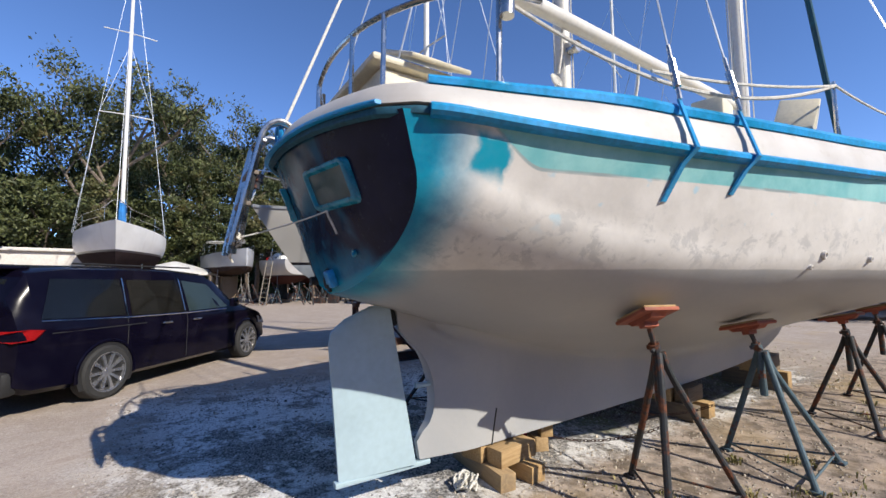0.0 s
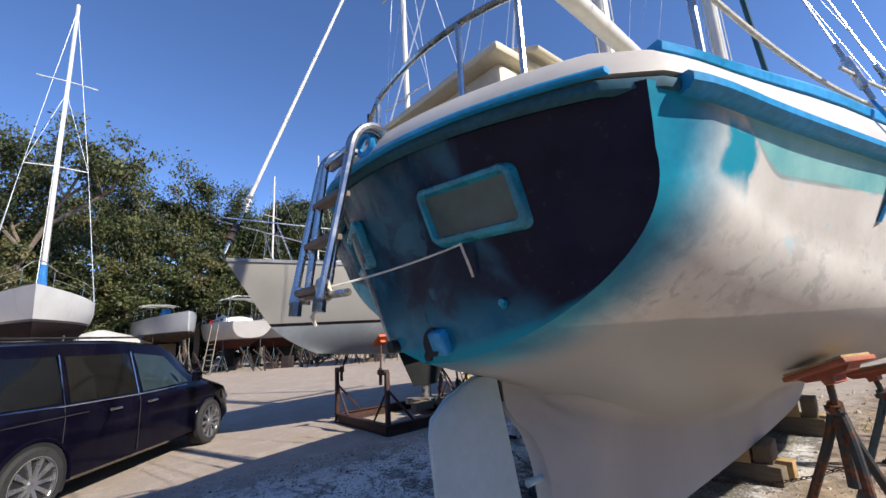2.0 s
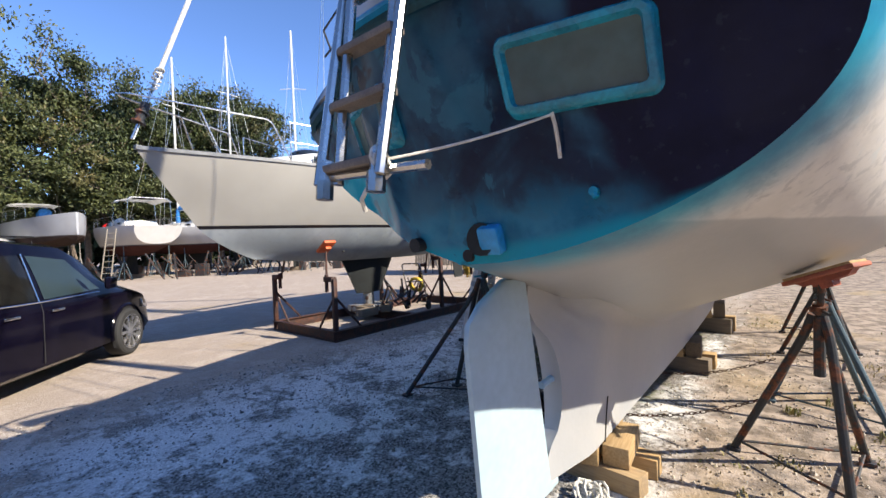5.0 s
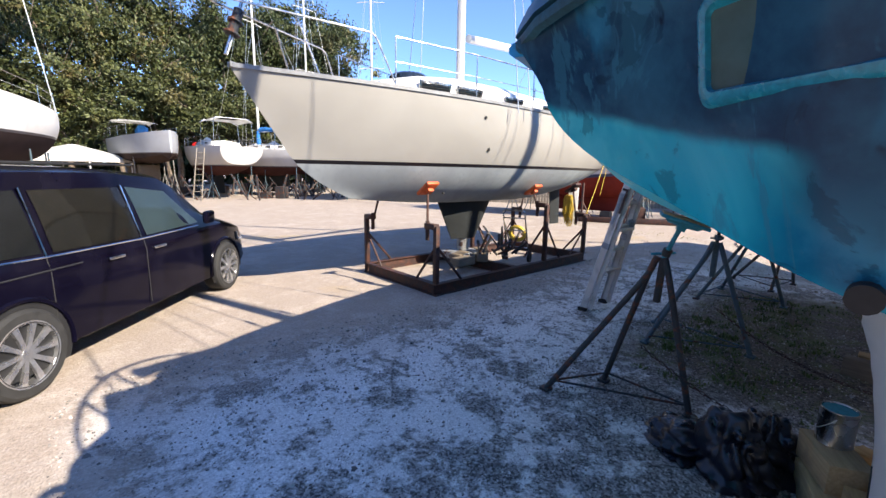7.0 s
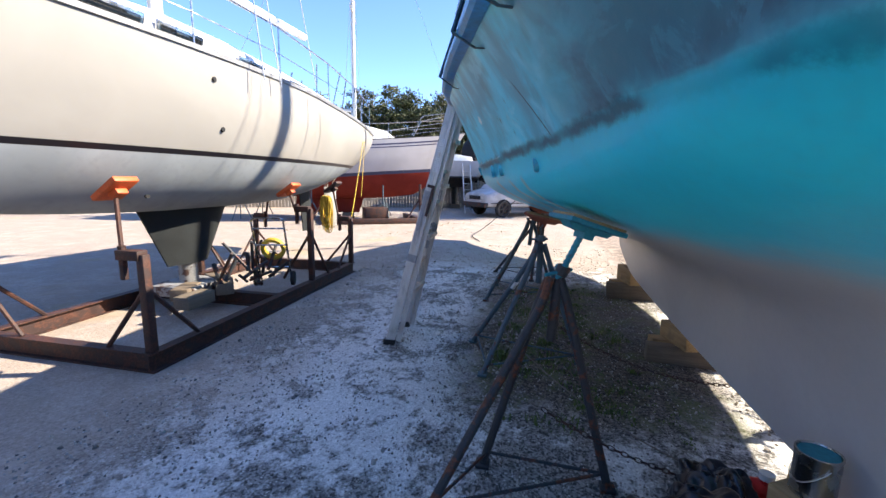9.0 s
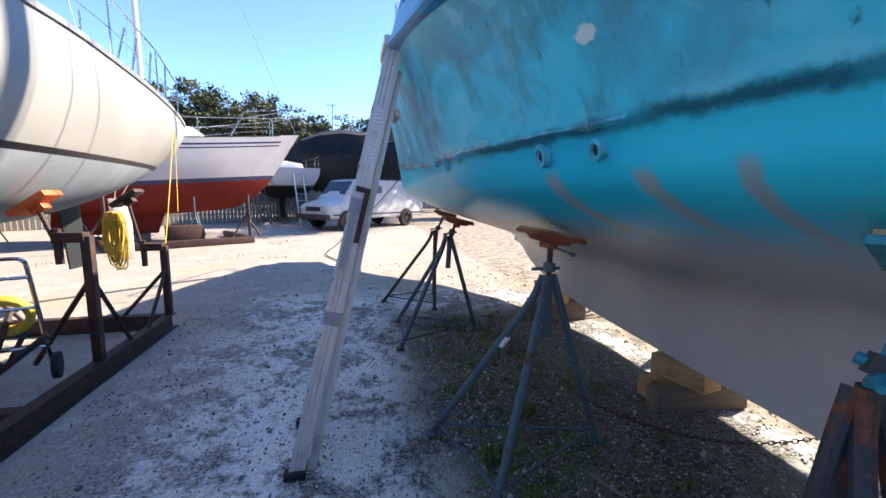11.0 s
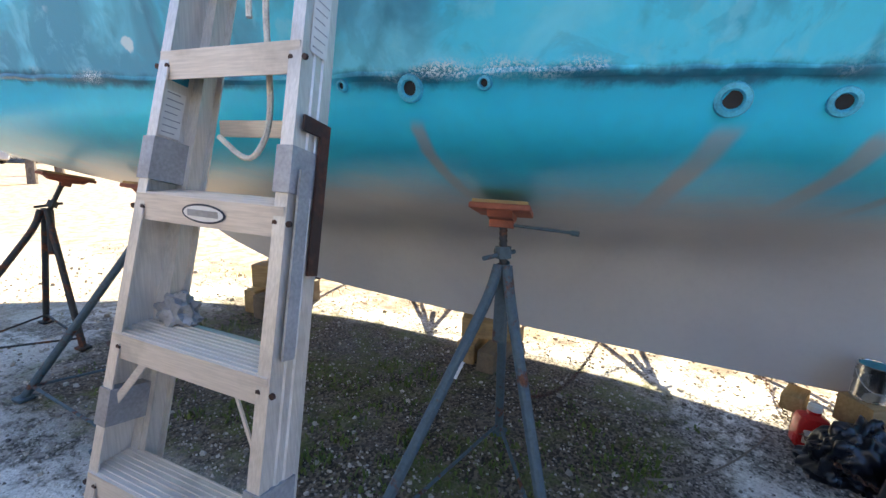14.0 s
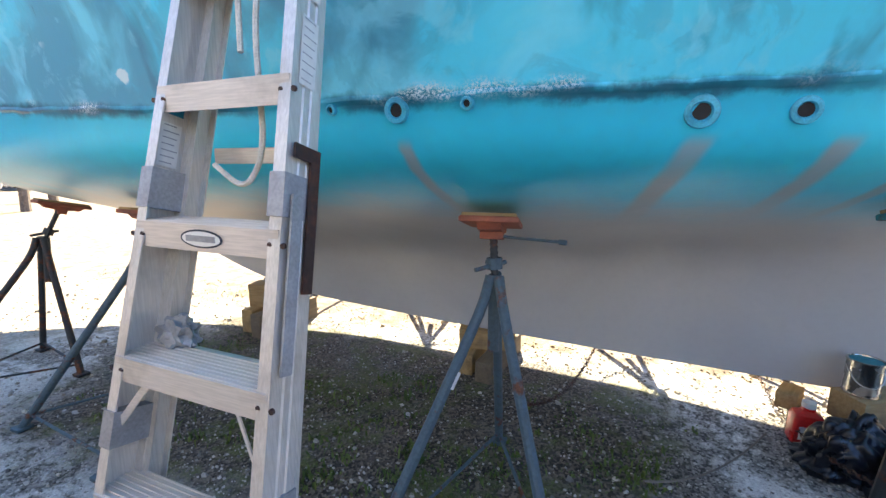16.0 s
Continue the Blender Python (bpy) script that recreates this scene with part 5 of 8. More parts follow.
def skin_normal(u, z, side):
    a, b, c = hull_point(u, z, side), hull_point(u + 0.05, z, side), hull_point(u, z + 0.05, side)
    n = (b - a).cross(c - a)
    return -n if (n.y > 0) == (side > 0) else n


def skin_z(u, v, side):
    """Height at which the underside of the hull is v from the middle line."""
    lo, hi = canoe_z(u), round_z(u)
    for _ in range(30):
        z = (lo + hi) / 2
        lo, hi = (z, hi) if body_half(u, z, side) < v else (lo, z)
    return z


def prop_up(u, z, side, base, yaw, mat, pad_mat, label, **kw):
    n = skin_normal(u, z, side).normalized()
    flat = (n + Vector((0, 0, 0.45))).normalized()
    p = hull_point(u, z, side) - n * 0.042
    return jack_stand(base, p, yaw, mat, pad_mat, label, tilt=flat, **kw)


prop_up(1.04, skin_z(1.04, 1.21, 1), 1, (0.86, 1.56), 125, M_STAND_DARK, M_STAND_TEAL, "dark steel jack stand with a teal oversprayed head", feet_at=((0.53, 1.95), (0.99, 1.03), (1.03, 1.71)), apex_at=(1.07, 1.37, 1.09))
prop_up(2.57, skin_z(2.57, 1.38, 1), 1, (2.55, 1.62), 50, M_STAND, M_PAD, "blue-grey steel jack stand with an orange pad", tape=True, feet_at=((2.88, 2.02), (2.16, 1.84), (2.6, 1.01)), apex_at=(2.545, 1.41, 1.05), lever=True)
prop_up(4.78, skin_z(4.78, 1.36, 1), 1, (4.82, 1.7), 110, M_STAND, M_PAD, "blue-grey steel jack stand beside the keel", feet_at=((4.39, 2.05), (4.86, 1.13), (5.29, 1.98)), apex_at=(4.7, 1.5, 1.06))
prop_up(6.1, skin_z(6.1, 1.2, 1), 1, (6.2, 1.6), 80, M_STAND_DARK, M_PAD, "dark steel jack stand under the forward hull", spread=0.48)
prop_up(0.63, 1.33, -1, (1.02, -1.1), 200, M_STAND_DARK, M_PAD, "dark steel jack stand with an orange pad", spread=0.42)
prop_up(2.02, 1.19, -1, (2.3, -1.3), 215, M_STAND, M_PAD, "grey steel jack stand with a swivelling orange pad", spread=0.45)
prop_up(3.9, 1.17, -1, (4.1, -1.35), 205, M_STAND_DARK, M_PAD, "dark steel jack stand on gravel", spread=0.45)
prop_up(5.3, 1.2, -1, (5.5, -1.35), 215, M_STAND_DARK, M_PAD, "dark steel jack stand with a rusty pad", spread=0.45)
chain((2.45, 1.3, 0.45), (2.0, -0.9, 0.45), 0.33, "rusty chain between two jack stands")
chain((0.95, 1.4, 0.45), (1.1, -0.95, 0.45), 0.36, "rusty chain slung under the keel")


# ---- timber under the keel ----
def beam(m, lx, ly, lz, mat, label):
    bm = bmesh.new()
    vs = box(bm, -lx / 2, lx / 2, -ly / 2, ly / 2, 0, lz, bevel=0.006)
    for v in bm.verts:
        v.co += Vector((noise.noise(v.co * 7), noise.noise(v.co * 7 + Vector((3, 0, 0))), 0)) * 0.004
    return tagged(part("timber_block", bm, mat, None, label, BOAT @ m), category="timber", group="blocks under the keel")


random.seed(4)
for u, zt in ((0.3, keel_z(0.3)), (2.95, keel_z(2.95)), (5.15, min(keel_z(5.0), 0.46))):
    h = zt - 0.012
    low = h * 0.5
    mt = M_TIMBER if u > 1 else M_TIMBER
    beam(pose(u - 0.1, 0.02, 0, 0, 0, 84), 0.72, 0.13, low, M_TIMBER_DARK if u > 2 else mt, "weathered timber under the keel")
    beam(pose(u + 0.13, -0.03, 0, 0, 0, 92), 0.66, 0.14, low, mt, "sawn timber lying on gravel")
    beam(pose(u, 0.05, low, 0, 0, 12), 0.44, 0.2, h - low, mt, "sawn timber block bearing the keel")
    beam(pose(u + 0.06, -0.16, low, 0, 0, 6), 0.4, 0.15, h - low, M_TIMBER_DARK if u > 2 else mt, "short timber block bearing the keel")
beam(pose(0.6, 0.25, 0, 0, 0, 20), 0.36, 0.2, 0.17, M_TIMBER, "pale timber offcut beside the keel")
beam(pose(0.66, 0.25, 0.172, 0, 0, 28), 0.34, 0.19, 0.164, M_TIMBER, "pale timber offcut with a can on it")
beam(pose(0.92, 0.12, 0, 0, 0, 70), 0.2, 0.12, 0.12, M_TIMBER, "short pale timber offcut")
beam(pose(0.98, 0.1, 0.122, 0, 0, 62), 0.19, 0.11, 0.1, M_TIMBER, "short pale timber offcut on another")

# ---- can, jug and bags ----
can = empty("paint_can", BOAT @ pose(0.73, 0.265, 0.337), "shiny steel can standing on a timber offcut", "can")
bm = bmesh.new()
ring_loft(bm, [[(r * math.cos(t), r * math.sin(t), z) for t in [2 * math.pi * k / 28 for k in range(28)]] for r, z in ((0.078, 0), (0.082, 0.004), (0.08, 0.012), (0.08, 0.185), (0.083, 0.19), (0.083, 0.198), (0.076, 0.198), (0.072, 0.186), (0.0, 0.186))], True, True)
part("body", bm, M_STEEL, can)
bm = bmesh.new()
tube(bm, [(0, 0, 0.186), (0, 0, 0.193)], 0.071, 24)
part("lid", bm, M_STAND_TEAL, can, "teal paint-smeared lid")
bm = bmesh.new()
tube(bm, [(0.084 * math.cos(t), 0.084 * math.sin(t), 0.16 - 0.1 * math.sin(t)) for t in [math.pi * k / 12 for k in range(13)]], 0.002, 5)
part("wire_handle", bm, M_WIRE, can)
jug = empty("red_jug", BOAT @ pose(0.96, 0.31, 0.0), "red plastic container with a worn label", "container")
bm = bmesh.new()
ring_loft(bm, [[(a * k, b * k * 0.8, z) for a, b in rounded_rect(0.075, 0.075, 0.025, 3)] for k, z in ((0.9, 0), (1, 0.01), (1, 0.15), (0.85, 0.18), (0.4, 0.2), (0.38, 0.225))], True, True, True)
part("body", bm, M_RED, jug)
bm = bmesh.new()
tube(bm, [(0, 0, 0.22), (0, 0, 0.25)], 0.034, 12)
part("lid", bm, M_LABEL, jug, "white screw lid")
bm = bmesh.new()
box(bm, -0.05, 0.05, 0.0615, 0.064, 0.04, 0.12)
part("label", bm, M_LABEL, jug)


def bag(m, sx, sy, sz, seed, label):
    """A slumped plastic sack with broad folds."""
    bm = bmesh.new()
    bmesh.ops.create_icosphere(bm, subdivisions=5, radius=1)
    for v in bm.verts:
        c = v.co.copy()
        w = c + 0.35 * noise.noise_vector(c * 1.1 + Vector((seed, seed, 0)))
        folds = abs(noise.noise(w * 2.1 + Vector((0, seed, 0)))) * 0.42 + abs(noise.noise(w * 4.6 + Vector((seed, 0, 3)))) * 0.13
        p = c * (0.92 + 0.3 * noise.noise(c * 1.2 + Vector((seed, 0, 0))) + folds)
        z = p.z
        p.z = max(-0.55, z) + 0.55
        if z < -0.25:
            p.x *= 1.2
            p.y *= 1.2
        v.co = Vector((p.x * sx, p.y * sy, p.z * sz))
    return tagged(part("plastic_bag", bm, M_PLASTIC, None, label, BOAT @ m, angle=70), category="bag", group="bags by the keel")


bag(pose(0.84, 0.54, -0.004, 0, 0, 20), 0.19, 0.14, 0.2, 1.3, "crumpled black plastic sack lying on gravel")
bag(pose(0.62, 0.92, -0.004, 0, 0, 70), 0.2, 0.2, 0.11, 4.1, "black plastic sack slumped open on gravel")
bag(pose(0.58, 0.68, -0.004, 0, 0, 40), 0.2, 0.17, 0.23, 7.7, "shiny black plastic sack standing by timber")
bm = bmesh.new()
tube(bm, sagging((1.9, 1.5, 0.35), (1.15, 0.35, 0.03), 0.1), 0.005, 6)
tagged(part("cord", bm, M_TEAK, None, "grey cord trailing from a stand over the gravel", BOAT), category="cord")
bm = bmesh.new()
random.seed(8)
for k in range(9):
    c = Vector((-0.08 + 0.08 * random.random(), -0.16 + 0.1 * random.random(), 0.03 + 0.05 * random.random()))
    tube(bm, [c + Vector((0.07 * math.cos(t + k), 0.06 * math.sin(t * 1.3 + k), 0.03 * math.sin(2 * t + k))) for t in [2 * math.pi * j / 12 for j in range(12)]], 0.009, 6)
tagged(part("rope_tangle", bm, M_ROPE, None, "tangled white rope under the rudder heel", BOAT), category="rope")

# ---- step ladder leaning on the port side ----
def rail_r(z):
    return Vector((2.6 + 0.055 * z, 2.875 - 0.247 * z, z))


def rail_l(z):
    return Vector((3.165 - 0.046 * z, 2.875 - 0.247 * z, z))


ladder = empty("step_ladder", BOAT, "worn aluminium step ladder with taped, bent rails leaning on the hull", "ladder")
lean = Vector((0, -0.247, 1)).normalized()
back = Vector((0, -1, -0.247)).normalized()


def channel(bm, f, z0, z1, inward, depth=0.085, flange=0.03, th=0.004, bends=8):
    """A ribbed C-shaped rail along f(z)."""
    prof = [(0, 0), (0, depth * 0.28), (inward * 0.003, depth * 0.32), (inward * 0.003, depth * 0.42), (0, depth * 0.46), (0, depth * 0.56), (inward * 0.003, depth * 0.6), (inward * 0.003, depth * 0.7), (0, depth * 0.74), (0, depth), (inward * flange, depth), (inward * flange, depth - th), (inward * th, depth - th), (inward * th, th), (inward * flange, th), (inward * flange, 0)]
    rings = []
    for k in range(bends + 1):
        p = f(lerp(z0, z1, k / bends))
        rings.append([p + Vector((a, 0, 0)) + back * b for a, b in prof])
    ring_loft(bm, rings, True, True, True)


for f, inward in ((rail_r, 1), (rail_l, -1)):
    bm = bmesh.new()
    channel(bm, f, 0.0, 2.36, inward)
    rail_ob = part("front_rail", bm, M_ALU, ladder)
    bm = bmesh.new()
    p = f(0.0)
    box(bm, -0.015, 0.045, -0.1, 0.012, -0.004, 0.05, Matrix.Translation(p + Vector((0 if inward > 0 else -0.03, 0, 0.002))), bevel=0.006)
    part("foot", bm, M_BLACK, rail_ob)
    g = lambda z, f=f, inward=inward: f(z) + Vector((inward * 0.026, 0, 0)) + back * (0.066 + 0.03 * max(0, (2.2 - z) / 2.2))
    bm = bmesh.new()
    channel(bm, g, 0.06, 2.24, inward, 0.05, 0.022)
    part("rear_rail", bm, M_ALU, ladder)
for k, z in enumerate((0.53, 0.83, 1.13, 1.43, 1.73, 2.03)):
    a, b = rail_r(z), rail_l(z)
    bm = bmesh.new()
    x0, x1, y = a.x + 0.004, b.x - 0.004, a.y
    top = []
    for j in range(8):
        yy = y + 0.004 - 0.012 * j
        top += [(yy, z), (yy - 0.006, z), (yy - 0.0065, z + 0.0025), (yy - 0.0095, z + 0.0025), (yy - 0.01, z)]
    prof = [(y + 0.005, z - 0.058)] + top + [(y - 0.092, z - 0.002), (y - 0.092, z - 0.03), (y - 0.088, z - 0.03), (y - 0.088, z - 0.005), (y, z - 0.005), (y, z - 0.058)]
    ring_loft(bm, [[(x, py, pz) for py, pz in prof] for x in (x0, x1)], True, True, True)
    tread = part("step", bm, M_ALU_STEP, ladder)
    for x in (x0 - 0.012, x0 + 0.02, x1 - 0.02, x1 + 0.012):
        bm = bmesh.new()
        tube(bm, [(x, y + 0.002, z - 0.03), (x, y + 0.008, z - 0.03)], 0.006, 8)
        part("rivet", bm, M_RUST, tread)
    if k in (0, 1, 2):
        for x, d in ((x0 + 0.004, 1), (x1 - 0.004, -1)):
            bm = bmesh.new()
            low = rail_r(z - 0.16).y - 0.01
            ring_loft(bm, [[Vector((xx, yy, zz)) + Vector(o) for o in ((0, 0, -0.012), (0, 0, 0.012), (0, -0.004, 0.012), (0, -0.004, -0.012))] for xx, yy, zz in ((x + d * 0.09, y - 0.004, z - 0.05), (x, low, z - 0.17))], True, True, True)
            part("step_brace", bm, M_ALU_STEP, tread)
for z in (0.55, 1.09, 1.58, 2.0):
    bm = bmesh.new()
    a, b = rail_r(z) + Vector((0.06, 0, 0)) + back * 0.14, rail_l(z) + Vector((-0.06, 0, 0)) + back * 0.14
    box(bm, a.x, b.x, a.y - 0.02, a.y + 0.01, z - 0.022, z + 0.016, bevel=0.003)
    part("rear_rung", bm, M_ALU_STEP, ladder)
bm = bmesh.new()
t = rail_r(2.36)
box(bm, rail_r(2.36).x - 0.012, rail_l(2.36).x + 0.012, t.y - 0.13, t.y + 0.02, 2.335, 2.385, bevel=0.008)
cap_ob = part("top_cap", bm, M_DECK, ladder, "yellowed moulded top cap")
for x in (rail_r(2.36).x - 0.016, rail_l(2.36).x + 0.01):
    for dy, dz in ((-0.03, 0), (-0.08, 0), (-0.05, 0.025)):
        bm = bmesh.new()
        tube(bm, [(x, t.y + dy, 2.35 + dz), (x + 0.006, t.y + dy, 2.35 + dz)], 0.007, 8)
        part("bolt", bm, M_BLACK, cap_ob)


def wrap(f, z0, z1, inward, mat, name, label, grow=0.004):
    bm = bmesh.new()
    rings = []
    for z in (z0, lerp(z0, z1, 0.5), z1):
        p = f(z)
        j = 0.002 * noise.noise((z * 50, inward, 0))
        rings.append([p + Vector((-inward * (grow + j), 0, 0)) + back * -grow, p + Vector((-inward * grow, 0, 0)) + back * (0.085 + grow), p + Vector((inward * 0.034, 0, 0)) + back * (0.085 + grow), p + Vector((inward * 0.034, 0, 0)) + back * -(grow + j)])
    ring_loft(bm, rings, True, True, True)
    part(name, bm, mat, ladder, label)


wrap(rail_r, 1.455, 1.54, 1, M_TAPE, "duct_tape", "grey duct tape round the rail")
wrap(rail_l, 1.46, 1.55, -1, M_TAPE, "duct_tape", "grey duct tape round the rail")
wrap(rail_l, 0.93, 1.01, -1, M_TAPE, "duct_tape", "grey duct tape round the rail")
wrap(rail_r, 0.86, 0.93, 1, M_TAPE, "duct_tape", "grey duct tape round the rail")
# rusty splint bolted to the rail
bm = bmesh.new()
f = lambda z: rail_r(z) + Vector((-0.006, 0, 0))
for z0, z1, b0, b1 in ((1.31, 1.6, 0.06, 0.088), (1.572, 1.6, 0.012, 0.06)):
    rings = []
    for z in (z0, z1):
        p = f(z)
        rings.append([p + back * b0, p + back * b1, p + Vector((-0.006, 0, 0)) + back * b1, p + Vector((-0.006, 0, 0)) + back * b0])
    ring_loft(bm, rings, True, True, True)
part("rusty_splint", bm, M_RUST, ladder, "rusty angle-iron splint")
bm = bmesh.new()
rings = []
for z in (1.16, 1.5):
    p = rail_r(z) + Vector((-0.009, 0, 0))
    rings.append([p + back * 0.012, p + back * 0.042, p + Vector((-0.005, 0, 0)) + back * 0.042, p + Vector((-0.005, 0, 0)) + back * 0.012])
ring_loft(bm, rings, True, True, True)
part("grey_splint", bm, M_TAPE, ladder)
# labels
p = rail_r(1.43)
q = rail_l(1.43)
bm = bmesh.new()
cx, cy = (p.x + q.x) / 2, p.y + 0.0062
bm.faces.new([bm.verts.new((cx + 0.062 * math.cos(t), cy, 1.4 + 0.02 * math.sin(t))) for t in [2 * math.pi * k / 24 for k in range(24)]])
badge = part("maker_badge", bm, M_INK, ladder, "oval printed badge")
bm = bmesh.new()
bm.faces.new([bm.verts.new((cx + 0.056 * math.cos(t), cy + 0.001, 1.4 + 0.016 * math.sin(t))) for t in [2 * math.pi * k / 24 for k in range(24)]])
part("badge_face", bm, M_LABEL, badge)
bm = bmesh.new()
box(bm, cx - 0.042, cx + 0.042, cy + 0.0015, cy + 0.003, 1.394, 1.407)
part("badge_bar", bm, M_TAPE, badge)


def sticker(f, z0, z1, sign, rows, mat=None):
    """A printed sticker on the outer face of a rail, its writing as bars."""
    bm = bmesh.new()
    rings = [[f(z) + Vector((sign * 0.0025, 0, 0)) + back * b for b in (0.018, 0.066)] for z in (z0, z1)]
    a, b = [[bm.verts.new(p) for p in r] for r in rings]
    bm.faces.new((a[0], a[1], b[1], b[0]))
    st = part("sticker", bm, mat or M_LABEL, ladder, "white instruction sticker with printed lines")
    bm = bmesh.new()
    for k in range(rows):
        zz = lerp(z0, z1, (k + 0.6) / rows)
        w = 0.03 + 0.014 * ((k * 7) % 3) / 3
        a, b = [[bm.verts.new(f(z) + Vector((sign * 0.004, 0, 0)) + back * c) for c in (0.022, 0.022 + w)] for z in (zz - 0.0012, zz + 0.0012)]
        bm.faces.new((a[0], a[1], b[1], b[0]))
    part("printed_lines", bm, M_TAPE, st, kind="stuff")


sticker(rail_r, 1.72, 1.86, -1, 8)
sticker(rail_r, 1.9, 2.02, -1, 6)
inner = lambda z: rail_l(z) + Vector((-0.006, 0, 0))
sticker(inner, 1.56, 1.66, -1, 7)
sticker(inner, 1.68, 1.72, -1, 2, M_TEALFRAME)
# rope hanging behind the ladder
rope = bmesh.new()
tube(rope, arc_path([(2.87, 2.27, 2.3), (2.84, 2.39, 1.85), (2.815, 2.41, 1.58), (2.87, 2.42, 1.495), (2.96, 2.42, 1.555)], 0.08, 6), 0.0065, 6)
tube(rope, [(2.93, 2.27, 2.3), (2.91, 2.36, 1.98), (2.885, 2.39, 1.8)], 0.0065, 6)
tagged(part("rope", rope, M_ROPE, None, "cream rope hanging down the hull behind the ladder", BOAT), category="rope")
# rag on a rung
bm = bmesh.new()
bmesh.ops.create_icosphere(bm, subdivisions=4, radius=1)
for v in bm.verts:
    k = 1 + 0.5 * noise.noise(v.co * 2.5) + 0.2 * noise.noise(v.co * 6)
    v.co = Vector((v.co.x * 0.05 * k, v.co.y * 0.035 * k, v.co.z * 0.045 * k))
c = rail_l(1.15) + Vector((-0.07, -0.1, 0))
tagged(part("rag", bm, M_TAPE, None, "crumpled grey tape wad on a ladder rung", BOAT @ Matrix.Translation(c)), category="rag")

# ---- other boats ----
def yacht_skin(L, B, bow, mid, stern, zc, fore=0.9, aft=0.35, counter=0.5, rise=0.3, knuckle=0.8):
    """A sailing hull, stern at x = 0, bow at x = L, with a straight raked stem. Returns its bmesh and its half-breadth, sheer and skin functions."""
    def sheer(s):
        return lerp(lerp(stern, mid, min(1, s / 0.45)), bow, max(0, (s - 0.45) / 0.55) ** 1.6)

    def half(s):
        return B * (1 - max(0, (s - 0.42) / 0.58) ** 2.0) * (1 - 0.24 * max(0, (0.42 - s) / 0.42) ** 2.4)

    def bottom(s):
        return zc + rise * max(0, (s - 0.55) / 0.45) ** 2.2 + (stern - zc) * counter * max(0, (0.45 - s) / 0.45) ** 1.7

    def skin(s, t, side):
        a = t * math.pi / 2
        zb = bottom(s)
        z = zb + (sheer(s) - zb) * (1 - math.cos(a)) ** 0.95
        v = half(s) * math.sin(a) ** lerp(0.62, 1.15, s ** 2) * (1 - 0.03 * max(0, t - 0.8) / 0.2)
        h = (z - zc) / (bow - zc)
        back = fore * (1 - h) + knuckle * max(0, 1 - h / 0.42) ** 2
        x = s * L - back * s ** 3 + aft * (1 - s) ** 5 * (1 - (z - zc) / (stern - zc))
        return Vector((x, side * v, z))

    bm = bmesh.new()
    n, k = 48, 24
    for side in (1, -1):
        rows = [[bm.verts.new(skin(i / n, j / k, side)) for j in range(k + 1)] for i in range(n + 1)]
        for a, b in zip(rows, rows[1:]):
            for j in range(k):
                bm.faces.new((a[j], b[j], b[j + 1], a[j + 1]))
        if side == 1:
            port = rows
    bm.faces.new([v for v in port[0]] + [v for v in rows[0][::-1]])
    for a, b, c, d in zip(port, port[1:], rows[1:], rows):
        bm.faces.new((a[-1], b[-1], c[-1], d[-1]))
    bmesh.ops.remove_doubles(bm, verts=bm.verts, dist=0.0008)
    return bm, half, sheer, skin


def hull_stripe(skin, t0, t1, s0, s1, mat, parent, label=""):
    """A painted line just proud of the skin, on both sides."""
    bm = bmesh.new()
    for side in (1, -1):
        rings = [[skin(s, t, side) + Vector((0, side * d, 0)) for t, d in ((t0, -0.004), (t0, 0.004), (t1, 0.004), (t1, -0.004))] for s in [lerp(s0, s1, k / 24) for k in range(25)]]
        ring_loft(bm, rings, True, True, True)
    part("stripe", bm, mat, parent, label)


def fin(bm, x0, x1, z0, z1, rake, half):
    rings = []
    for k in range(7):
        t = k / 6
        z = lerp(z1, z0, t)
        a, b = x0 - rake * t * 0.4, x1 - rake * t
        ring = [Vector((lerp(a, b, j / 8), half * (1 - 0.35 * t) * math.sin(math.pi * (j / 8) ** 0.7) + 0.01, z)) for j in range(9)]
        ring += [Vector((p.x, -p.y, p.z)) for p in ring[::-1]]
        rings.append(ring)
    ring_loft(bm, rings, True, True, True)


def mast(parent, x, z0, z1, r, spread, zs, name="mast", mat=None, ends=()):
    bm = bmesh.new()
    tube(bm, [(x, 0, z0), (x - 0.05, 0, z1)], r, 10, True, r * 0.8)
    m = part(name, bm, mat or M_MAST, parent)
    for f in (0.5,) if z1 - z0 < 9 else (0.4, 0.7):
        z = lerp(z0, z1, f)
        bm = bmesh.new()
        tube(bm, [(x, -spread * 0.6, z), (x, 0, z + 0.05), (x, spread * 0.6, z)], 0.022, 6)
        part("spreader", bm, mat or M_MAST, m)
    for side in (-1, 1):
        for dx in (-0.25, 0.12):
            bm = bmesh.new()
            f = 0.98 if dx > 0 else 0.66
            tube(bm, [(x + dx, side * spread, zs), (x, side * spread * 0.6, lerp(z0, z1, 0.4)), (x, 0, lerp(z0, z1, f))], 0.008, 4)
            part("shroud", bm, M_WIRE, m)
    for ex, ez in ends:
        bm = bmesh.new()
        tube(bm, [(ex, 0, ez), (x, 0, z1 - 0.1)], 0.009, 4)
        part("stay", bm, M_WIRE, m)
    return m


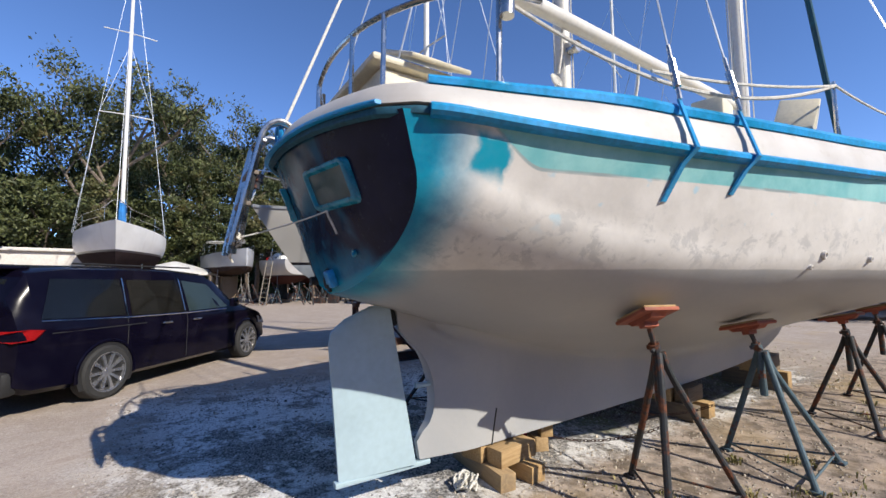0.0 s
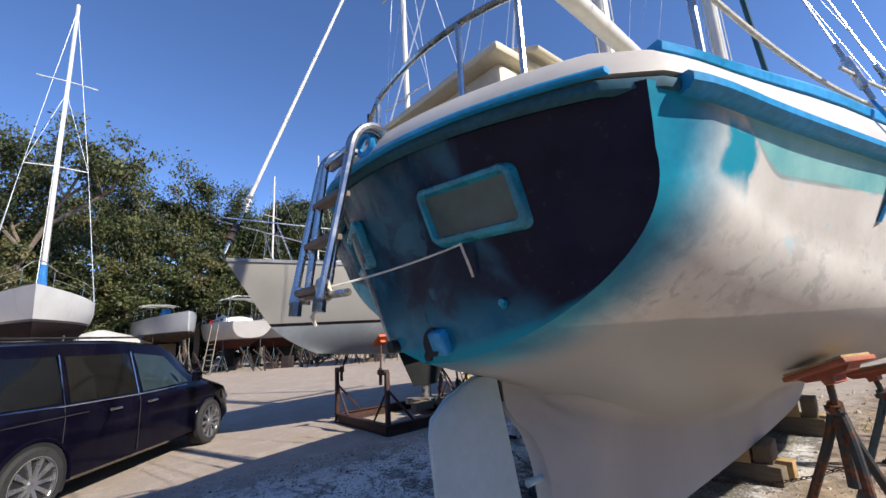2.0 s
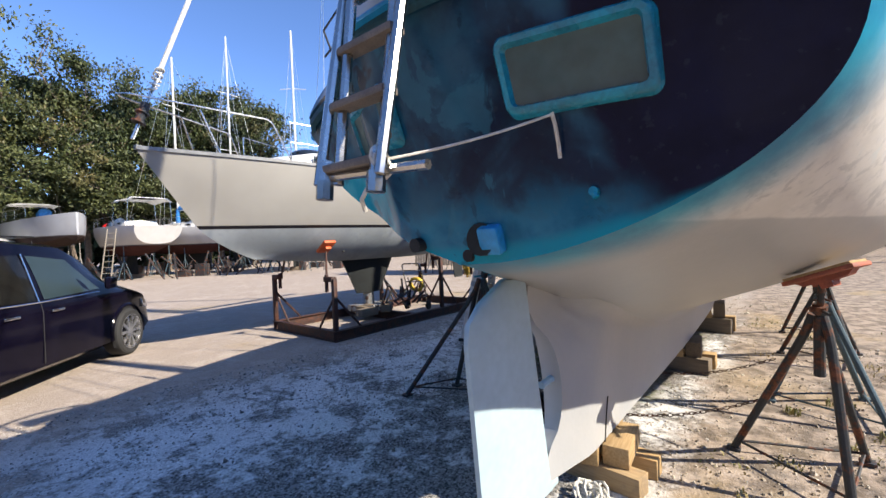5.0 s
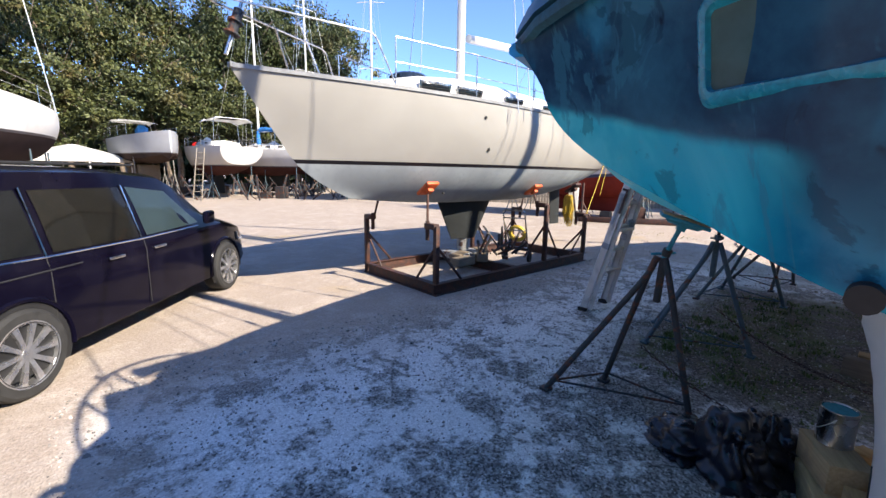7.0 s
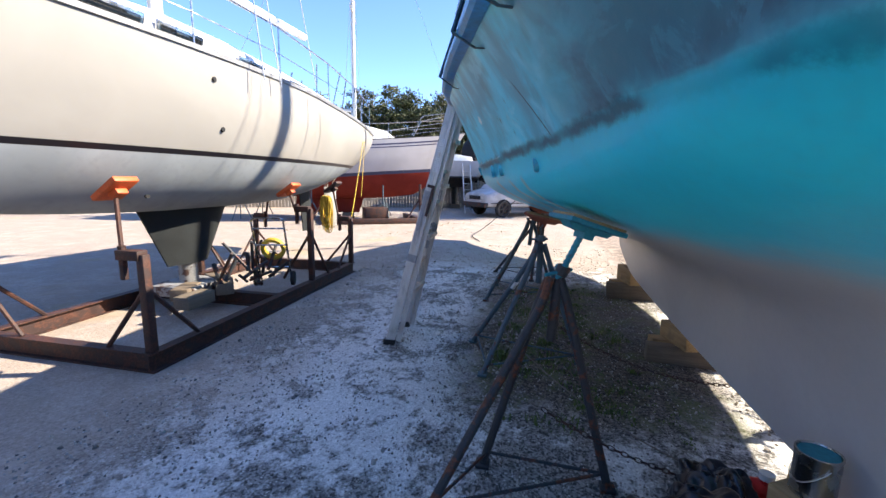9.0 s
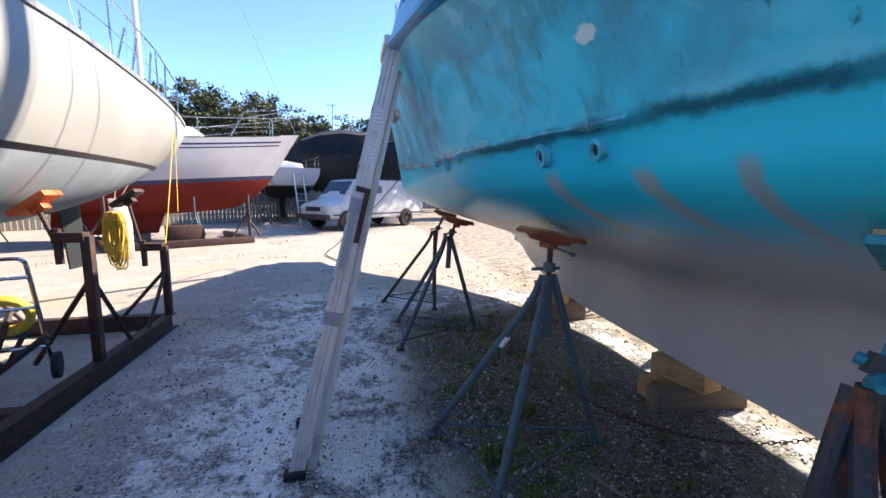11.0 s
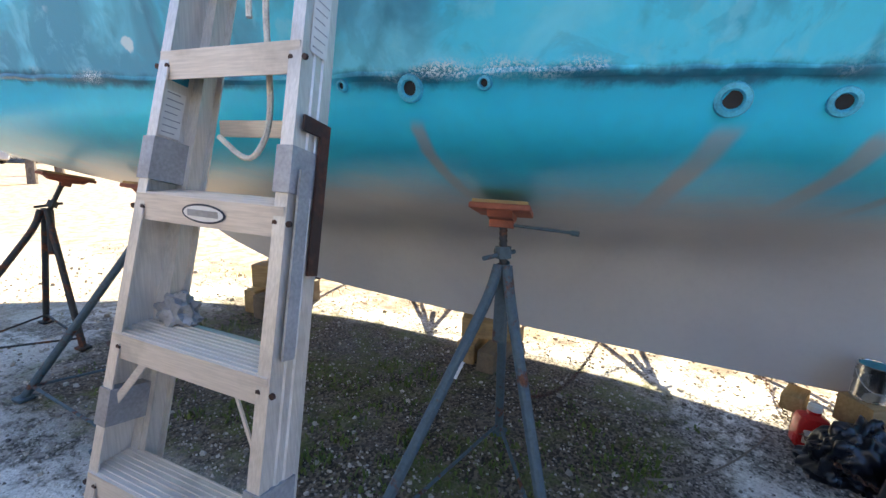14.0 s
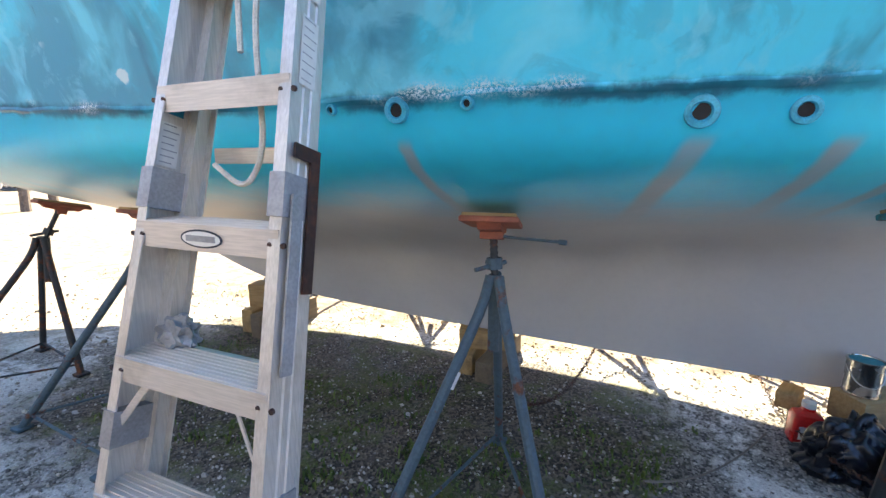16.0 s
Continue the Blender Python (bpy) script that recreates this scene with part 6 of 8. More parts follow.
def guard_rail(parent, line, height, r=0.012, mat=None, posts=True):
    """Posts with a top and a middle rail along a line of places."""
    bm = bmesh.new()
    tube(bm, [Vector(p) + Vector((0, 0, height)) for p in line], r, 6)
    rail_ob = part("rail", bm, mat or M_STEEL, parent)
    bm = bmesh.new()
    tube(bm, [Vector(p) + Vector((0, 0, height * 0.5)) for p in line], r * 0.6, 5)
    part("lower_rail", bm, mat or M_STEEL, rail_ob)
    for p in line if posts else ():
        bm = bmesh.new()
        tube(bm, [p, Vector(p) + Vector((0, 0, height))], r, 6)
        part("post", bm, mat or M_STEEL, rail_ob)


# cream sloop in a rusty cradle, bow towards the ketch's stern
SLOOP = BOAT @ pose(7.86, 6.14, 0, 0, 0, 180 + 5.0)
sloop = empty("sailboat", SLOOP, "cream sloop with a black boot stripe in a rusty cradle", "sailboat")
skin_bm, half, sheer, skin_0 = yacht_skin(9.1, 1.3, 2.87, 2.78, 2.62, 1.22, 1.15, 0.95, 0.42, 0.14, 0.75)
bmesh.ops.translate(skin_bm, verts=skin_bm.verts, vec=(-0.45, 0, 0))
skin = lambda s, t, side: skin_0(s, t, side) + Vector((-0.45, 0, 0))
part("hull", skin_bm, M_CREAM, sloop, "cream topsides over grey antifouling", angle=50)
bm = bmesh.new()
for side in (1, -1):
    pts = [skin(i / 30, 1.0, side) for i in range(31)]
    outs = [Vector((0, side, 0))] * 31
    rings = [[p + o * a + Vector((0, 0, b)) for a, b in ((-0.04, -0.01), (0.02, -0.015), (0.022, 0.03), (-0.04, 0.045))] for p, o in zip(pts, outs)]
    ring_loft(bm, rings, True, True, True)
part("toe_rail", bm, M_DULL_ALLOY, sloop, "grey aluminium toe rail")
bm = bmesh.new()
rings = []
for x, w, h in ((1.6, 0.86, 0.02), (1.7, 0.88, 0.36), (3.2, 0.93, 0.42), (4.6, 0.92, 0.43), (5.6, 0.86, 0.41), (6.3, 0.74, 0.34), (6.9, 0.52, 0.2), (7.25, 0.34, 0.0)):
    z = 2.74
    rings.append([(x, -w, z), (x, -w * 0.9, z + h * 0.75), (x, -w * 0.7, z + h), (x, 0, z + h + 0.04), (x, w * 0.7, z + h), (x, w * 0.9, z + h * 0.75), (x, w, z)])
ring_loft(bm, rings, False, True, True)
house = part("coachroof", bm, M_WHITE, sloop, "white coachroof with long ports", angle=30)
for x, y, yaw in ((3.2, 0.872, 0), (4.4, 0.868, 0), (5.5, 0.815, -5), (6.15, 0.728, -11)):
    for side in (-1, 1):
        m = pose(x, side * y, 2.93, -side * 16, 0, side * yaw)
        bm = bmesh.new()
        box(bm, -0.27, 0.27, -0.012, 0.02, -0.07, 0.07, m, bevel=0.012)
        port = part("port_light", bm, M_STEEL, house, "steel-framed port light")
        bm = bmesh.new()
        box(bm, -0.235, 0.235, -0.025, 0.026, -0.042, 0.042, m, bevel=0.01)
        part("pane", bm, M_GLASS, port)
bm = bmesh.new()
ring_loft(bm, [[(6.0 + 0.3 * r * math.cos(t), 0.3 * r * math.sin(t), 3.13 + h) for t in [2 * math.pi * k / 16 for k in range(16)]] for r, h in ((1, -0.05), (1, 0.05), (0.8, 0.09))], True, True, True)
part("hatch", bm, M_GLASS, house)
bm = bmesh.new()
box(bm, 0.5, 1.9, -0.75, 0.75, 2.6, 2.92, bevel=0.05)
part("cockpit_coaming", bm, M_WHITE, sloop)
mast(sloop, 4.8, 2.9, 13.5, 0.075, 1.32, 2.66, ends=((8.66, 2.98), (0.1, 2.65)))
bm = bmesh.new()
tube(bm, [(4.6, 0, 4.05), (1.0, 0, 4.35)], 0.07, 10)
part("boom", bm, M_WHITE, sloop, "bare white boom")
bm = bmesh.new()
tube(bm, [(8.32, 0.0, 3.95), (4.9, 0, 13.2)], 0.03, 8)
furler = part("furler", bm, M_ROPE, sloop, "white furling headstay")
bm = bmesh.new()
tube(bm, [(8.68, 0.0, 2.98), (8.33, 0, 3.93)], 0.017, 8)
part("foil", bm, M_STEEL, furler, "bare alloy foil below the rolled sail")
bm = bmesh.new()
a, b = Vector((8.6, 0, 3.2)), Vector((8.5, 0, 3.47))
tube(bm, [a, a.lerp(b, 0.12), a.lerp(b, 0.14), a.lerp(b, 0.5), a.lerp(b, 0.52), b], 0.055, 10)
tube(bm, [a.lerp(b, 0.48), a.lerp(b, 0.56)], 0.085, 10)
tube(bm, [a, a.lerp(b, 0.07)], 0.085, 10)
part("furling_drum", bm, M_STAND_DARK, furler, "dark furling drum")
bm = bmesh.new()
rnd = random.Random(8)
for k in range(5):
    c, d = Vector((8.32, 0, 3.95)), Vector((8.44, 0, 3.62))
    p = c.lerp(d, 0.2 * k)
    ring = [p + Vector((0.05 * math.cos(t), 0.05 * math.sin(t), 0.025 * math.sin(t + k))) for t in [2 * math.pi * j / 9 for j in range(10)]]
    tube(bm, ring, 0.012, 5)
part("lashing", bm, M_ROPE, furler, "rope lashed round the foot of the sail")
for side in (-1, 1):
    line = [skin(s, 1.0, side) * 1.0 + Vector((0, -side * 0.06, 0.03)) for s in (0.03, 0.2, 0.36, 0.52, 0.66, 0.8)]
    guard_rail(sloop, line, 0.6, 0.0095)
bm = bmesh.new()
for side in (-1, 1):
    tube(bm, arc_path([skin(0.8, 1.0, side) + Vector((0, -side * 0.05, 0.03)), skin(0.83, 1.0, side) + Vector((0, -side * 0.05, 0.62)), Vector((8.75, side * 0.1, 3.52)), Vector((8.8, 0, 3.52))], 0.1), 0.0125, 6)
    tube(bm, [skin(0.9, 1.0, side) + Vector((0, -side * 0.05, 0.0)), skin(0.92, 1.0, side) + Vector((0.05, -side * 0.05, 0.62))], 0.0125, 6)
part("bow_rail", bm, M_STEEL, sloop)
bm = bmesh.new()
rings = []
for k in range(7):
    t = k / 6
    a, b, w = lerp(3.75, 4.3, t), lerp(5.4, 4.95, t), lerp(0.26, 0.13, t)
    ring = [Vector((lerp(a, b, j / 8), w * math.sin(math.pi * (j / 8) ** 0.7) + 0.01, lerp(1.4, 0.55, t))) for j in range(9)]
    rings.append(ring + [Vector((p.x, -p.y, p.z)) for p in ring[::-1]])
ring_loft(bm, rings, True, True, True)
part("keel", bm, M_DARKKEEL, sloop, "dark stub keel")
bm = bmesh.new()
fin(bm, 1.0, 1.5, 0.55, 1.6, 0.15, 0.05)
part("rudder", bm, M_DARKKEEL, sloop)
bm = bmesh.new()
tube(bm, [(4.62, 0, 0.17), (4.62, 0, 0.56)], 0.11, 12)
box(bm, 4.3, 4.95, -0.3, 0.3, 0.172, 0.3, bevel=0.015)
part("keel_post", bm, M_SCRAP, sloop, "stained concrete pier under the keel")
for s, t in ((0.65, 0.9), (0.64, 0.7), (0.73, 0.3)):
    q = skin(s, t, 1)
    bm = bmesh.new()
    tube(bm, [q + Vector((0, -0.01, 0)), q + Vector((0, 0.012, 0))], 0.026, 10)
    part("skin_fitting", bm, M_BLACK, sloop)
bm = bmesh.new()
for k in range(9):
    a = Vector((0.25 + 0.12 * k, 0.9 - 0.2 * k, 2.75))
    tube(bm, [a, a + Vector((-0.1 + 0.05 * (k % 3), 0.08 * (k % 4), 0.7 + 0.12 * (k % 5)))], 0.014, 5)
part("stern_frame", bm, M_STEEL, sloop, "bent stern arch tubes")

# cradle
cradle = empty("boat_cradle", BOAT, "rusty welded steel cradle on gravel", "cradle")
u0, u1, v0, v1 = 1.52, 5.6, 4.55, 6.4


def ibeam(bm, a, b, w=0.1, h=0.17):
    a, b = Vector(a), Vector(b)
    d = (b - a).normalized()
    s = d.cross(Vector((0, 0, 1)))
    prof = [(-w / 2, 0), (w / 2, 0), (w / 2, 0.014), (0.008, 0.014), (0.008, h - 0.014), (w / 2, h - 0.014), (w / 2, h), (-w / 2, h), (-w / 2, h - 0.014), (-0.008, h - 0.014), (-0.008, 0.014), (-w / 2, 0.014)]
    ring_loft(bm, [[p + s * x + Vector((0, 0, z)) for x, z in prof] for p in (a, b)], True, True, True)


for a, b in (((u0, v0, 0), (u1, v0, 0)), ((u0, v1, 0), (u1, v1, 0)), ((u0 + 0.05, v0 + 0.055, 0.001), (u0 + 0.05, v1 - 0.055, 0.001)), ((u1 - 0.05, v0 + 0.055, 0.001), (u1 - 0.05, v1 - 0.055, 0.001)), ((3.4, v0 + 0.055, 0.001), (3.4, v1 - 0.055, 0.001))):
    bm = bmesh.new()
    ibeam(bm, a, b)
    part("beam", bm, M_RUST, cradle)
for u, v, h, pu, pz in ((u0 + 0.05, v0, 1.0, 0.1, 1.52), (u0 + 0.05, v1, 1.0, 0.1, 1.52), (4.2, v0, 1.2, 0.0, 1.46), (4.2, v1, 1.2, 0.0, 1.46), (u1 - 0.05, v0, 0.95, 0, 1.48), (u1 - 0.05, v1, 0.95, 0, 1.48)):
    inn = 1 if v < 5.4 else -1
    bm = bmesh.new()
    box(bm, u - 0.035, u + 0.035, v - 0.035, v + 0.035, 0.17, h, bevel=0.006)
    post_ob = part("upright", bm, M_RUST, cradle)
    for du, dv in ((0.5, 0), (0, inn * 0.45)) if u < 5 else ((-0.5, 0), (0, inn * 0.45)):
        bm = bmesh.new()
        tube(bm, [(u, v, h * 0.72), (u + du, v + dv, 0.17)], 0.02, 6)
        part("brace", bm, M_RUST, post_ob)
    if pz:
        bm = bmesh.new()
        box(bm, u - 0.05, u + 0.05, min(v, v + inn * 0.22), max(v, v + inn * 0.22), h - 0.05, h + 0.03, bevel=0.006)
        tube(bm, [(u, v + inn * 0.2, h - 0.22), (u, v + inn * 0.2, h + 0.06)], 0.03, 8)
        part("bracket", bm, M_RUST, post_ob)
        top_p = Vector((u + pu, v + inn * 0.32, pz))
        bm = bmesh.new()
        tube(bm, [(u, v + inn * 0.2, h - 0.1), top_p], 0.018, 8)
        part("screw", bm, M_RUST, post_ob)
        m = Matrix.Translation(top_p) @ Vector((0, inn * 0.55, 0.8)).to_track_quat("Z", "X").to_matrix().to_4x4()
        bm = bmesh.new()
        box(bm, -0.15, 0.15, -0.11, 0.11, -0.03, 0.02, m, bevel=0.012)
        box(bm, -0.05, 0.05, -0.05, 0.05, -0.08, -0.02, m, bevel=0.006)
        part("pad", bm, M_ORANGE if u < 5 else M_RUST, post_ob, "bright orange pad" if u < 5 else "")
for k, (du, dv) in enumerate(((-0.35, -0.3), (-0.1, 0.05), (0.25, -0.2), (0.5, 0.1))):
    bm = bmesh.new()
    box(bm, -0.2, 0.2, -0.1, 0.1, 0, 0.14, bevel=0.01)
    tagged(part("timber_block", bm, M_TIMBER_DARK, None, "weathered timber block under the sloop's keel", BOAT @ pose(3.1 + du, 5.5 + dv, 0.172 if k < 9 else 0, 0, 0, 20 * k)), category="timber", group="blocks in the cradle")
# hand truck with a hose reel, leaning in the cradle
truck = empty("hose_reel_cart", BOAT @ pose(3.95, 4.95, 0.18, 0, -22, 20), "hand cart with a yellow hose reel leaning in the cradle", "cart")
bm = bmesh.new()
tube(bm, arc_path([(0, -0.2, 0), (0, -0.2, 1.0), (0, 0.2, 1.0), (0, 0.2, 0)], 0.06), 0.014, 6)
for z in (0.25, 0.6, 0.85):
    tube(bm, [(0, -0.2, z), (0, 0.2, z)], 0.012, 6)
part("frame", bm, M_STEEL, truck)
bm = bmesh.new()
for k in range(9):
    tube(bm, [(0.05 + 0.02 * (k % 4), (0.15 - 0.012 * (k // 3)) * math.cos(t), 0.5 + (0.15 - 0.012 * (k // 3)) * math.sin(t)) for t in [2 * math.pi * j / 14 for j in range(15)]], 0.014, 6)
part("hose", bm, M_YELLOW, truck, "coiled yellow hose")
for y in (-0.24, 0.24):
    bm = bmesh.new()
    tube(bm, [(-0.06, y - 0.02, 0.1), (-0.06, y + 0.02, 0.1)], 0.1, 14)
    part("wheel", bm, M_BLACK, truck)
bm = bmesh.new()
random.seed(3)
for k in range(22):
    p = Vector((random.uniform(-0.4, 0.5), random.uniform(-0.25, 0.25), random.uniform(0.02, 0.35)))
    tube(bm, [p, p + Vector((random.uniform(-0.3, 0.3), random.uniform(-0.3, 0.3), random.uniform(-0.02, 0.4)))], random.uniform(0.012, 0.03), 6)
tagged(part("pipe_pile", bm, M_STAND_DARK, None, "pile of pipes and scrap fittings in the cradle", BOAT @ pose(3.55, 5.1, 0.17)), category="scrap", kind="stuff")
# hoses hung at the cradle's far end
bm = bmesh.new()
for k in range(16):
    a = Vector((6.05 + 0.012 * (k % 5), 5.22 + 0.03 * (k % 4), 1.3))
    w, h = 0.05 + 0.006 * (k % 6), 0.5 + 0.05 * (k % 5)
    tube(bm, [a + Vector((0.02 * math.sin(3 * t + k), w * math.sin(t), -h * (1 - math.cos(t)) / 2)) for t in [2 * math.pi * j / 14 for j in range(15)]], 0.009, 5)
tagged(part("hanging_hose", bm, M_YELLOW, None, "coil of yellow hose hanging from the sloop's stern", BOAT), category="hose", kind="stuff")
bm = bmesh.new()
box(bm, -0.012, 0.012, -0.11, 0.11, -0.38, 0.38, bevel=0.006)
tagged(part("board", bm, M_WHITE, None, "pale board hung under the sloop's stern", BOAT @ pose(6.3, 5.3, 1.08, 0, 8, 25)), category="board")
bm = bmesh.new()
tube(bm, [(6.08, 5.27, 1.28), (6.1, 5.2, 1.75)], 0.006, 5)
tube(bm, [(6.3, 5.3, 1.44), (6.35, 5.1, 1.8)], 0.006, 5)
tagged(part("cord", bm, M_ROPE, None, "cords hanging from the sloop's rail", BOAT), category="cord")
bm = bmesh.new()
tube(bm, sagging((7.3, 4.98, 2.68), (5.6, 4.55, 0.97), 0.06), 0.006, 5)
tube(bm, sagging((7.35, 5.0, 2.68), (6.2, 4.62, 1.3), 0.1), 0.004, 5)
tagged(part("mooring_line", bm, M_YELLOW, None, "yellow line from the sloop's quarter to its cradle", BOAT), category="rope")


def boat_stand(parent, x, y, z, mat):
    """A plain tripod prop."""
    bm = bmesh.new()
    tube(bm, [(x, y, z), (x, y, z * 0.55)], 0.025, 6)
    for k in range(3):
        t = 2.1 * k + x
        tube(bm, [(x, y, z * 0.6), (x + 0.4 * math.cos(t), y + 0.4 * math.sin(t), 0.01)], 0.02, 6)
    part("prop", bm, mat, parent)


def far_yacht(m, L, B, bow, stern, zc, paint, label, mast_z=12, cover=None, ketch_rig=False, ladder_side=False, keel_half=0.5, boot=None, keel_paint=None, roof=1.0):
    ob = empty("sailboat", m, label, "sailboat", "boats stored in the yard")
    bm, half, sheer, skin = yacht_skin(L, B, bow, lerp(bow, stern, 0.7), stern, zc, 0.62 * (bow - zc), 0.6, 0.4, 0.2)
    part("hull", bm, paint, ob, angle=50)
    z = lerp(bow, stern, 0.7)
    bm = bmesh.new()
    rings = []
    for x, w, h in ((0.25, 0.55, 0.0), (0.27, 0.56, 0.32), (0.45, 0.6, 0.4), (0.6, 0.5, 0.38), (0.7, 0.34, 0.25), (0.76, 0.22, 0.0)):
        rings.append([(x * L, -w * B, z - 0.02), (x * L, -w * B * 0.92, z + h * 0.8 * roof), (x * L, 0, z + h * roof + 0.05), (x * L, w * B * 0.92, z + h * 0.8 * roof), (x * L, w * B, z - 0.02)])
    ring_loft(bm, rings, False, True, True)
    house = part("coachroof", bm, M_WHITE, ob, angle=30)
    for side in (-1, 1):
        for k in range(3):
            bm = bmesh.new()
            x = (0.33 + 0.1 * k) * L
            box(bm, x - 0.2, x + 0.2, -0.01, 0.01, -0.05, 0.05, pose(0, side * 0.575 * B, z + 0.19, -side * 8, 0, 0), bevel=0.008)
            part("port_light", bm, M_GLASS, house)
        guard_rail(ob, [skin(s, 1.0, side) + Vector((0, -side * 0.05, 0)) for s in (0.02, 0.25, 0.5, 0.72, 0.92)], 0.55, 0.013)
    bm = bmesh.new()
    tube(bm, arc_path([skin(0.92, 1.0, 1) + Vector((0, 0, 0.55)), Vector((L + 0.15, 0.1, bow + 0.65)), Vector((L + 0.15, -0.1, bow + 0.65)), skin(0.92, 1.0, -1) + Vector((0, 0, 0.55))], 0.1), 0.014, 6)
    part("bow_rail", bm, M_STEEL, ob)
    if mast_z:
        mast(ob, 0.58 * L, z + 0.3, mast_z, 0.08, B * 0.92, z, ends=((L - 0.1, bow), (0.05, stern)))
        bm = bmesh.new()
        tube(bm, [(0.57 * L, 0, z + 1.3), (0.15 * L, 0, z + 1.4)], 0.06, 8)
        part("boom", bm, M_MAST, ob)
        if cover:
            bm = bmesh.new()
            rings = []
            for k in range(9):
                x = lerp(0.57, 0.18, k / 8) * L
                r = 0.17 - 0.01 * k
                rings.append([(x, r * 0.7 * math.cos(t), z + 1.42 + r * math.sin(t) + 0.02 * math.sin(k * 2)) for t in [2 * math.pi * j / 10 for j in range(10)]])
            ring_loft(bm, rings, True, True, True)
            part("sail_cover", bm, cover, ob)
            bm = bmesh.new()
            tube(bm, [(0.58 * L, 0.02, z + 0.35), (0.58 * L + 0.05, 0, z + 0.9), (0.58 * L, 0, z + 1.35)], 0.16, 8, True, 0.11)
            part("mast_boot", bm, cover, ob)
    bm = bmesh.new()
    fin(bm, 0.36 * L, 0.62 * L, 0.25, zc + 0.3, 0.3, 0.16)
    part("keel", bm, keel_paint or M_DARKKEEL, ob)
    for s in (0.18, 0.45, 0.75):
        for side in (-1, 1):
            p = skin(s, 0.42, side)
            boat_stand(ob, p.x, p.y + side * 0.05, p.z, M_STAND)
    for x in (0.4, 0.55):
        bm = bmesh.new()
        box(bm, x * L - 0.2, x * L + 0.2, -0.3, 0.3, 0, 0.25, bevel=0.01)
        part("keel_block", bm, M_TIMBER_DARK, ob)
    return ob


def far(az, dist, eye=(0.3, 2.0)):
    return eye[0] + dist * math.cos(radians(az)), eye[1] + dist * math.sin(radians(az))


def wood_ladder(x, y, yaw, h, mat, label):
    ob = empty("ladder", pose(x, y, 0, 0, 0, yaw), label, "ladder", "ladders against stored boats")
    for s in (-0.22, 0.22):
        bm = bmesh.new()
        tube(bm, [(s, 0, 0), (s * 0.9, -h * 0.35, h)], 0.03, 6)
        part("stile", bm, mat, ob)
    for k in range(int(h / 0.3)):
        z = 0.25 + 0.3 * k
        bm = bmesh.new()
        box(bm, -0.21, 0.21, -z * 0.35 - 0.03, -z * 0.35 + 0.03, z - 0.012, z + 0.012)
        part("rung", bm, mat, ob)


x, y = far(148.8, 18.2, (1.95, 0.71))
far_yacht(pose(x, y, 0, 0, 0, -34) @ pose(-9.2, 0, 0), 9.2, 1.68, 3.72, 3.45, 1.85, M_BGHULL, "white sloop with a black bottom and a blue sail cover", 16, M_BLUECLOTH)
x, y = far(134.3, 27, (-0.7, 2.4))
grey_boat = empty("motor_launch", pose(x, y, 0, 0, 0, -27) @ pose(-7.0, 0, 0), "grey-white launch propped high on stands", "boat", "boats stored in the yard")
bm = bmesh.new()
rings = []
for a, w, low, top in ((0.0, 1.2, 2.3, 3.5), (1.5, 1.28, 2.25, 3.5), (3.6, 1.26, 2.25, 3.55), (5.4, 0.95, 2.3, 3.62), (6.6, 0.4, 2.5, 3.72), (7.0, 0.05, 2.7, 3.76)):
    rings.append([(a, 0, low - 0.25), (a, -w * 0.86, low), (a, -w * 0.97, lerp(low, top, 0.45)), (a, -w, top), (a, w, top), (a, w * 0.97, lerp(low, top, 0.45)), (a, w * 0.86, low)])
ring_loft(bm, rings, True, True, True)
part("hull", bm, M_GREYHULL, grey_boat, angle=30)
for side in (-1, 1):
    guard_rail(grey_boat, [Vector((a, side * 1.25, 3.62)) for a in (0.1, 1.4, 2.8, 4.4)], 0.5, 0.02)
bm = bmesh.new()
for a in (0.5,):
    tube(bm, arc_path([(a, -1.2, 3.6), (a + 0.1, -1.1, 4.5), (a + 0.1, 1.1, 4.5), (a, 1.2, 3.6)], 0.3), 0.025, 6)
part("canopy_frame", bm, M_STEEL, grey_boat, "bare tubular canopy frame")
bm = bmesh.new()
ring_loft(bm, [[(a, -1.1, z - 0.05), (a, -0.6, z + 0.04), (a, 0.6, z + 0.04), (a, 1.1, z - 0.05)] for a, z in ((0.5, 4.5), (1.3, 4.6), (2.2, 4.45))], False)
bmesh.ops.solidify(bm, geom=bm.faces[:], thickness=0.02)
part("canopy_cloth", bm, M_WHITECLOTH, grey_boat)
for a in (0.6, 2.6, 4.2):
    for side in (-1, 1):
        boat_stand(grey_boat, a, side * 1.0, 2.4, M_SCRAP)
for a in (1.0, 3.2):
    bm = bmesh.new()
    box(bm, a - 0.3, a + 0.3, -0.5, 0.5, 0, 1.95, bevel=0.02)
    part("keel_block", bm, M_TIMBER_DARK, grey_boat)
bm = bmesh.new()
bmesh.ops.create_icosphere(bm, subdivisions=3, radius=1)
for v in bm.verts:
    v.co = Vector((v.co.x * 0.42, v.co.y * 0.34, max(-0.7, v.co.z) * 0.42)) * (1 + 0.2 * noise.noise(v.co * 2))
bmesh.ops.translate(bm, verts=bm.verts, vec=(1.0, 0.5, 4.0))
part("sail_bundle", bm, M_BLUECLOTH, grey_boat, "bright blue bundled cover")
x, y = far(130.8, 32)
row_a = far_yacht(pose(x, y, 0, 0, 0, 148) @ pose(-4.5, 0, 0), 9.5, 1.6, 3.3, 3.05, 1.35, M_ROWHULL, "white motor cruiser stored on stands", 0, M_WHITECLOTH)
x, y = far(124.3, 33)
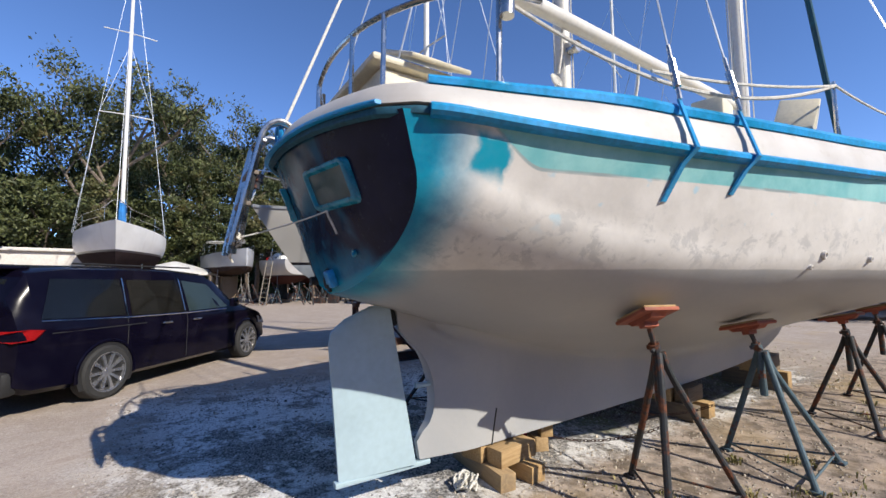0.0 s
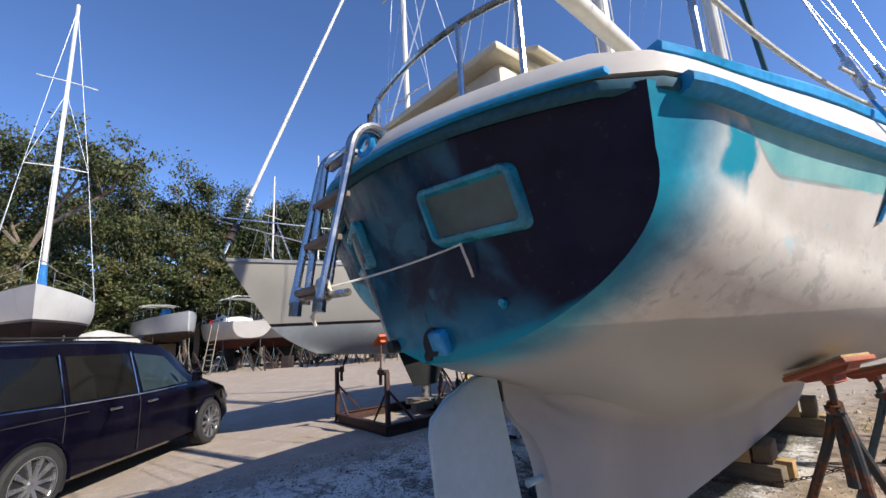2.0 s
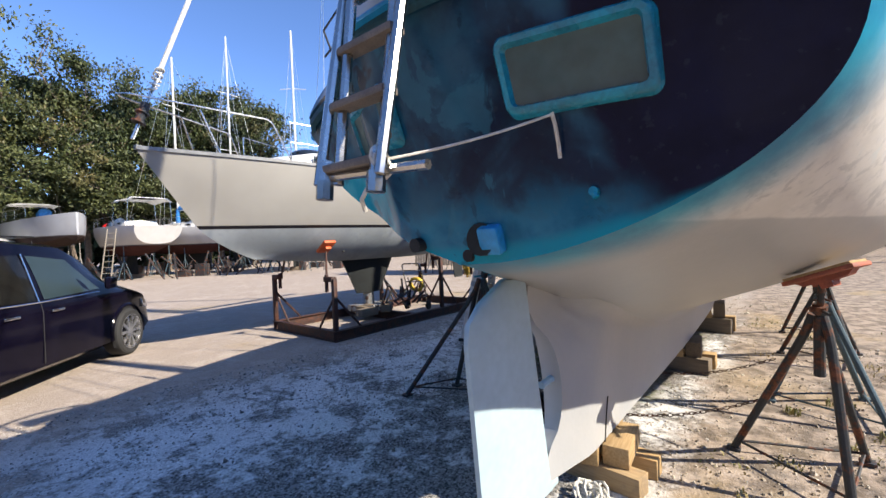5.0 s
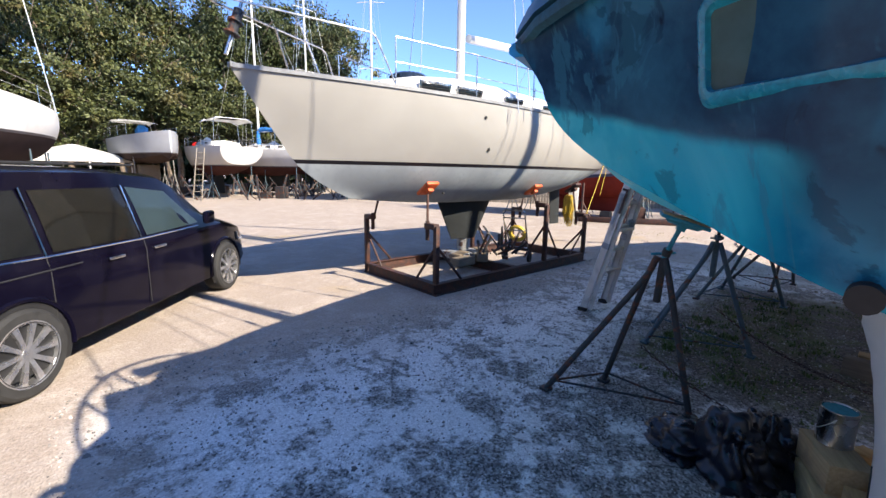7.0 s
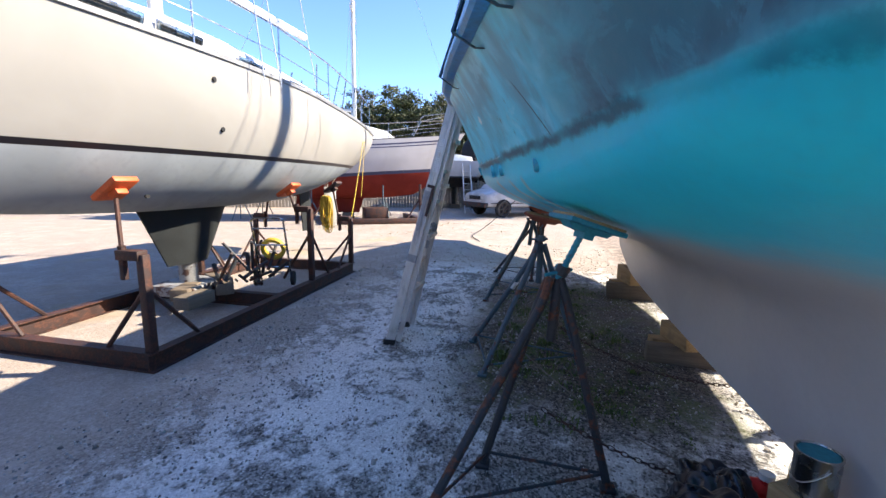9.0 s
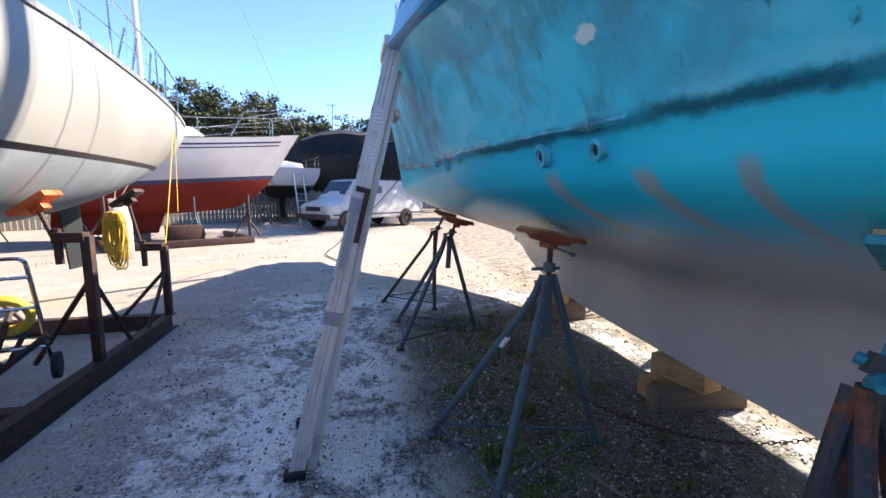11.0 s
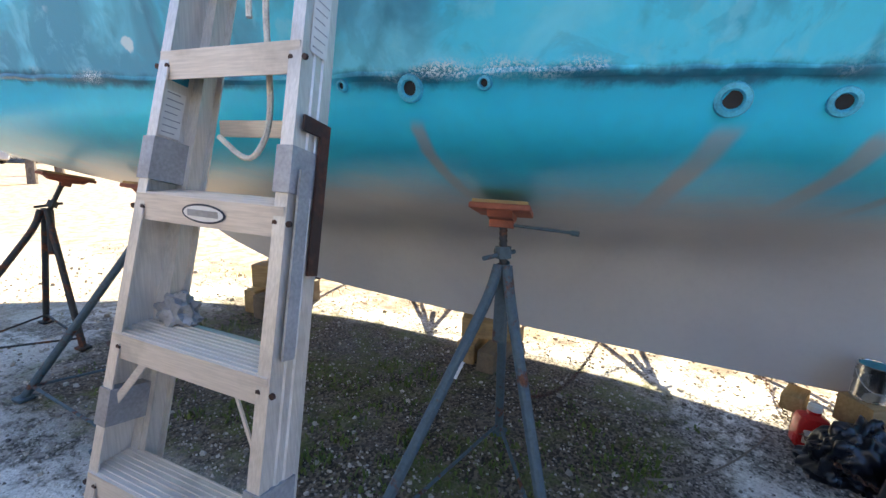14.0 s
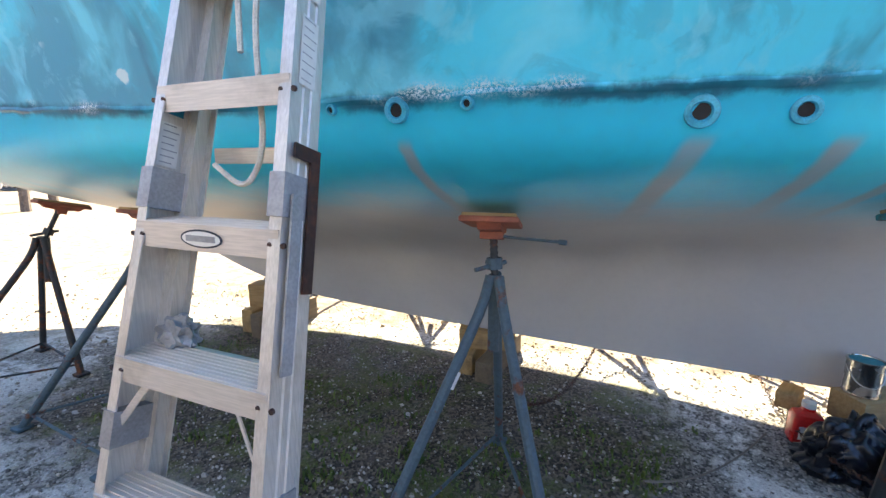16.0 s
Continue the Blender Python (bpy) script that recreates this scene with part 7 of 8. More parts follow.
row_b = far_yacht(pose(x, y, 0, 0, 0, 175) @ pose(-4.5, 0, 0), 10.0, 1.7, 3.25, 3.05, 1.35, M_ROWHULL, "white ketch stored on stands beside others", 15, M_BLUECLOTH)
x, y = far(119.6, 38.5)
far_yacht(pose(x, y, 0, 0, 0, 150) @ pose(-4.5, 0, 0), 9.0, 1.6, 3.4, 3.1, 1.35, M_ROWHULL, "pale sloop stored behind the others", 19.5)
x, y = far(112.8, 29.5)
far_yacht(pose(x, y, 0, 0, 0, 100) @ pose(-4.5, 0, 0), 9.0, 1.6, 3.0, 2.7, 1.2, M_BGHULL2, "white sloop stored at the yard's edge", 16.5)
for ob, a0, z in ((row_a, 1.2, 2.95), (row_b, 1.4, 2.95)):
    bm = bmesh.new()
    tube(bm, arc_path([(a0, -1.15, z), (a0, -1.05, z + 1.75), (a0, 1.05, z + 1.75), (a0, 1.15, z)], 0.25), 0.025, 6)
    frame_ob = part("bimini_frame", bm, M_STEEL, ob)
    bm = bmesh.new()
    tube(bm, arc_path([(a0 + 2.2, -1.15, z), (a0 + 2.2, -1.05, z + 1.75), (a0 + 2.2, 1.05, z + 1.75), (a0 + 2.2, 1.15, z)], 0.25), 0.025, 6)
    part("bimini_frame", bm, M_STEEL, ob)
    bm = bmesh.new()
    ring_loft(bm, [[(a0 + a, -1.15, z + 1.6 + h), (a0 + a, -0.7, z + 1.78 + h), (a0 + a, 0.7, z + 1.78 + h), (a0 + a, 1.15, z + 1.6 + h)] for a, h in ((-0.2, -0.06), (0.6, 0.02), (1.6, 0.02), (2.4, -0.06))], False)
    bmesh.ops.solidify(bm, geom=bm.faces[:], thickness=0.03)
    part("bimini_top", bm, M_WHITECLOTH, frame_ob, "white canvas bimini")
    for a, b, w in ((4.2, 0.5, 0.35), (6.6, -0.4, 0.3), (7.6, 0.2, 0.25)):
        bm = bmesh.new()
        bmesh.ops.create_icosphere(bm, subdivisions=2, radius=w)
        for v in bm.verts:
            v.co = v.co * (1 + 0.5 * noise.noise(v.co * 3 + Vector((a, b, 0))))
        bmesh.ops.translate(bm, verts=bm.verts, vec=(a, b, z + 0.4))
        part("deck_bundle", bm, M_WHITECLOTH if a < 7 else M_RED, ob)
wood_ladder(*far(133.2, 27), 200, 2.9, M_FENCE, "weathered ladder against a stored boat")
# small tent roof behind the car
bm = bmesh.new()
ring_loft(bm, [[(1.9 * k * a, 1.9 * k * b, z) for a, b in ((1, 1), (-1, 1), (-1, -1), (1, -1))] for k, z in ((1, 2.05), (1, 2.25), (0.55, 2.62), (0.06, 2.98))], True, False, True)
for a, b in ((1, 1), (-1, 1), (-1, -1), (1, -1)):
    tube(bm, [(1.85 * a, 1.85 * b, 0), (1.85 * a, 1.85 * b, 2.1)], 0.03, 6)
tagged(part("canopy_tent", bm, M_WHITE, None, "white pop-up canopy among the boats", pose(*far(143.2, 34, (1.95, 0.71)), 0, 0, 0, 20)), category="tent")
# clutter under the far boats
random.seed(11)
bm = bmesh.new()
for k in range(90):
    a = random.uniform(106, 140)
    d = random.uniform(27, 34)
    cx, cy = far(a, d)
    h = random.uniform(0.5, 1.5)
    tube(bm, [(cx, cy, 0), (cx + random.uniform(-1.1, 1.1), cy + random.uniform(-1.1, 1.1), h)], random.uniform(0.02, 0.06), 5)
    if k % 6 == 0:
        w = random.uniform(0.15, 0.4)
        box(bm, cx - w, cx + w, cy - w, cy + w, 0, h * 0.6)
part("scrap_stands", bm, M_STAND_DARK, None, "jumble of props, pipes and boxes under stored boats", kind="stuff")
# low shed at the far left
shed = empty("shed", pose(*far(161.5, 29, (1.95, 0.7)), 0, 0, 0, 60), "low pale concrete shed at the yard's edge", "shed")
bm = bmesh.new()
box(bm, -6, 6, -2, 2, 0, 3.0)
part("wall", bm, M_SHED, shed)
bm = bmesh.new()
box(bm, -6.2, 6.2, -2.2, 2.2, 3.003, 3.15, bevel=0.02)
part("roof", bm, M_SHED, shed)

# ---- red-bottomed yacht, fence, vans and the covered boat ----
RED = pose(7.1, 19.3, 0, 0, 0, -20) @ pose(-10.5, 0, 0)
red = far_yacht(RED, 10.5, 1.7, 3.5, 2.7, 0.82, M_REDHULL, "grey-white yacht with a red bottom on a steel stand", 14.5, None, keel_paint=M_REDHULL, roof=2.0)
red_bm, red_half, red_sheer, red_skin = yacht_skin(10.5, 1.7, 3.5, lerp(3.5, 2.7, 0.7), 2.7, 0.82, 0.62 * 2.68, 0.6, 0.4, 0.2)
red_bm.free()
hull_stripe(red_skin, 0.93, 0.945, 0.1, 0.955, M_NAVY, red, "dark blue cove line")
hull_stripe(red_skin, 0.9, 0.91, 0.1, 0.955, M_NAVY, red, "dark blue cove line")
hull_stripe(red_skin, 0.992, 1.0, 0.0, 0.94, M_BLACK, red, "black toe rail")
bm = bmesh.new()
ring_loft(bm, [[(x, -w, z0), (x, -w * 0.8, z0 + h), (x, w * 0.8, z0 + h), (x, w, z0)] for x, w, z0, h in ((2.2, 1.0, 3.2, 0.1), (3.2, 1.1, 3.2, 0.95), (5.0, 1.0, 3.25, 0.85), (6.0, 0.7, 3.3, 0.1))], False, True, True)
part("deck_tent", bm, M_TENT, red, "blue and clear plastic deck tent")
bm = bmesh.new()
tube(bm, arc_path([skin_p + Vector((0, 0, h)) for skin_p, h in ((red_skin(0.8, 1.0, 1), 0.0), (red_skin(0.84, 1.0, 1), 0.75), (red_skin(0.995, 1.0, 1), 0.85), (red_skin(0.995, 1.0, -1), 0.85), (red_skin(0.84, 1.0, -1), 0.75), (red_skin(0.8, 1.0, -1), 0.0))], 0.12), 0.016, 6)
part("bow_rail", bm, M_STEEL, red)
stand = empty("steel_boat_stand", pose(2.9, 18.5, 0, 0, 0, -6), "rusty steel stand under the red-bottomed yacht", "boat stand")
for x0, x1, y0, y1, z0, z1 in ((-1.6, 2.0, -0.08, 0.08, 0.01, 0.2), (1.84, 2.0, 0.09, 2.6, 0.01, 0.19), (-1.6, -1.44, 0.09, 2.6, 0.01, 0.19)):
    bm = bmesh.new()
    box(bm, x0, x1, y0, y1, z0, z1, bevel=0.01)
    part("beam", bm, M_RUST, stand)
for x in (-1.5, 1.9):
    for dx, z in ((0, 1.45), (-0.5, 0.9), (0.3, 0.75)):
        bm = bmesh.new()
        tube(bm, [(x + dx, 0, 0.2), (x, 0.1, z)], 0.045 if dx == 0 else 0.03, 6)
        part("leg", bm, M_RUST, stand)
bm = bmesh.new()
box(bm, -0.1, 0.75, 0.3, 1.1, 0, 0.55, bevel=0.015)
part("pedestal", bm, M_RUST, stand, "boxy rusted pedestal under the keel")
fence = empty("slat_fence", pose(-3.0, 28.3, 0, 0, 0, -9), "weathered grey wooden slat fence", "fence")
random.seed(21)
for k in range(95):
    bm = bmesh.new()
    h = 1.5 + random.uniform(-0.08, 0.1)
    box(bm, 0.165 * k, 0.165 * k + 0.14, -0.012, 0.012, 0, h)
    part("slat", bm, M_FENCE, fence)
for z in (0.4, 1.2):
    bm = bmesh.new()
    box(bm, 0, 15.7, 0.013, 0.06, z, z + 0.08)
    part("cross_rail", bm, M_FENCE, fence)
far_yacht(pose(9.0, 23.0, 0, 0, 0, 72), 7.6, 1.5, 2.75, 2.6, 1.2, M_BGHULL2, "small white yacht seen from its stern", 0)
wood_ladder(8.97, 22.2, 168, 2.5, M_ALU, "pale ladder against a small white yacht")

cover = empty("covered_motorboat", pose(15.3, 25.9, 0, 0, 0, -40), "large motor boat under a black tarpaulin", "motorboat")
bm = bmesh.new()
rings = []
for x, w, zb, zt in ((-4.1, 1.5, 1.2, 4.1), (-3.6, 1.7, 1.0, 4.6), (-2.6, 1.75, 0.9, 5.05), (-1.2, 1.8, 0.85, 5.2), (0.0, 1.8, 0.9, 5.05), (1.1, 1.7, 1.0, 4.5), (2.2, 1.4, 1.3, 4.75), (3.2, 0.8, 1.9, 5.0), (3.7, 0.12, 3.0, 5.1)):
    zs = 3.35 + 0.14 * max(0, x + 2)
    zs = min(zt - 0.3, zs)
    ring = [(x, 0, zb), (x, -w * 0.75, zb + 0.3), (x, -w, lerp(zb, zs, 0.6)), (x, -w * 1.06, zs), (x, -w * 0.8, lerp(zs, zt, 0.75)), (x, 0, zt), (x, w * 0.8, lerp(zs, zt, 0.75)), (x, w * 1.06, zs), (x, w, lerp(zb, zs, 0.6)), (x, w * 0.75, zb + 0.3)]
    rings.append([(a + 0.1 * noise.noise((a, b, c)), b + 0.08 * noise.noise((c, a, b)), c + 0.1 * noise.noise((b * 2, c, a))) for a, b, c in ring])
ring_loft(bm, rings, True, True, True)
bmesh.ops.subdivide_edges(bm, edges=bm.edges[:], cuts=2, use_grid_fill=True)
for v in bm.verts:
    v.co += Vector((0, 0.05 * noise.noise(v.co * 1.5), 0.05 * noise.noise(v.co * 1.9)))
body = part("tarpaulin", bm, M_TARP, cover, "sagging black tarpaulin over the hull", angle=40)
for k in range(4):
    bm = bmesh.new()
    x = -3.3 + 0.95 * k
    vs = [bm.verts.new((x + a, -1.93 + 0.35 * b, 3.62 + b)) for a, b in ((0, 0), (0.75, 0.05), (0.7, 0.62), (0.1, 0.52))]
    bm.faces.new(vs)
    bmesh.ops.solidify(bm, geom=bm.faces[:], thickness=0.02)
    part("vinyl_window", bm, M_GLASS, body)
for x in (-2.6, 0, 2):
    bm = bmesh.new()
    box(bm, x - 0.25, x + 0.25, -0.4, 0.4, 0, 1.05, bevel=0.02)
    part("keel_block", bm, M_TIMBER_DARK, cover)
bm = bmesh.new()
tube(bm, [(-1.9, 0, 5.0), (-1.9, 0, 6.6)], 0.035, 6)
tube(bm, [(-2.2, 0, 6.55), (-1.6, 0, 6.55)], 0.025, 6)
ring_loft(bm, [[(-1.6 + 0.22 * math.cos(t), 0.22 * math.sin(t), z) for t in [2 * math.pi * j / 12 for j in range(12)]] for z in (5.75, 5.93)], True, True, True)
part("aerial", bm, M_STEEL, cover)


# ---- vehicles ----
def wheel(parent, x, y, r, width, side, spokes=10, rim_mat=None, hub_only=False):
    """Tyre and rim, its face towards side."""
    bm = bmesh.new()
    prof = [(0.68, 0.5), (0.9, 0.5), (0.97, 0.42), (1.0, 0.3), (1.0, -0.3), (0.97, -0.42), (0.9, -0.5), (0.68, -0.5)]
    n = 36
    rings = [[(x + r * k * math.cos(t), y + width * w, r + r * k * math.sin(t)) for t in [2 * math.pi * j / n for j in range(n)]] for k, w in prof]
    ring_loft(bm, rings + [rings[0]])
    tyre = part("wheel", bm, M_TYRE, parent, angle=30)
    bm = bmesh.new()
    f = side * width * 0.5
    rings = [[(x + r * k * math.cos(t), y + f * w, r + r * k * math.sin(t)) for t in [2 * math.pi * j / n for j in range(n)]] for k, w in ((0.73, 0.9), (0.73, 1.02), (0.67, 0.98), (0.65, 0.3))]
    ring_loft(bm, rings)
    part("rim", bm, rim_mat or M_RIM, tyre)
    bm = bmesh.new()
    bm.faces.new([bm.verts.new((x + r * 0.66 * math.cos(t), y + f * 0.32, r + r * 0.66 * math.sin(t))) for t in [2 * math.pi * j / n for j in range(n)]])
    part("disc", bm, M_BLACK, tyre)
    bm = bmesh.new()
    tube(bm, [(x, y + f * 0.4, r), (x, y + f * 0.88, r)], r * 0.13, 12)
    part("hub", bm, rim_mat or M_RIM, tyre)
    for k in range(spokes):
        t = 2 * math.pi * k / spokes
        a, b = Vector((math.cos(t), 0, math.sin(t))), Vector((-math.sin(t), 0, math.cos(t)))
        c = Vector((x, y + f * 0.8, r))
        w0, w1 = r * 0.05, r * 0.075
        bm = bmesh.new()
        ring_loft(bm, [[c + a * d * r + b * w + Vector((0, f * e, 0)), c + a * d * r - b * w + Vector((0, f * e, 0)), c + a * d * r - b * w + Vector((0, f * (e - 0.2), 0)), c + a * d * r + b * w + Vector((0, f * (e - 0.2), 0))] for d, w, e in ((0.1, w0, 0.05), (0.4, w0, 0.14), (0.68, w1, 0.14))], True, True, True)
        part("spoke", bm, rim_mat or M_RIM, tyre)
    return tyre


def body_loft(bm, stations, n_low=5):
    """A car body from stations x: half-width at sill, waist and roof, and their heights."""
    rings = []
    for x, ws, ww, wr, zs, zw, zr in stations:
        half = [(ws * 0.9, zs), (ws, zs + 0.06), (lerp(ws, ww, 0.7), lerp(zs, zw, 0.45)), (ww, zw - 0.06), (ww * 0.985, zw), (lerp(ww, wr, 0.5), lerp(zw, zr, 0.5)), (wr, zr - 0.05), (wr * 0.86, zr - 0.008), (wr * 0.4, zr + 0.012)]
        rings.append([Vector((x, y, z)) for y, z in half] + [Vector((x, -y, z)) for y, z in half[::-1]])
    return ring_loft(bm, rings, True, True, True)


def quad_panel(name, pts, mat, parent, label="", th=0.006, n=(0, 1, 0)):
    bm = bmesh.new()
    a = [bm.verts.new(p) for p in pts]
    b = [bm.verts.new(Vector(p) + Vector(n) * th) for p in pts]
    bm.faces.new(b)
    bm.faces.new(a[::-1])
    k = len(pts)
    for i in range(k):
        bm.faces.new((a[i], a[(i + 1) % k], b[(i + 1) % k], b[i]))
    return part(name, bm, mat, parent, label)


# navy minivan: nose towards +x, rear axle at x = 0, wheelbase 3.06
rear_hub, front_hub = Vector((-4.303, 4.384, 0)), Vector((-4.971, 7.37, 0))
way = (front_hub - rear_hub).normalized()
yaw = math.degrees(math.atan2(way.y, way.x))
side_out = Vector((way.y, -way.x, 0))
origin = rear_hub - side_out * 0.86
minivan = empty("minivan", pose(origin.x, origin.y, 0, 0, 0, yaw), "dark navy minivan parked on gravel", "car")
bm = bmesh.new()
ST = [(-1.06, 0.72, 0.8, 0.62, 0.42, 0.95, 1.02), (-1.0, 0.86, 0.92, 0.7, 0.32, 0.98, 1.4), (-0.86, 0.93, 0.97, 0.76, 0.26, 1.0, 1.68), (-0.45, 0.96, 0.99, 0.79, 0.24, 1.0, 1.735), (0.4, 0.97, 0.99, 0.8, 0.22, 0.99, 1.75), (1.2, 0.97, 0.99, 0.8, 0.22, 0.97, 1.74), (2.0, 0.97, 0.99, 0.78, 0.22, 0.96, 1.68), (2.35, 0.97, 0.98, 0.74, 0.22, 0.98, 1.55), (2.8, 0.97, 0.97, 0.72, 0.22, 1.0, 1.24), (3.15, 0.96, 0.96, 0.74, 0.23, 0.98, 1.08), (3.6, 0.93, 0.93, 0.72, 0.26, 0.86, 0.96), (3.9, 0.84, 0.82, 0.6, 0.3, 0.72, 0.8), (4.0, 0.72, 0.68, 0.5, 0.36, 0.62, 0.68)]
body_loft(bm, ST)
shell = part("body", bm, M_CAR, minivan, angle=28)


def side_y(x, z):
    """Half-width of the body's flank at x, z, just outside the skin."""
    for a, b in zip(ST, ST[1:]):
        if a[0] <= x <= b[0]:
            t = (x - a[0]) / (b[0] - a[0])
            ws, ww, wr, zs, zw, zr = [lerp(p, q, t) for p, q in zip(a[1:], b[1:])]
            if z > zw:
                half_z = lerp(zw, zr, 0.5)
                if z < half_z:
                    return lerp(ww * 0.985, lerp(ww, wr, 0.5), (z - zw) / (half_z - zw))
                return lerp(lerp(ww, wr, 0.5), wr, min(1, (z - half_z) / (zr - 0.05 - half_z)))
            return lerp(lerp(ws, ww, 0.7), ww, (z - zs) / (zw - zs))
    return 0.9


for side in (-1, 1):
    for name, pts in (("quarter_window", ((-0.8, 1.1), (0.27, 1.07), (0.25, 1.56), (-0.64, 1.57))), ("side_window", ((0.37, 1.06), (1.36, 1.04), (1.3, 1.55), (0.35, 1.56))), ("door_window", ((1.47, 1.04), (2.5, 1.06), (2.02, 1.48), (1.4, 1.55)))):
        p = [(x, side * (side_y(x, z) + 0.002), z) for x, z in pts]
        bm = bmesh.new()
        rows = []
        for i in range(13):
            row = []
            for k in range(9):
                a, b = i / 12, k / 8
                x = lerp(lerp(pts[0][0], pts[1][0], a), lerp(pts[3][0], pts[2][0], a), b)
                z = lerp(lerp(pts[0][1], pts[1][1], a), lerp(pts[3][1], pts[2][1], a), b)
                row.append(bm.verts.new((x, side * (side_y(x, z) + 0.007), z)))
            rows.append(row)
        for q, r in zip(rows, rows[1:]):
            for k in range(8):
                bm.faces.new((q[k], r[k], r[k + 1], q[k + 1]))
        bmesh.ops.solidify(bm, geom=bm.faces[:], thickness=0.006)
        part(name, bm, M_GLASS_CAR if name == "side_window" else M_GLASS_DOOR if name == "door_window" else M_GLASS, minivan)
        if name != "door_window":
            bm = bmesh.new()
            tube(bm, [Vector(p[1]) + Vector((0.03, side * 0.006, -0.03)), Vector(p[2]) + Vector((0.03, side * 0.006, 0.02))], 0.011, 6)
            part("pillar_trim", bm, M_CHROME, minivan, "bright pillar trim")
    bm = bmesh.new()
    tube(bm, [(x, side * (side_y(x, z) + 0.006), z) for x, z in ((-0.8, 1.08), (0.3, 1.035), (1.4, 1.015), (2.45, 1.02))], 0.009, 6)
    part("window_trim", bm, M_CHROME, minivan, "bright window trim")
    for x in (0.3, 1.41):
        bm = bmesh.new()
        tube(bm, [(x, side * (side_y(x, z) + 0.001), z) for z in (0.32, 0.6, 0.9, 1.03)], 0.005, 5)
        part("door_gap", bm, M_BLACK, minivan)
    bm = bmesh.new()
    tube(bm, [(x, side * (side_y(x, 0.93) + 0.001), 0.93) for x in (-0.7, 0.0, 0.6)], 0.008, 5)
    part("slide_track", bm, M_BLACK, minivan)
    for x in (0.98, 1.62):
        bm = bmesh.new()
        y = side * (side_y(x, 0.9) + 0.012)
        box(bm, x - 0.1, x + 0.1, y - 0.012, y + 0.012, 0.885, 0.915, bevel=0.008)
        part("door_handle", bm, M_CHROME, minivan, "chrome door handle")
    bm = bmesh.new()
    box(bm, 2.3, 2.52, side * 1.0 - 0.06 * (side < 0), side * 1.0 + 0.14 * (side > 0) + 0.0, 1.06, 1.22, bevel=0.03)
    if side < 0:
        bmesh.ops.translate(bm, verts=bm.verts, vec=(0, -0.1, 0))
    part("wing_mirror", bm, M_CAR, minivan)
    for x in (0.0, 3.06):
        bm = bmesh.new()
        tube(bm, [(x + 0.41 * math.cos(t), side * (side_y(x, 0.6) + 0.004), 0.35 + 0.41 * math.sin(t)) for t in [math.pi * k / 18 for k in range(-1, 20)]], 0.022, 6)
        part("arch_lip", bm, M_CAR, minivan)
        bm = bmesh.new()
        bm.faces.new([bm.verts.new((x + 0.4 * math.cos(t), side * (side_y(x, 0.5) + 0.003), 0.35 + 0.4 * math.sin(t))) for t in [2 * math.pi * k / 28 for k in range(28)] if math.sin(t) > -0.45])
        part("wheel_well", bm, M_BLACK, minivan)
        wheel(minivan, x, side * 0.9, 0.35, 0.235, side)
    bm = bmesh.new()
    box(bm, -0.35, 0.3, side * 0.62 - 0.015, side * 0.62 + 0.015, 1.76, 1.785, bevel=0.008)
    bmesh.ops.scale(bm, vec=(3.2, 1, 1), verts=bm.verts)
    bmesh.ops.translate(bm, verts=bm.verts, vec=(0.9, 0, 0.0))
    part("roof_rail", bm, M_BLACK, minivan)
    p = [(-1.045, side * 0.55, 0.99), (-1.03, side * 0.86, 0.99), (-0.92, side * 0.982, 1.0), (-0.78, side * 0.99, 0.98), (-0.88, side * 0.985, 0.88), (-1.03, side * 0.9, 0.86), (-1.055, side * 0.55, 0.9)]
    bm = bmesh.new()
    lo = [bm.verts.new(Vector(q)) for q in p]
    hi = [bm.verts.new(Vector(q) + Vector((-0.03, side * 0.014, 0))) for q in p]
    bm.faces.new(hi)
    for i in range(7):
        bm.faces.new((lo[i], lo[(i + 1) % 7], hi[(i + 1) % 7], hi[i]))
    part("tail_lamp", bm, M_LAMP_RED, minivan, "red tail lamp")
    quad_panel("headlamp", [(3.55, side * 0.935, 0.66), (3.9, side * 0.82, 0.62), (3.88, side * 0.8, 0.74), (3.5, side * 0.93, 0.8)], M_LAMP, minivan, n=(0.02, side, 0), th=0.02)
quad_panel("rear_window", [(-1.0, -0.62, 1.14), (-1.0, 0.62, 1.14), (-0.9, 0.6, 1.56), (-0.9, -0.6, 1.56)], M_GLASS, minivan, n=(-1, 0, 0.2), th=0.03)
quad_panel("windscreen", [(2.86, -0.62, 1.22), (2.86, 0.62, 1.22), (2.2, 0.6, 1.64), (2.2, -0.6, 1.64)], M_GLASS_LIGHT, minivan, n=(0.5, 0, 0.8), th=0.012)
bm = bmesh.new()
box(bm, -1.1, -0.92, -0.86, 0.86, 0.28, 0.55, bevel=0.05)
part("rear_bumper", bm, M_BLACK, minivan)
bm = bmesh.new()
box(bm, -1.0, -0.72, -0.64, 0.64, 1.68, 1.72, bevel=0.015)
part("roof_spoiler", bm, M_CAR, minivan)

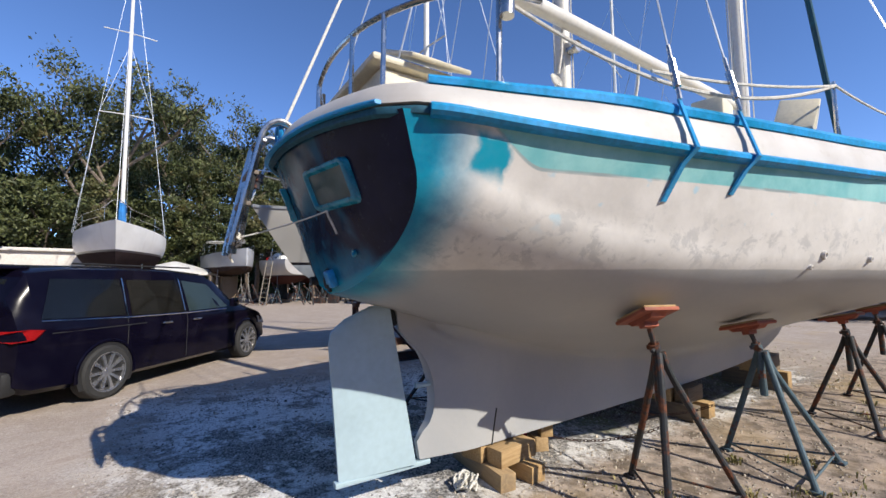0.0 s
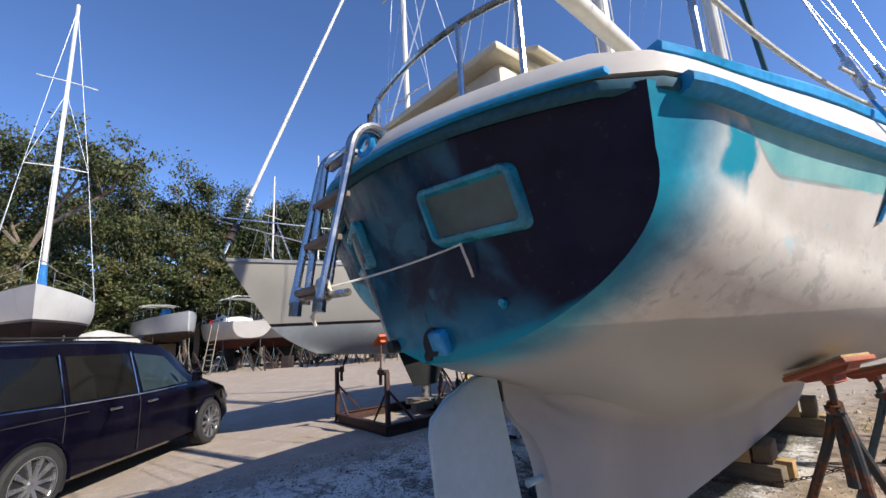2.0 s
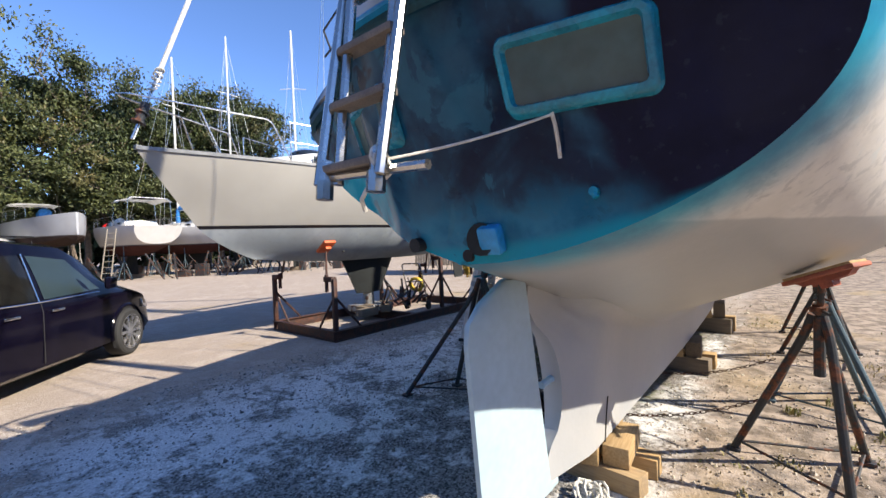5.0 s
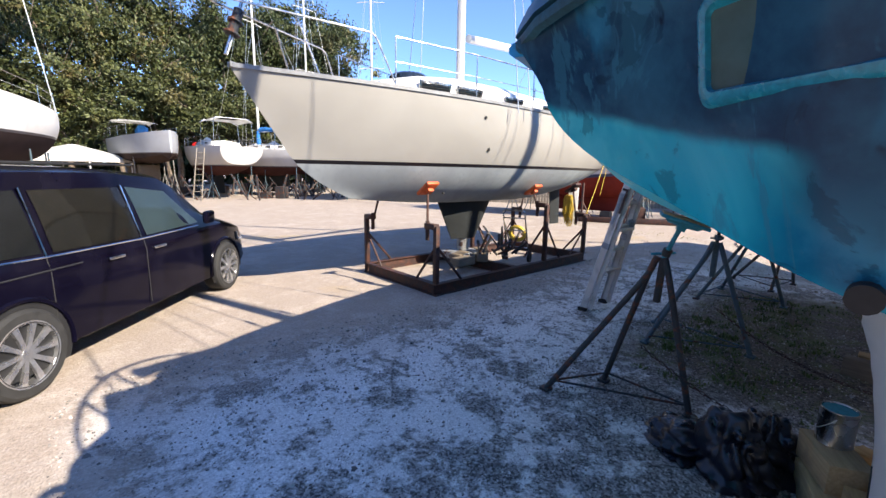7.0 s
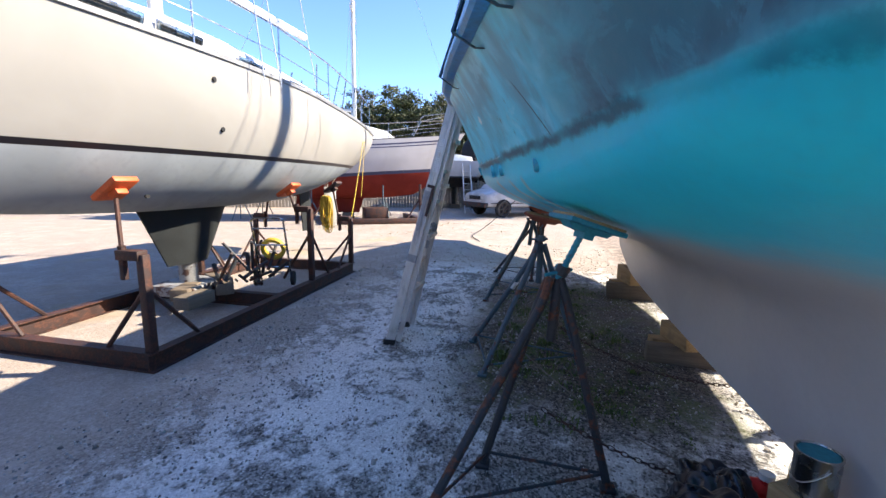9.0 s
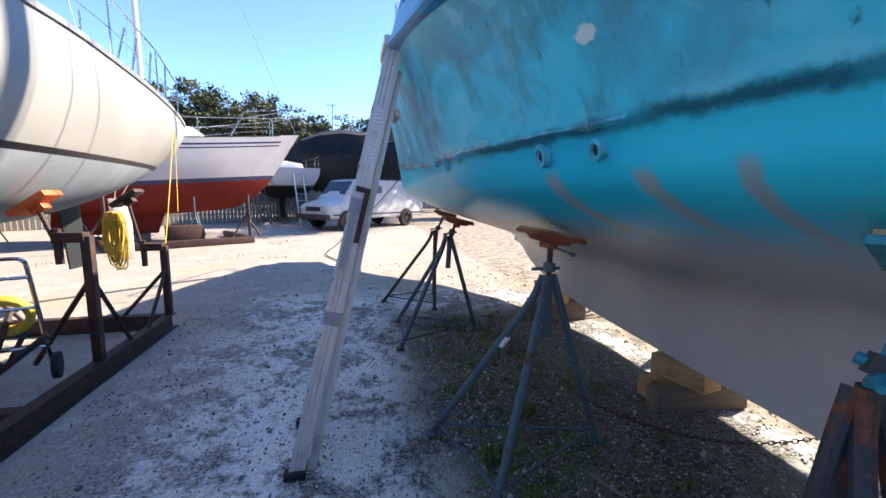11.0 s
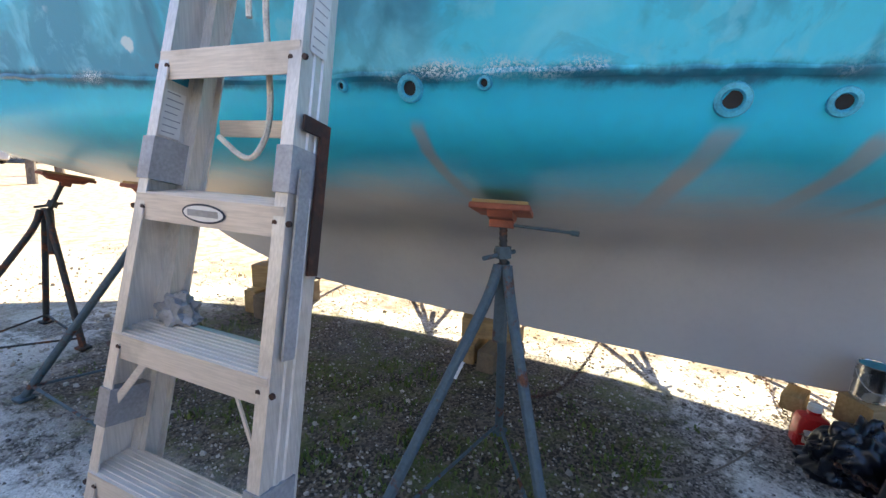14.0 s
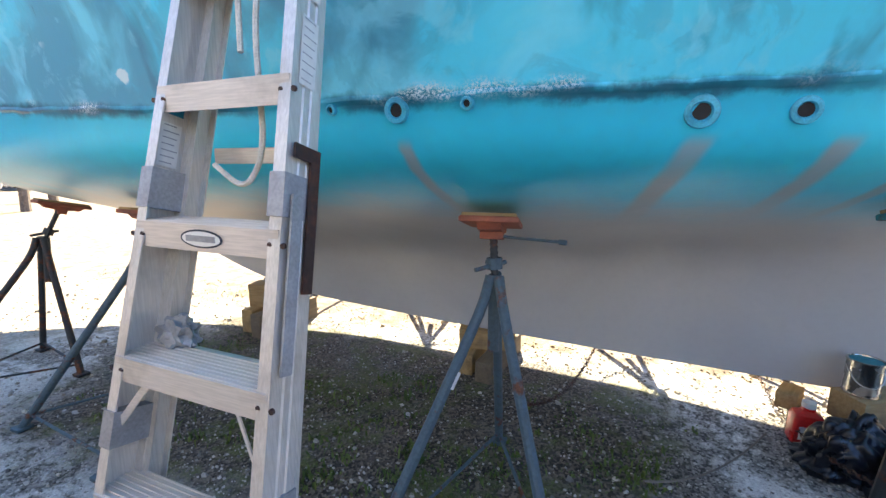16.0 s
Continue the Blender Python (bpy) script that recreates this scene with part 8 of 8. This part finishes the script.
# white cargo van: nose towards +x locally, turned to face the yard
vw = (Vector((9.232, 20.02, 0)) - Vector((12.742, 20.011, 0))).normalized()
van_yaw = math.degrees(math.atan2(vw.y, vw.x)) + 4
vo = Vector((12.742, 20.011, 0)) + Vector((-vw.y, vw.x, 0)) * -0.85
van = empty("cargo_van", pose(vo.x, vo.y, 0, 0, 0, van_yaw), "white full-size cargo van on the yard's far side", "van")
VT = [(-1.25, 0.95, 0.98, 0.82, 0.5, 1.25, 2.05), (-1.2, 0.98, 1.0, 0.86, 0.45, 1.25, 2.1), (0.5, 0.99, 1.0, 0.86, 0.45, 1.25, 2.1), (2.4, 0.99, 1.0, 0.85, 0.45, 1.22, 2.1), (2.9, 0.99, 1.0, 0.82, 0.45, 1.2, 2.04), (3.35, 0.99, 0.99, 0.78, 0.45, 1.18, 1.55), (3.6, 0.98, 0.98, 0.8, 0.45, 1.12, 1.28), (4.1, 0.96, 0.96, 0.8, 0.47, 1.0, 1.16), (4.35, 0.92, 0.9, 0.75, 0.5, 0.95, 1.08), (4.4, 0.86, 0.84, 0.7, 0.55, 0.9, 1.0)]
bm = bmesh.new()
body_loft(bm, VT)
part("body", bm, M_VAN, van, angle=28)
for side in (-1, 1):
    quad_panel("door_window", [(2.35, side * 0.985, 1.27), (3.2, side * 0.985, 1.25), (2.95, side * 0.9, 1.74), (2.4, side * 0.9, 1.78)], M_GLASS, van, n=(0, side, 0.1), th=0.012)
    for x in (0.0, 3.51):
        bm = bmesh.new()
        bm.faces.new([bm.verts.new((x + 0.44 * math.cos(t), side * 1.0, 0.38 + 0.44 * math.sin(t))) for t in [2 * math.pi * k / 28 for k in range(28)] if math.sin(t) > -0.3])
        part("wheel_well", bm, M_BLACK, van)
        wheel(van, x, side * 0.93, 0.37, 0.22, side, 6, M_STAND_DARK)
    bm = bmesh.new()
    box(bm, -1.2, 4.2, side * 1.0 - 0.012, side * 1.0 + 0.012, 0.62, 0.66, bevel=0.004)
    part("side_strip", bm, M_BLACK, van)
    bm = bmesh.new()
    box(bm, 2.95, 3.1, side * 1.1 - 0.08, side * 1.1 + 0.08, 1.22, 1.5, bevel=0.03)
    part("wing_mirror", bm, M_BLACK, van)
    bm = bmesh.new()
    box(bm, 4.36, 4.42, side * 0.62 - 0.16, side * 0.62 + 0.16, 0.78, 0.95, bevel=0.02)
    part("headlamp", bm, M_LAMP, van)
    bm = bmesh.new()
    tube(bm, [(2.3, side * 1.001, 0.6), (2.3, side * 1.005, 1.25)], 0.006, 5)
    part("door_gap", bm, M_BLACK, van)
quad_panel("windscreen", [(3.42, -0.74, 1.45), (3.42, 0.74, 1.45), (2.96, 0.7, 1.98), (2.96, -0.7, 1.98)], M_GLASS, van, n=(0.75, 0, 0.65), th=0.02)
bm = bmesh.new()
box(bm, 4.38, 4.43, -0.45, 0.45, 0.78, 0.95, bevel=0.01)
part("grille", bm, M_BLACK, van)
bm = bmesh.new()
box(bm, 4.3, 4.5, -0.95, 0.95, 0.45, 0.66, bevel=0.03)
part("front_bumper", bm, M_STAND_DARK, van)
for y in (-0.75, 0.75):
    bm = bmesh.new()
    box(bm, -1.0, 2.3, y - 0.015, y + 0.015, 2.1, 2.16, bevel=0.006)
    part("roof_rack_bar", bm, M_BLACK, van)
# wire drooping across the yard
bm = bmesh.new()
pts = [Vector((4.6, 13.5, 0.02)), Vector((4.9, 14.6, 0.02)), Vector((5.6, 15.1, 0.1)), Vector((6.6, 15.0, 0.9)), Vector((7.4, 14.4, 2.0)), Vector((8.0, 13.6, 3.4))]
tube(bm, arc_path(pts, 0.6, 6), 0.012, 5)
tagged(part("shore_cable", bm, M_BLACK, None, "dark power cable drooping to the ground"), category="cable")
# cars and a cone far down the lane
for k, (az, d, mat) in enumerate(((33.5, 42, M_VAN), (37, 46, M_CAR), (30, 45, M_RIM))):
    x, y = far(az, d, (-0.3, 7.2))
    cb = empty("car", pose(x, y, 0, 0, 0, 60 + 20 * k), ("white car parked far down the lane", "dark car parked far down the lane", "silver car parked far down the lane")[k], "car", "cars down the lane")
    bm = bmesh.new()
    body_loft(bm, [(-0.9, 0.7, 0.75, 0.6, 0.35, 0.75, 0.9), (-0.7, 0.85, 0.88, 0.66, 0.25, 0.85, 1.3), (0.3, 0.88, 0.9, 0.68, 0.22, 0.85, 1.45), (1.4, 0.88, 0.9, 0.66, 0.22, 0.85, 1.4), (2.2, 0.88, 0.88, 0.7, 0.22, 0.85, 0.98), (3.1, 0.82, 0.82, 0.6, 0.28, 0.75, 0.86), (3.3, 0.7, 0.7, 0.5, 0.35, 0.6, 0.7)])
    part("body", bm, mat, cb, angle=28)
    for side in (-1, 1):
        quad_panel("side_window", [(-0.4, side * 0.87, 0.92), (1.7, side * 0.86, 0.92), (1.3, side * 0.74, 1.3), (-0.2, side * 0.74, 1.3)], M_GLASS, cb, n=(0, side, 0))
        for wx in (0.0, 2.6):
            wheel(cb, wx, side * 0.8, 0.31, 0.2, side, 5)
x, y = far(33.6, 36, (-0.3, 7.2))
bm = bmesh.new()
ring_loft(bm, [[(r * math.cos(t), r * math.sin(t), z) for t in [2 * math.pi * j / 14 for j in range(14)]] for r, z in ((0.24, 0), (0.24, 0.03), (0.15, 0.03), (0.03, 0.72))], True, True, True)
tagged(part("traffic_cone", bm, M_RED, None, "red traffic cone on the lane", pose(x, y, 0)), category="cone")

# ---- trees ----
def tree(name, seed, height, spread, leaf, label, clusters=120, leaves=62, bare=0.35, trunk_r=0.32):
    """A tapered trunk, forking limbs and a crown of separate leaves in uneven clumps."""
    rnd = random.Random(seed)
    ob = empty("tree", Matrix.Identity(4), label, "tree", "trees round the yard")
    bm = bmesh.new()
    tips = []

    def limb(p, d, length, r, depth):
        n = 5
        pts = [p]
        for k in range(n):
            d = (d + Vector((rnd.uniform(-1, 1), rnd.uniform(-1, 1), rnd.uniform(-0.3, 0.7))) * 0.16).normalized()
            pts.append(pts[-1] + d * length / n)
        tube(bm, pts, r, 7 if depth < 2 else 5, False, r * 0.55)
        if depth >= 1:
            tips.extend(pts[2:] if depth > 1 else pts[4:])
        if depth < 3:
            for k in range(3 if depth else 6):
                q = pts[rnd.randint(2, n)] if depth else pts[min(n, 2 + k // 2 + 1)]
                a = rnd.uniform(0, 2 * math.pi)
                side = Vector((math.cos(a), math.sin(a), rnd.uniform(0.15, 0.9)))
                limb(q, (d * 0.5 + side * spread).normalized(), length * rnd.uniform(0.45, 0.72), r * 0.5, depth + 1)

    limb(Vector((0, 0, 0)), Vector((0, 0, 1)), height * 0.56, trunk_r, 0)
    top = max(p.z for p in tips)
    scale = height / top
    for v in bm.verts:
        v.co.z *= scale
    part("trunk", bm, M_BARK, ob)
    verts, faces = [], []
    lo = height * bare
    pool = [Vector((p.x, p.y, p.z * scale)) for p in tips if p.z * scale > lo * rnd.uniform(0.6, 1.2)]
    for k in range(clusters):
        c = rnd.choice(pool) + Vector((rnd.gauss(0, 0.3), rnd.gauss(0, 0.3), rnd.gauss(-0.1, 0.3)))
        size = rnd.uniform(0.55, 1.3) * height / 15
        for j in range(int(leaves * 1.7 * rnd.uniform(0.5, 1.3))):
            o = Vector((rnd.gauss(0, 1), rnd.gauss(0, 1), rnd.gauss(0, 0.62))) * size * 0.55
            p = c + o
            s = rnd.uniform(0.075, 0.15) * (height / 15) ** 0.5
            n = Vector((rnd.gauss(0, 1), rnd.gauss(0, 1), rnd.gauss(0.6, 0.8))).normalized()
            a = n.orthogonal().normalized()
            a = (a * math.cos(j) + n.cross(a) * math.sin(j))
            b = n.cross(a)
            i = len(verts)
            verts += [p - a * s * 1.2, p - b * s * 0.62 + n * s * 0.15, p + a * s * 1.3, p + b * s * 0.62 + n * s * 0.15]
            faces.append((i, i + 1, i + 2, i + 3))
    me = bpy.data.meshes.new("crown")
    me.from_pydata([tuple(v) for v in verts], [], faces)
    me.materials.append(leaf)
    crown = new("crown", me)
    crown.parent = ob
    return ob


def plant(proto, x, y, yaw, k, kz=None):
    return copy_thing(proto, pose(x, y, 0, 0, 0, yaw) @ Matrix.Diagonal((k, k, kz or k, 1)))


oak = tree("oak", 5, 17, 0.85, M_LEAF, "tall broadleaf tree with dark green leaves", 210, 66, 0.1)
open_oak = tree("open_oak", 9, 19, 0.95, M_LEAF_OLIVE, "tall open-crowned tree with olive leaves and pale limbs", 200, 58, 0.08)
slim = tree("slim", 14, 16, 0.6, M_LEAF, "slender dark green tree", 170, 62, 0.08)
bush = tree("bush", 23, 6, 1.1, M_LEAF_OLIVE, "low olive scrub tree", 150, 60, 0.0, 0.12)
# prototype, azimuth, distance, angle to which its top rises
tall = {oak.name: 17.5, open_oak.name: 19.5, slim.name: 16.5}
spots = [(oak, 168, 36, 20), (open_oak, 159.5, 34, 20), (open_oak, 152.3, 33, 24), (slim, 147.8, 38, 17), (slim, 143.4, 40, 17.5), (open_oak, 138.6, 40, 22), (slim, 134.3, 43, 19.5), (oak, 130.5, 43, 19.5), (slim, 126.3, 45, 19.5),
         (oak, 121.5, 46, 19.5), (slim, 117.5, 46, 20), (oak, 112.5, 52, 12.5), (slim, 108, 55, 11.5), (oak, 102, 57, 10.5), (slim, 95, 58, 10), (oak, 88, 56, 9), (oak, 79, 52, 9.5), (slim, 74, 52, 10), (oak, 69.5, 50, 11.2),
         (slim, 65, 50, 9.5), (oak, 60, 54, 6.5), (slim, 55, 52, 7.5), (oak, 50.5, 50, 9.2), (oak, 46.5, 44, 11.5), (open_oak, 43.5, 25, 24), (oak, 39, 31, 21), (slim, 35.5, 50, 10), (oak, 31, 60, 9), (slim, 26.5, 60, 9)]
used = set()
for k, (proto, az, d, el) in enumerate(spots):
    x, y = far(az, d, (0.3, 2.0) if az > 45 else (0.5, 1.35))
    s = (1.5 + d * math.tan(radians(el))) / tall[proto.name.split(".")[0] if proto.name not in tall else proto.name]
    if proto.name not in used:
        used.add(proto.name)
        proto.matrix_basis = pose(x, y, 0, 0, 0, 40 * k) @ Matrix.Diagonal((s * 0.8, s * 0.8, s, 1))
    else:
        q = proto.scale.z
        plant(proto, x, y, 47 * k, s / q)
bush.matrix_basis = pose(*far(163, 25), 0)
for k, (az, d, s) in enumerate(((170, 30, 1.0), (164, 34, 1.0), (159, 33, 0.9), (155, 31, 0.9), (152, 36, 1.0), (148.5, 35, 1.0), (144, 36, 1.0), (139.5, 38, 1.0), (135, 39, 1.05), (131, 40, 1.0), (127, 41, 1.1), (123, 42, 1.0), (118, 42, 1.1), (113, 44, 1.1), (108, 46, 1.2), (100, 50, 1.2), (92, 52, 1.2), (84, 50, 1.2), (76, 47, 1.2), (70, 45, 1.1), (64, 44, 1.1), (58, 45, 1.1), (51, 42, 1.0), (47, 38, 0.9), (42.5, 40, 1.1), (38, 52, 1.3), (33, 58, 1.4), (28, 58, 1.4))):
    plant(bush, *far(az, d), 61 * k, s * 1.45, s * 1.35 * (0.9 + 0.05 * (k % 5)))
# dense woods that close the yard, plus an unseen nearer band added to block low sky light
rnd = random.Random(77)
verts, faces = [], []
for k in range(50000):
    # later leaves stand out of view, added only to screen the low sky
    sky_screen = k >= 26000
    az, d = (rnd.uniform(-168, 12), rnd.uniform(32, 42)) if sky_screen else (rnd.uniform(18, 186), rnd.uniform(57, 68))
    x, y = far(az, d)
    top = 6.2 + 2.2 * noise.noise((x * 0.09, y * 0.09, 2)) + 1.5 * noise.noise((x * 0.3, y * 0.3, 4))
    top *= 1.6 if sky_screen else 1.0
    z = top * rnd.random() ** 0.8
    s = rnd.uniform(0.4, 0.85)
    n = Vector((rnd.gauss(0, 1), rnd.gauss(0, 1), rnd.gauss(0.4, 0.7))).normalized()
    a = n.orthogonal().normalized()
    b = n.cross(a)
    c = Vector((x, y, z))
    i = len(verts)
    verts += [tuple(c - a * s * 1.2), tuple(c - b * s * 0.6), tuple(c + a * s * 1.3), tuple(c + b * s * 0.6)]
    faces.append((i, i + 1, i + 2, i + 3))
me = bpy.data.meshes.new("far_woods")
me.from_pydata(verts, [], faces)
me.materials.append(M_LEAF)
tagged(new("far_woods", me), "dense dark green woods closing the yard, with an added unseen band that blocks low sky light", "woods", kind="stuff")
# palm beside the covered boat
palm = empty("palm_tree", pose(12.2, 33.5, 0), "small fan palm behind the stored boats", "palm")
bm = bmesh.new()
tube(bm, [(0, 0, 0), (0.05, 0, 2.2), (0.1, 0.05, 4.2)], 0.17, 8)
part("trunk", bm, M_BARK, palm)
bm = bmesh.new()
random.seed(31)
for k in range(34):
    a, e = random.uniform(0, 6.28), random.uniform(-0.5, 1.2)
    d = Vector((math.cos(a) * math.cos(e), math.sin(a) * math.cos(e), math.sin(e)))
    s = d.cross(Vector((0, 0, 1))).normalized()
    c = Vector((0.1, 0.05, 4.25))
    for j in range(-4, 5):
        w = (d + s * j * 0.17).normalized()
        p, q = c + d * 0.55, c + d * 0.55 + w * 0.75 - Vector((0, 0, 0.12 + 0.02 * abs(j)))
        t = w.cross(s).normalized() * 0.03
        bm.faces.new([bm.verts.new(x) for x in (p - t * 0.3, p.lerp(q, 0.5) + t, q, p.lerp(q, 0.5) - t)])
    tube(bm, [c, c + d * 0.56], 0.012, 4)
part("fronds", bm, M_LEAF, palm)

# ---- loose stones, grit and weeds ----
def scatter_stones(name, count, area, size, mat, seed, label, keep=lambda u, v: True):
    """Small angular stones half sunk in the ground, in one mesh."""
    rnd = random.Random(seed)
    verts, faces = [], []
    made = 0
    while made < count:
        u, v = rnd.uniform(*area[0]), rnd.uniform(*area[1])
        if not keep(u, v):
            continue
        made += 1
        s = size * rnd.uniform(0.45, 1.0) ** 2 * (2.2 if rnd.random() < 0.04 else 1)
        a = rnd.uniform(0, 6.28)
        w = BOAT @ Vector((u, v, 0))
        z = ground_height(w.x, w.y)
        i = len(verts)
        for k in range(5):
            t = a + 1.2566 * k + rnd.uniform(-0.3, 0.3)
            r = s * rnd.uniform(0.7, 1.15)
            verts.append((u + r * math.cos(t), v + r * math.sin(t) * 0.8, z - s * 0.3))
        for k in range(5):
            t = a + 1.2566 * k + rnd.uniform(-0.3, 0.3)
            r = s * rnd.uniform(0.35, 0.7)
            verts.append((u + r * math.cos(t), v + r * math.sin(t) * 0.8, z + s * rnd.uniform(0.3, 0.75)))
        for k in range(5):
            q = (k + 1) % 5
            faces.append((i + k, i + q, i + 5 + q, i + 5 + k))
        faces.append((i + 5, i + 6, i + 7, i + 8, i + 9))
    me = bpy.data.meshes.new(name)
    me.from_pydata(verts, [], faces)
    me.materials.append(mat)
    ob = new(name, me)
    ob.matrix_basis = BOAT
    return tagged(ob, label, "gravel", kind="stuff")


scatter_stones("gravel", 17000, ((-2.5, 6.0), (0.0, 4.4)), 0.014, M_STONE, 2, "grey gravel and shell chips beside the keel", lambda u, v: v > 1.5 or u < 1.2)
scatter_stones("gravel", 6000, ((0.6, 5.0), (0.1, 2.2)), 0.013, M_STONE, 6, "coarse gravel under the hull")
scatter_stones("gravel", 7000, ((-2.0, 5.0), (-3.5, 0.0)), 0.018, M_STONE_TAN, 3, "tan gravel and grit on the sunny side")
scatter_stones("gravel", 3000, ((5.5, 9.5), (-1.0, 5.0)), 0.022, M_STONE_TAN, 5, "scattered grit on the open yard")


def weeds(name, spots, mat, seed, label):
    rnd = random.Random(seed)
    verts, faces = [], []
    for u, v, r, n, h in spots:
        for k in range(n):
            a, d = rnd.uniform(0, 6.28), r * rnd.random() ** 0.6
            x, y = u + d * math.cos(a), v + d * math.sin(a)
            t, l = rnd.uniform(0, 6.28), h * rnd.uniform(0.4, 1.2)
            lean = Vector((math.cos(t), math.sin(t), 0)) * l * rnd.uniform(0.2, 0.9)
            w = Vector((-math.sin(t), math.cos(t), 0)) * rnd.uniform(0.0025, 0.007)
            p = Vector((x, y, -0.004))
            q = p + lean * 0.4 + Vector((0, 0, l * 0.7))
            e = p + lean + Vector((0, 0, l * rnd.uniform(0.6, 1.0)))
            i = len(verts)
            verts += [tuple(c) for c in (p - w, p + w, q + w * 1.2, q - w * 1.2, e)]
            faces += [(i, i + 1, i + 2, i + 3), (i + 3, i + 2, i + 4)]
    me = bpy.data.meshes.new(name)
    me.from_pydata(verts, [], faces)
    me.materials.append(mat)
    ob = new(name, me)
    ob.matrix_basis = BOAT
    return tagged(ob, label, "grass", kind="stuff")


rnd = random.Random(17)
strip = []
while len(strip) < 190:
    u, v = rnd.uniform(1.5, 5.6), rnd.uniform(0.45, 1.75)
    if noise.noise((u * 1.3, v * 1.3, 4.0)) > -0.08:
        strip.append((u, v, rnd.uniform(0.05, 0.14), rnd.randint(8, 26), rnd.uniform(0.025, 0.055)))
strip += [(2.55, 1.72, 0.07, 60, 0.1), (2.2, 1.62, 0.06, 50, 0.08), (3.0, 1.3, 0.09, 60, 0.07)]
weeds("weeds", strip, M_GRASS, 1, "low green weeds in the dirt by the keel")
strip = [(rnd.uniform(-0.5, 6.5), rnd.uniform(-3.6, -0.5), rnd.uniform(0.05, 0.2), rnd.randint(8, 40), rnd.uniform(0.03, 0.08)) for k in range(60)]
weeds("weeds", strip, M_STRAW, 2, "dry grass tufts on the sunny side")
strip = [(rnd.uniform(10.5, 16), rnd.uniform(1.5, 10), rnd.uniform(0.2, 0.5), rnd.randint(15, 45), rnd.uniform(0.02, 0.05)) for k in range(55)]
weeds("weeds", strip, M_STRAW, 3, "dry straw-coloured grass on the open yard")
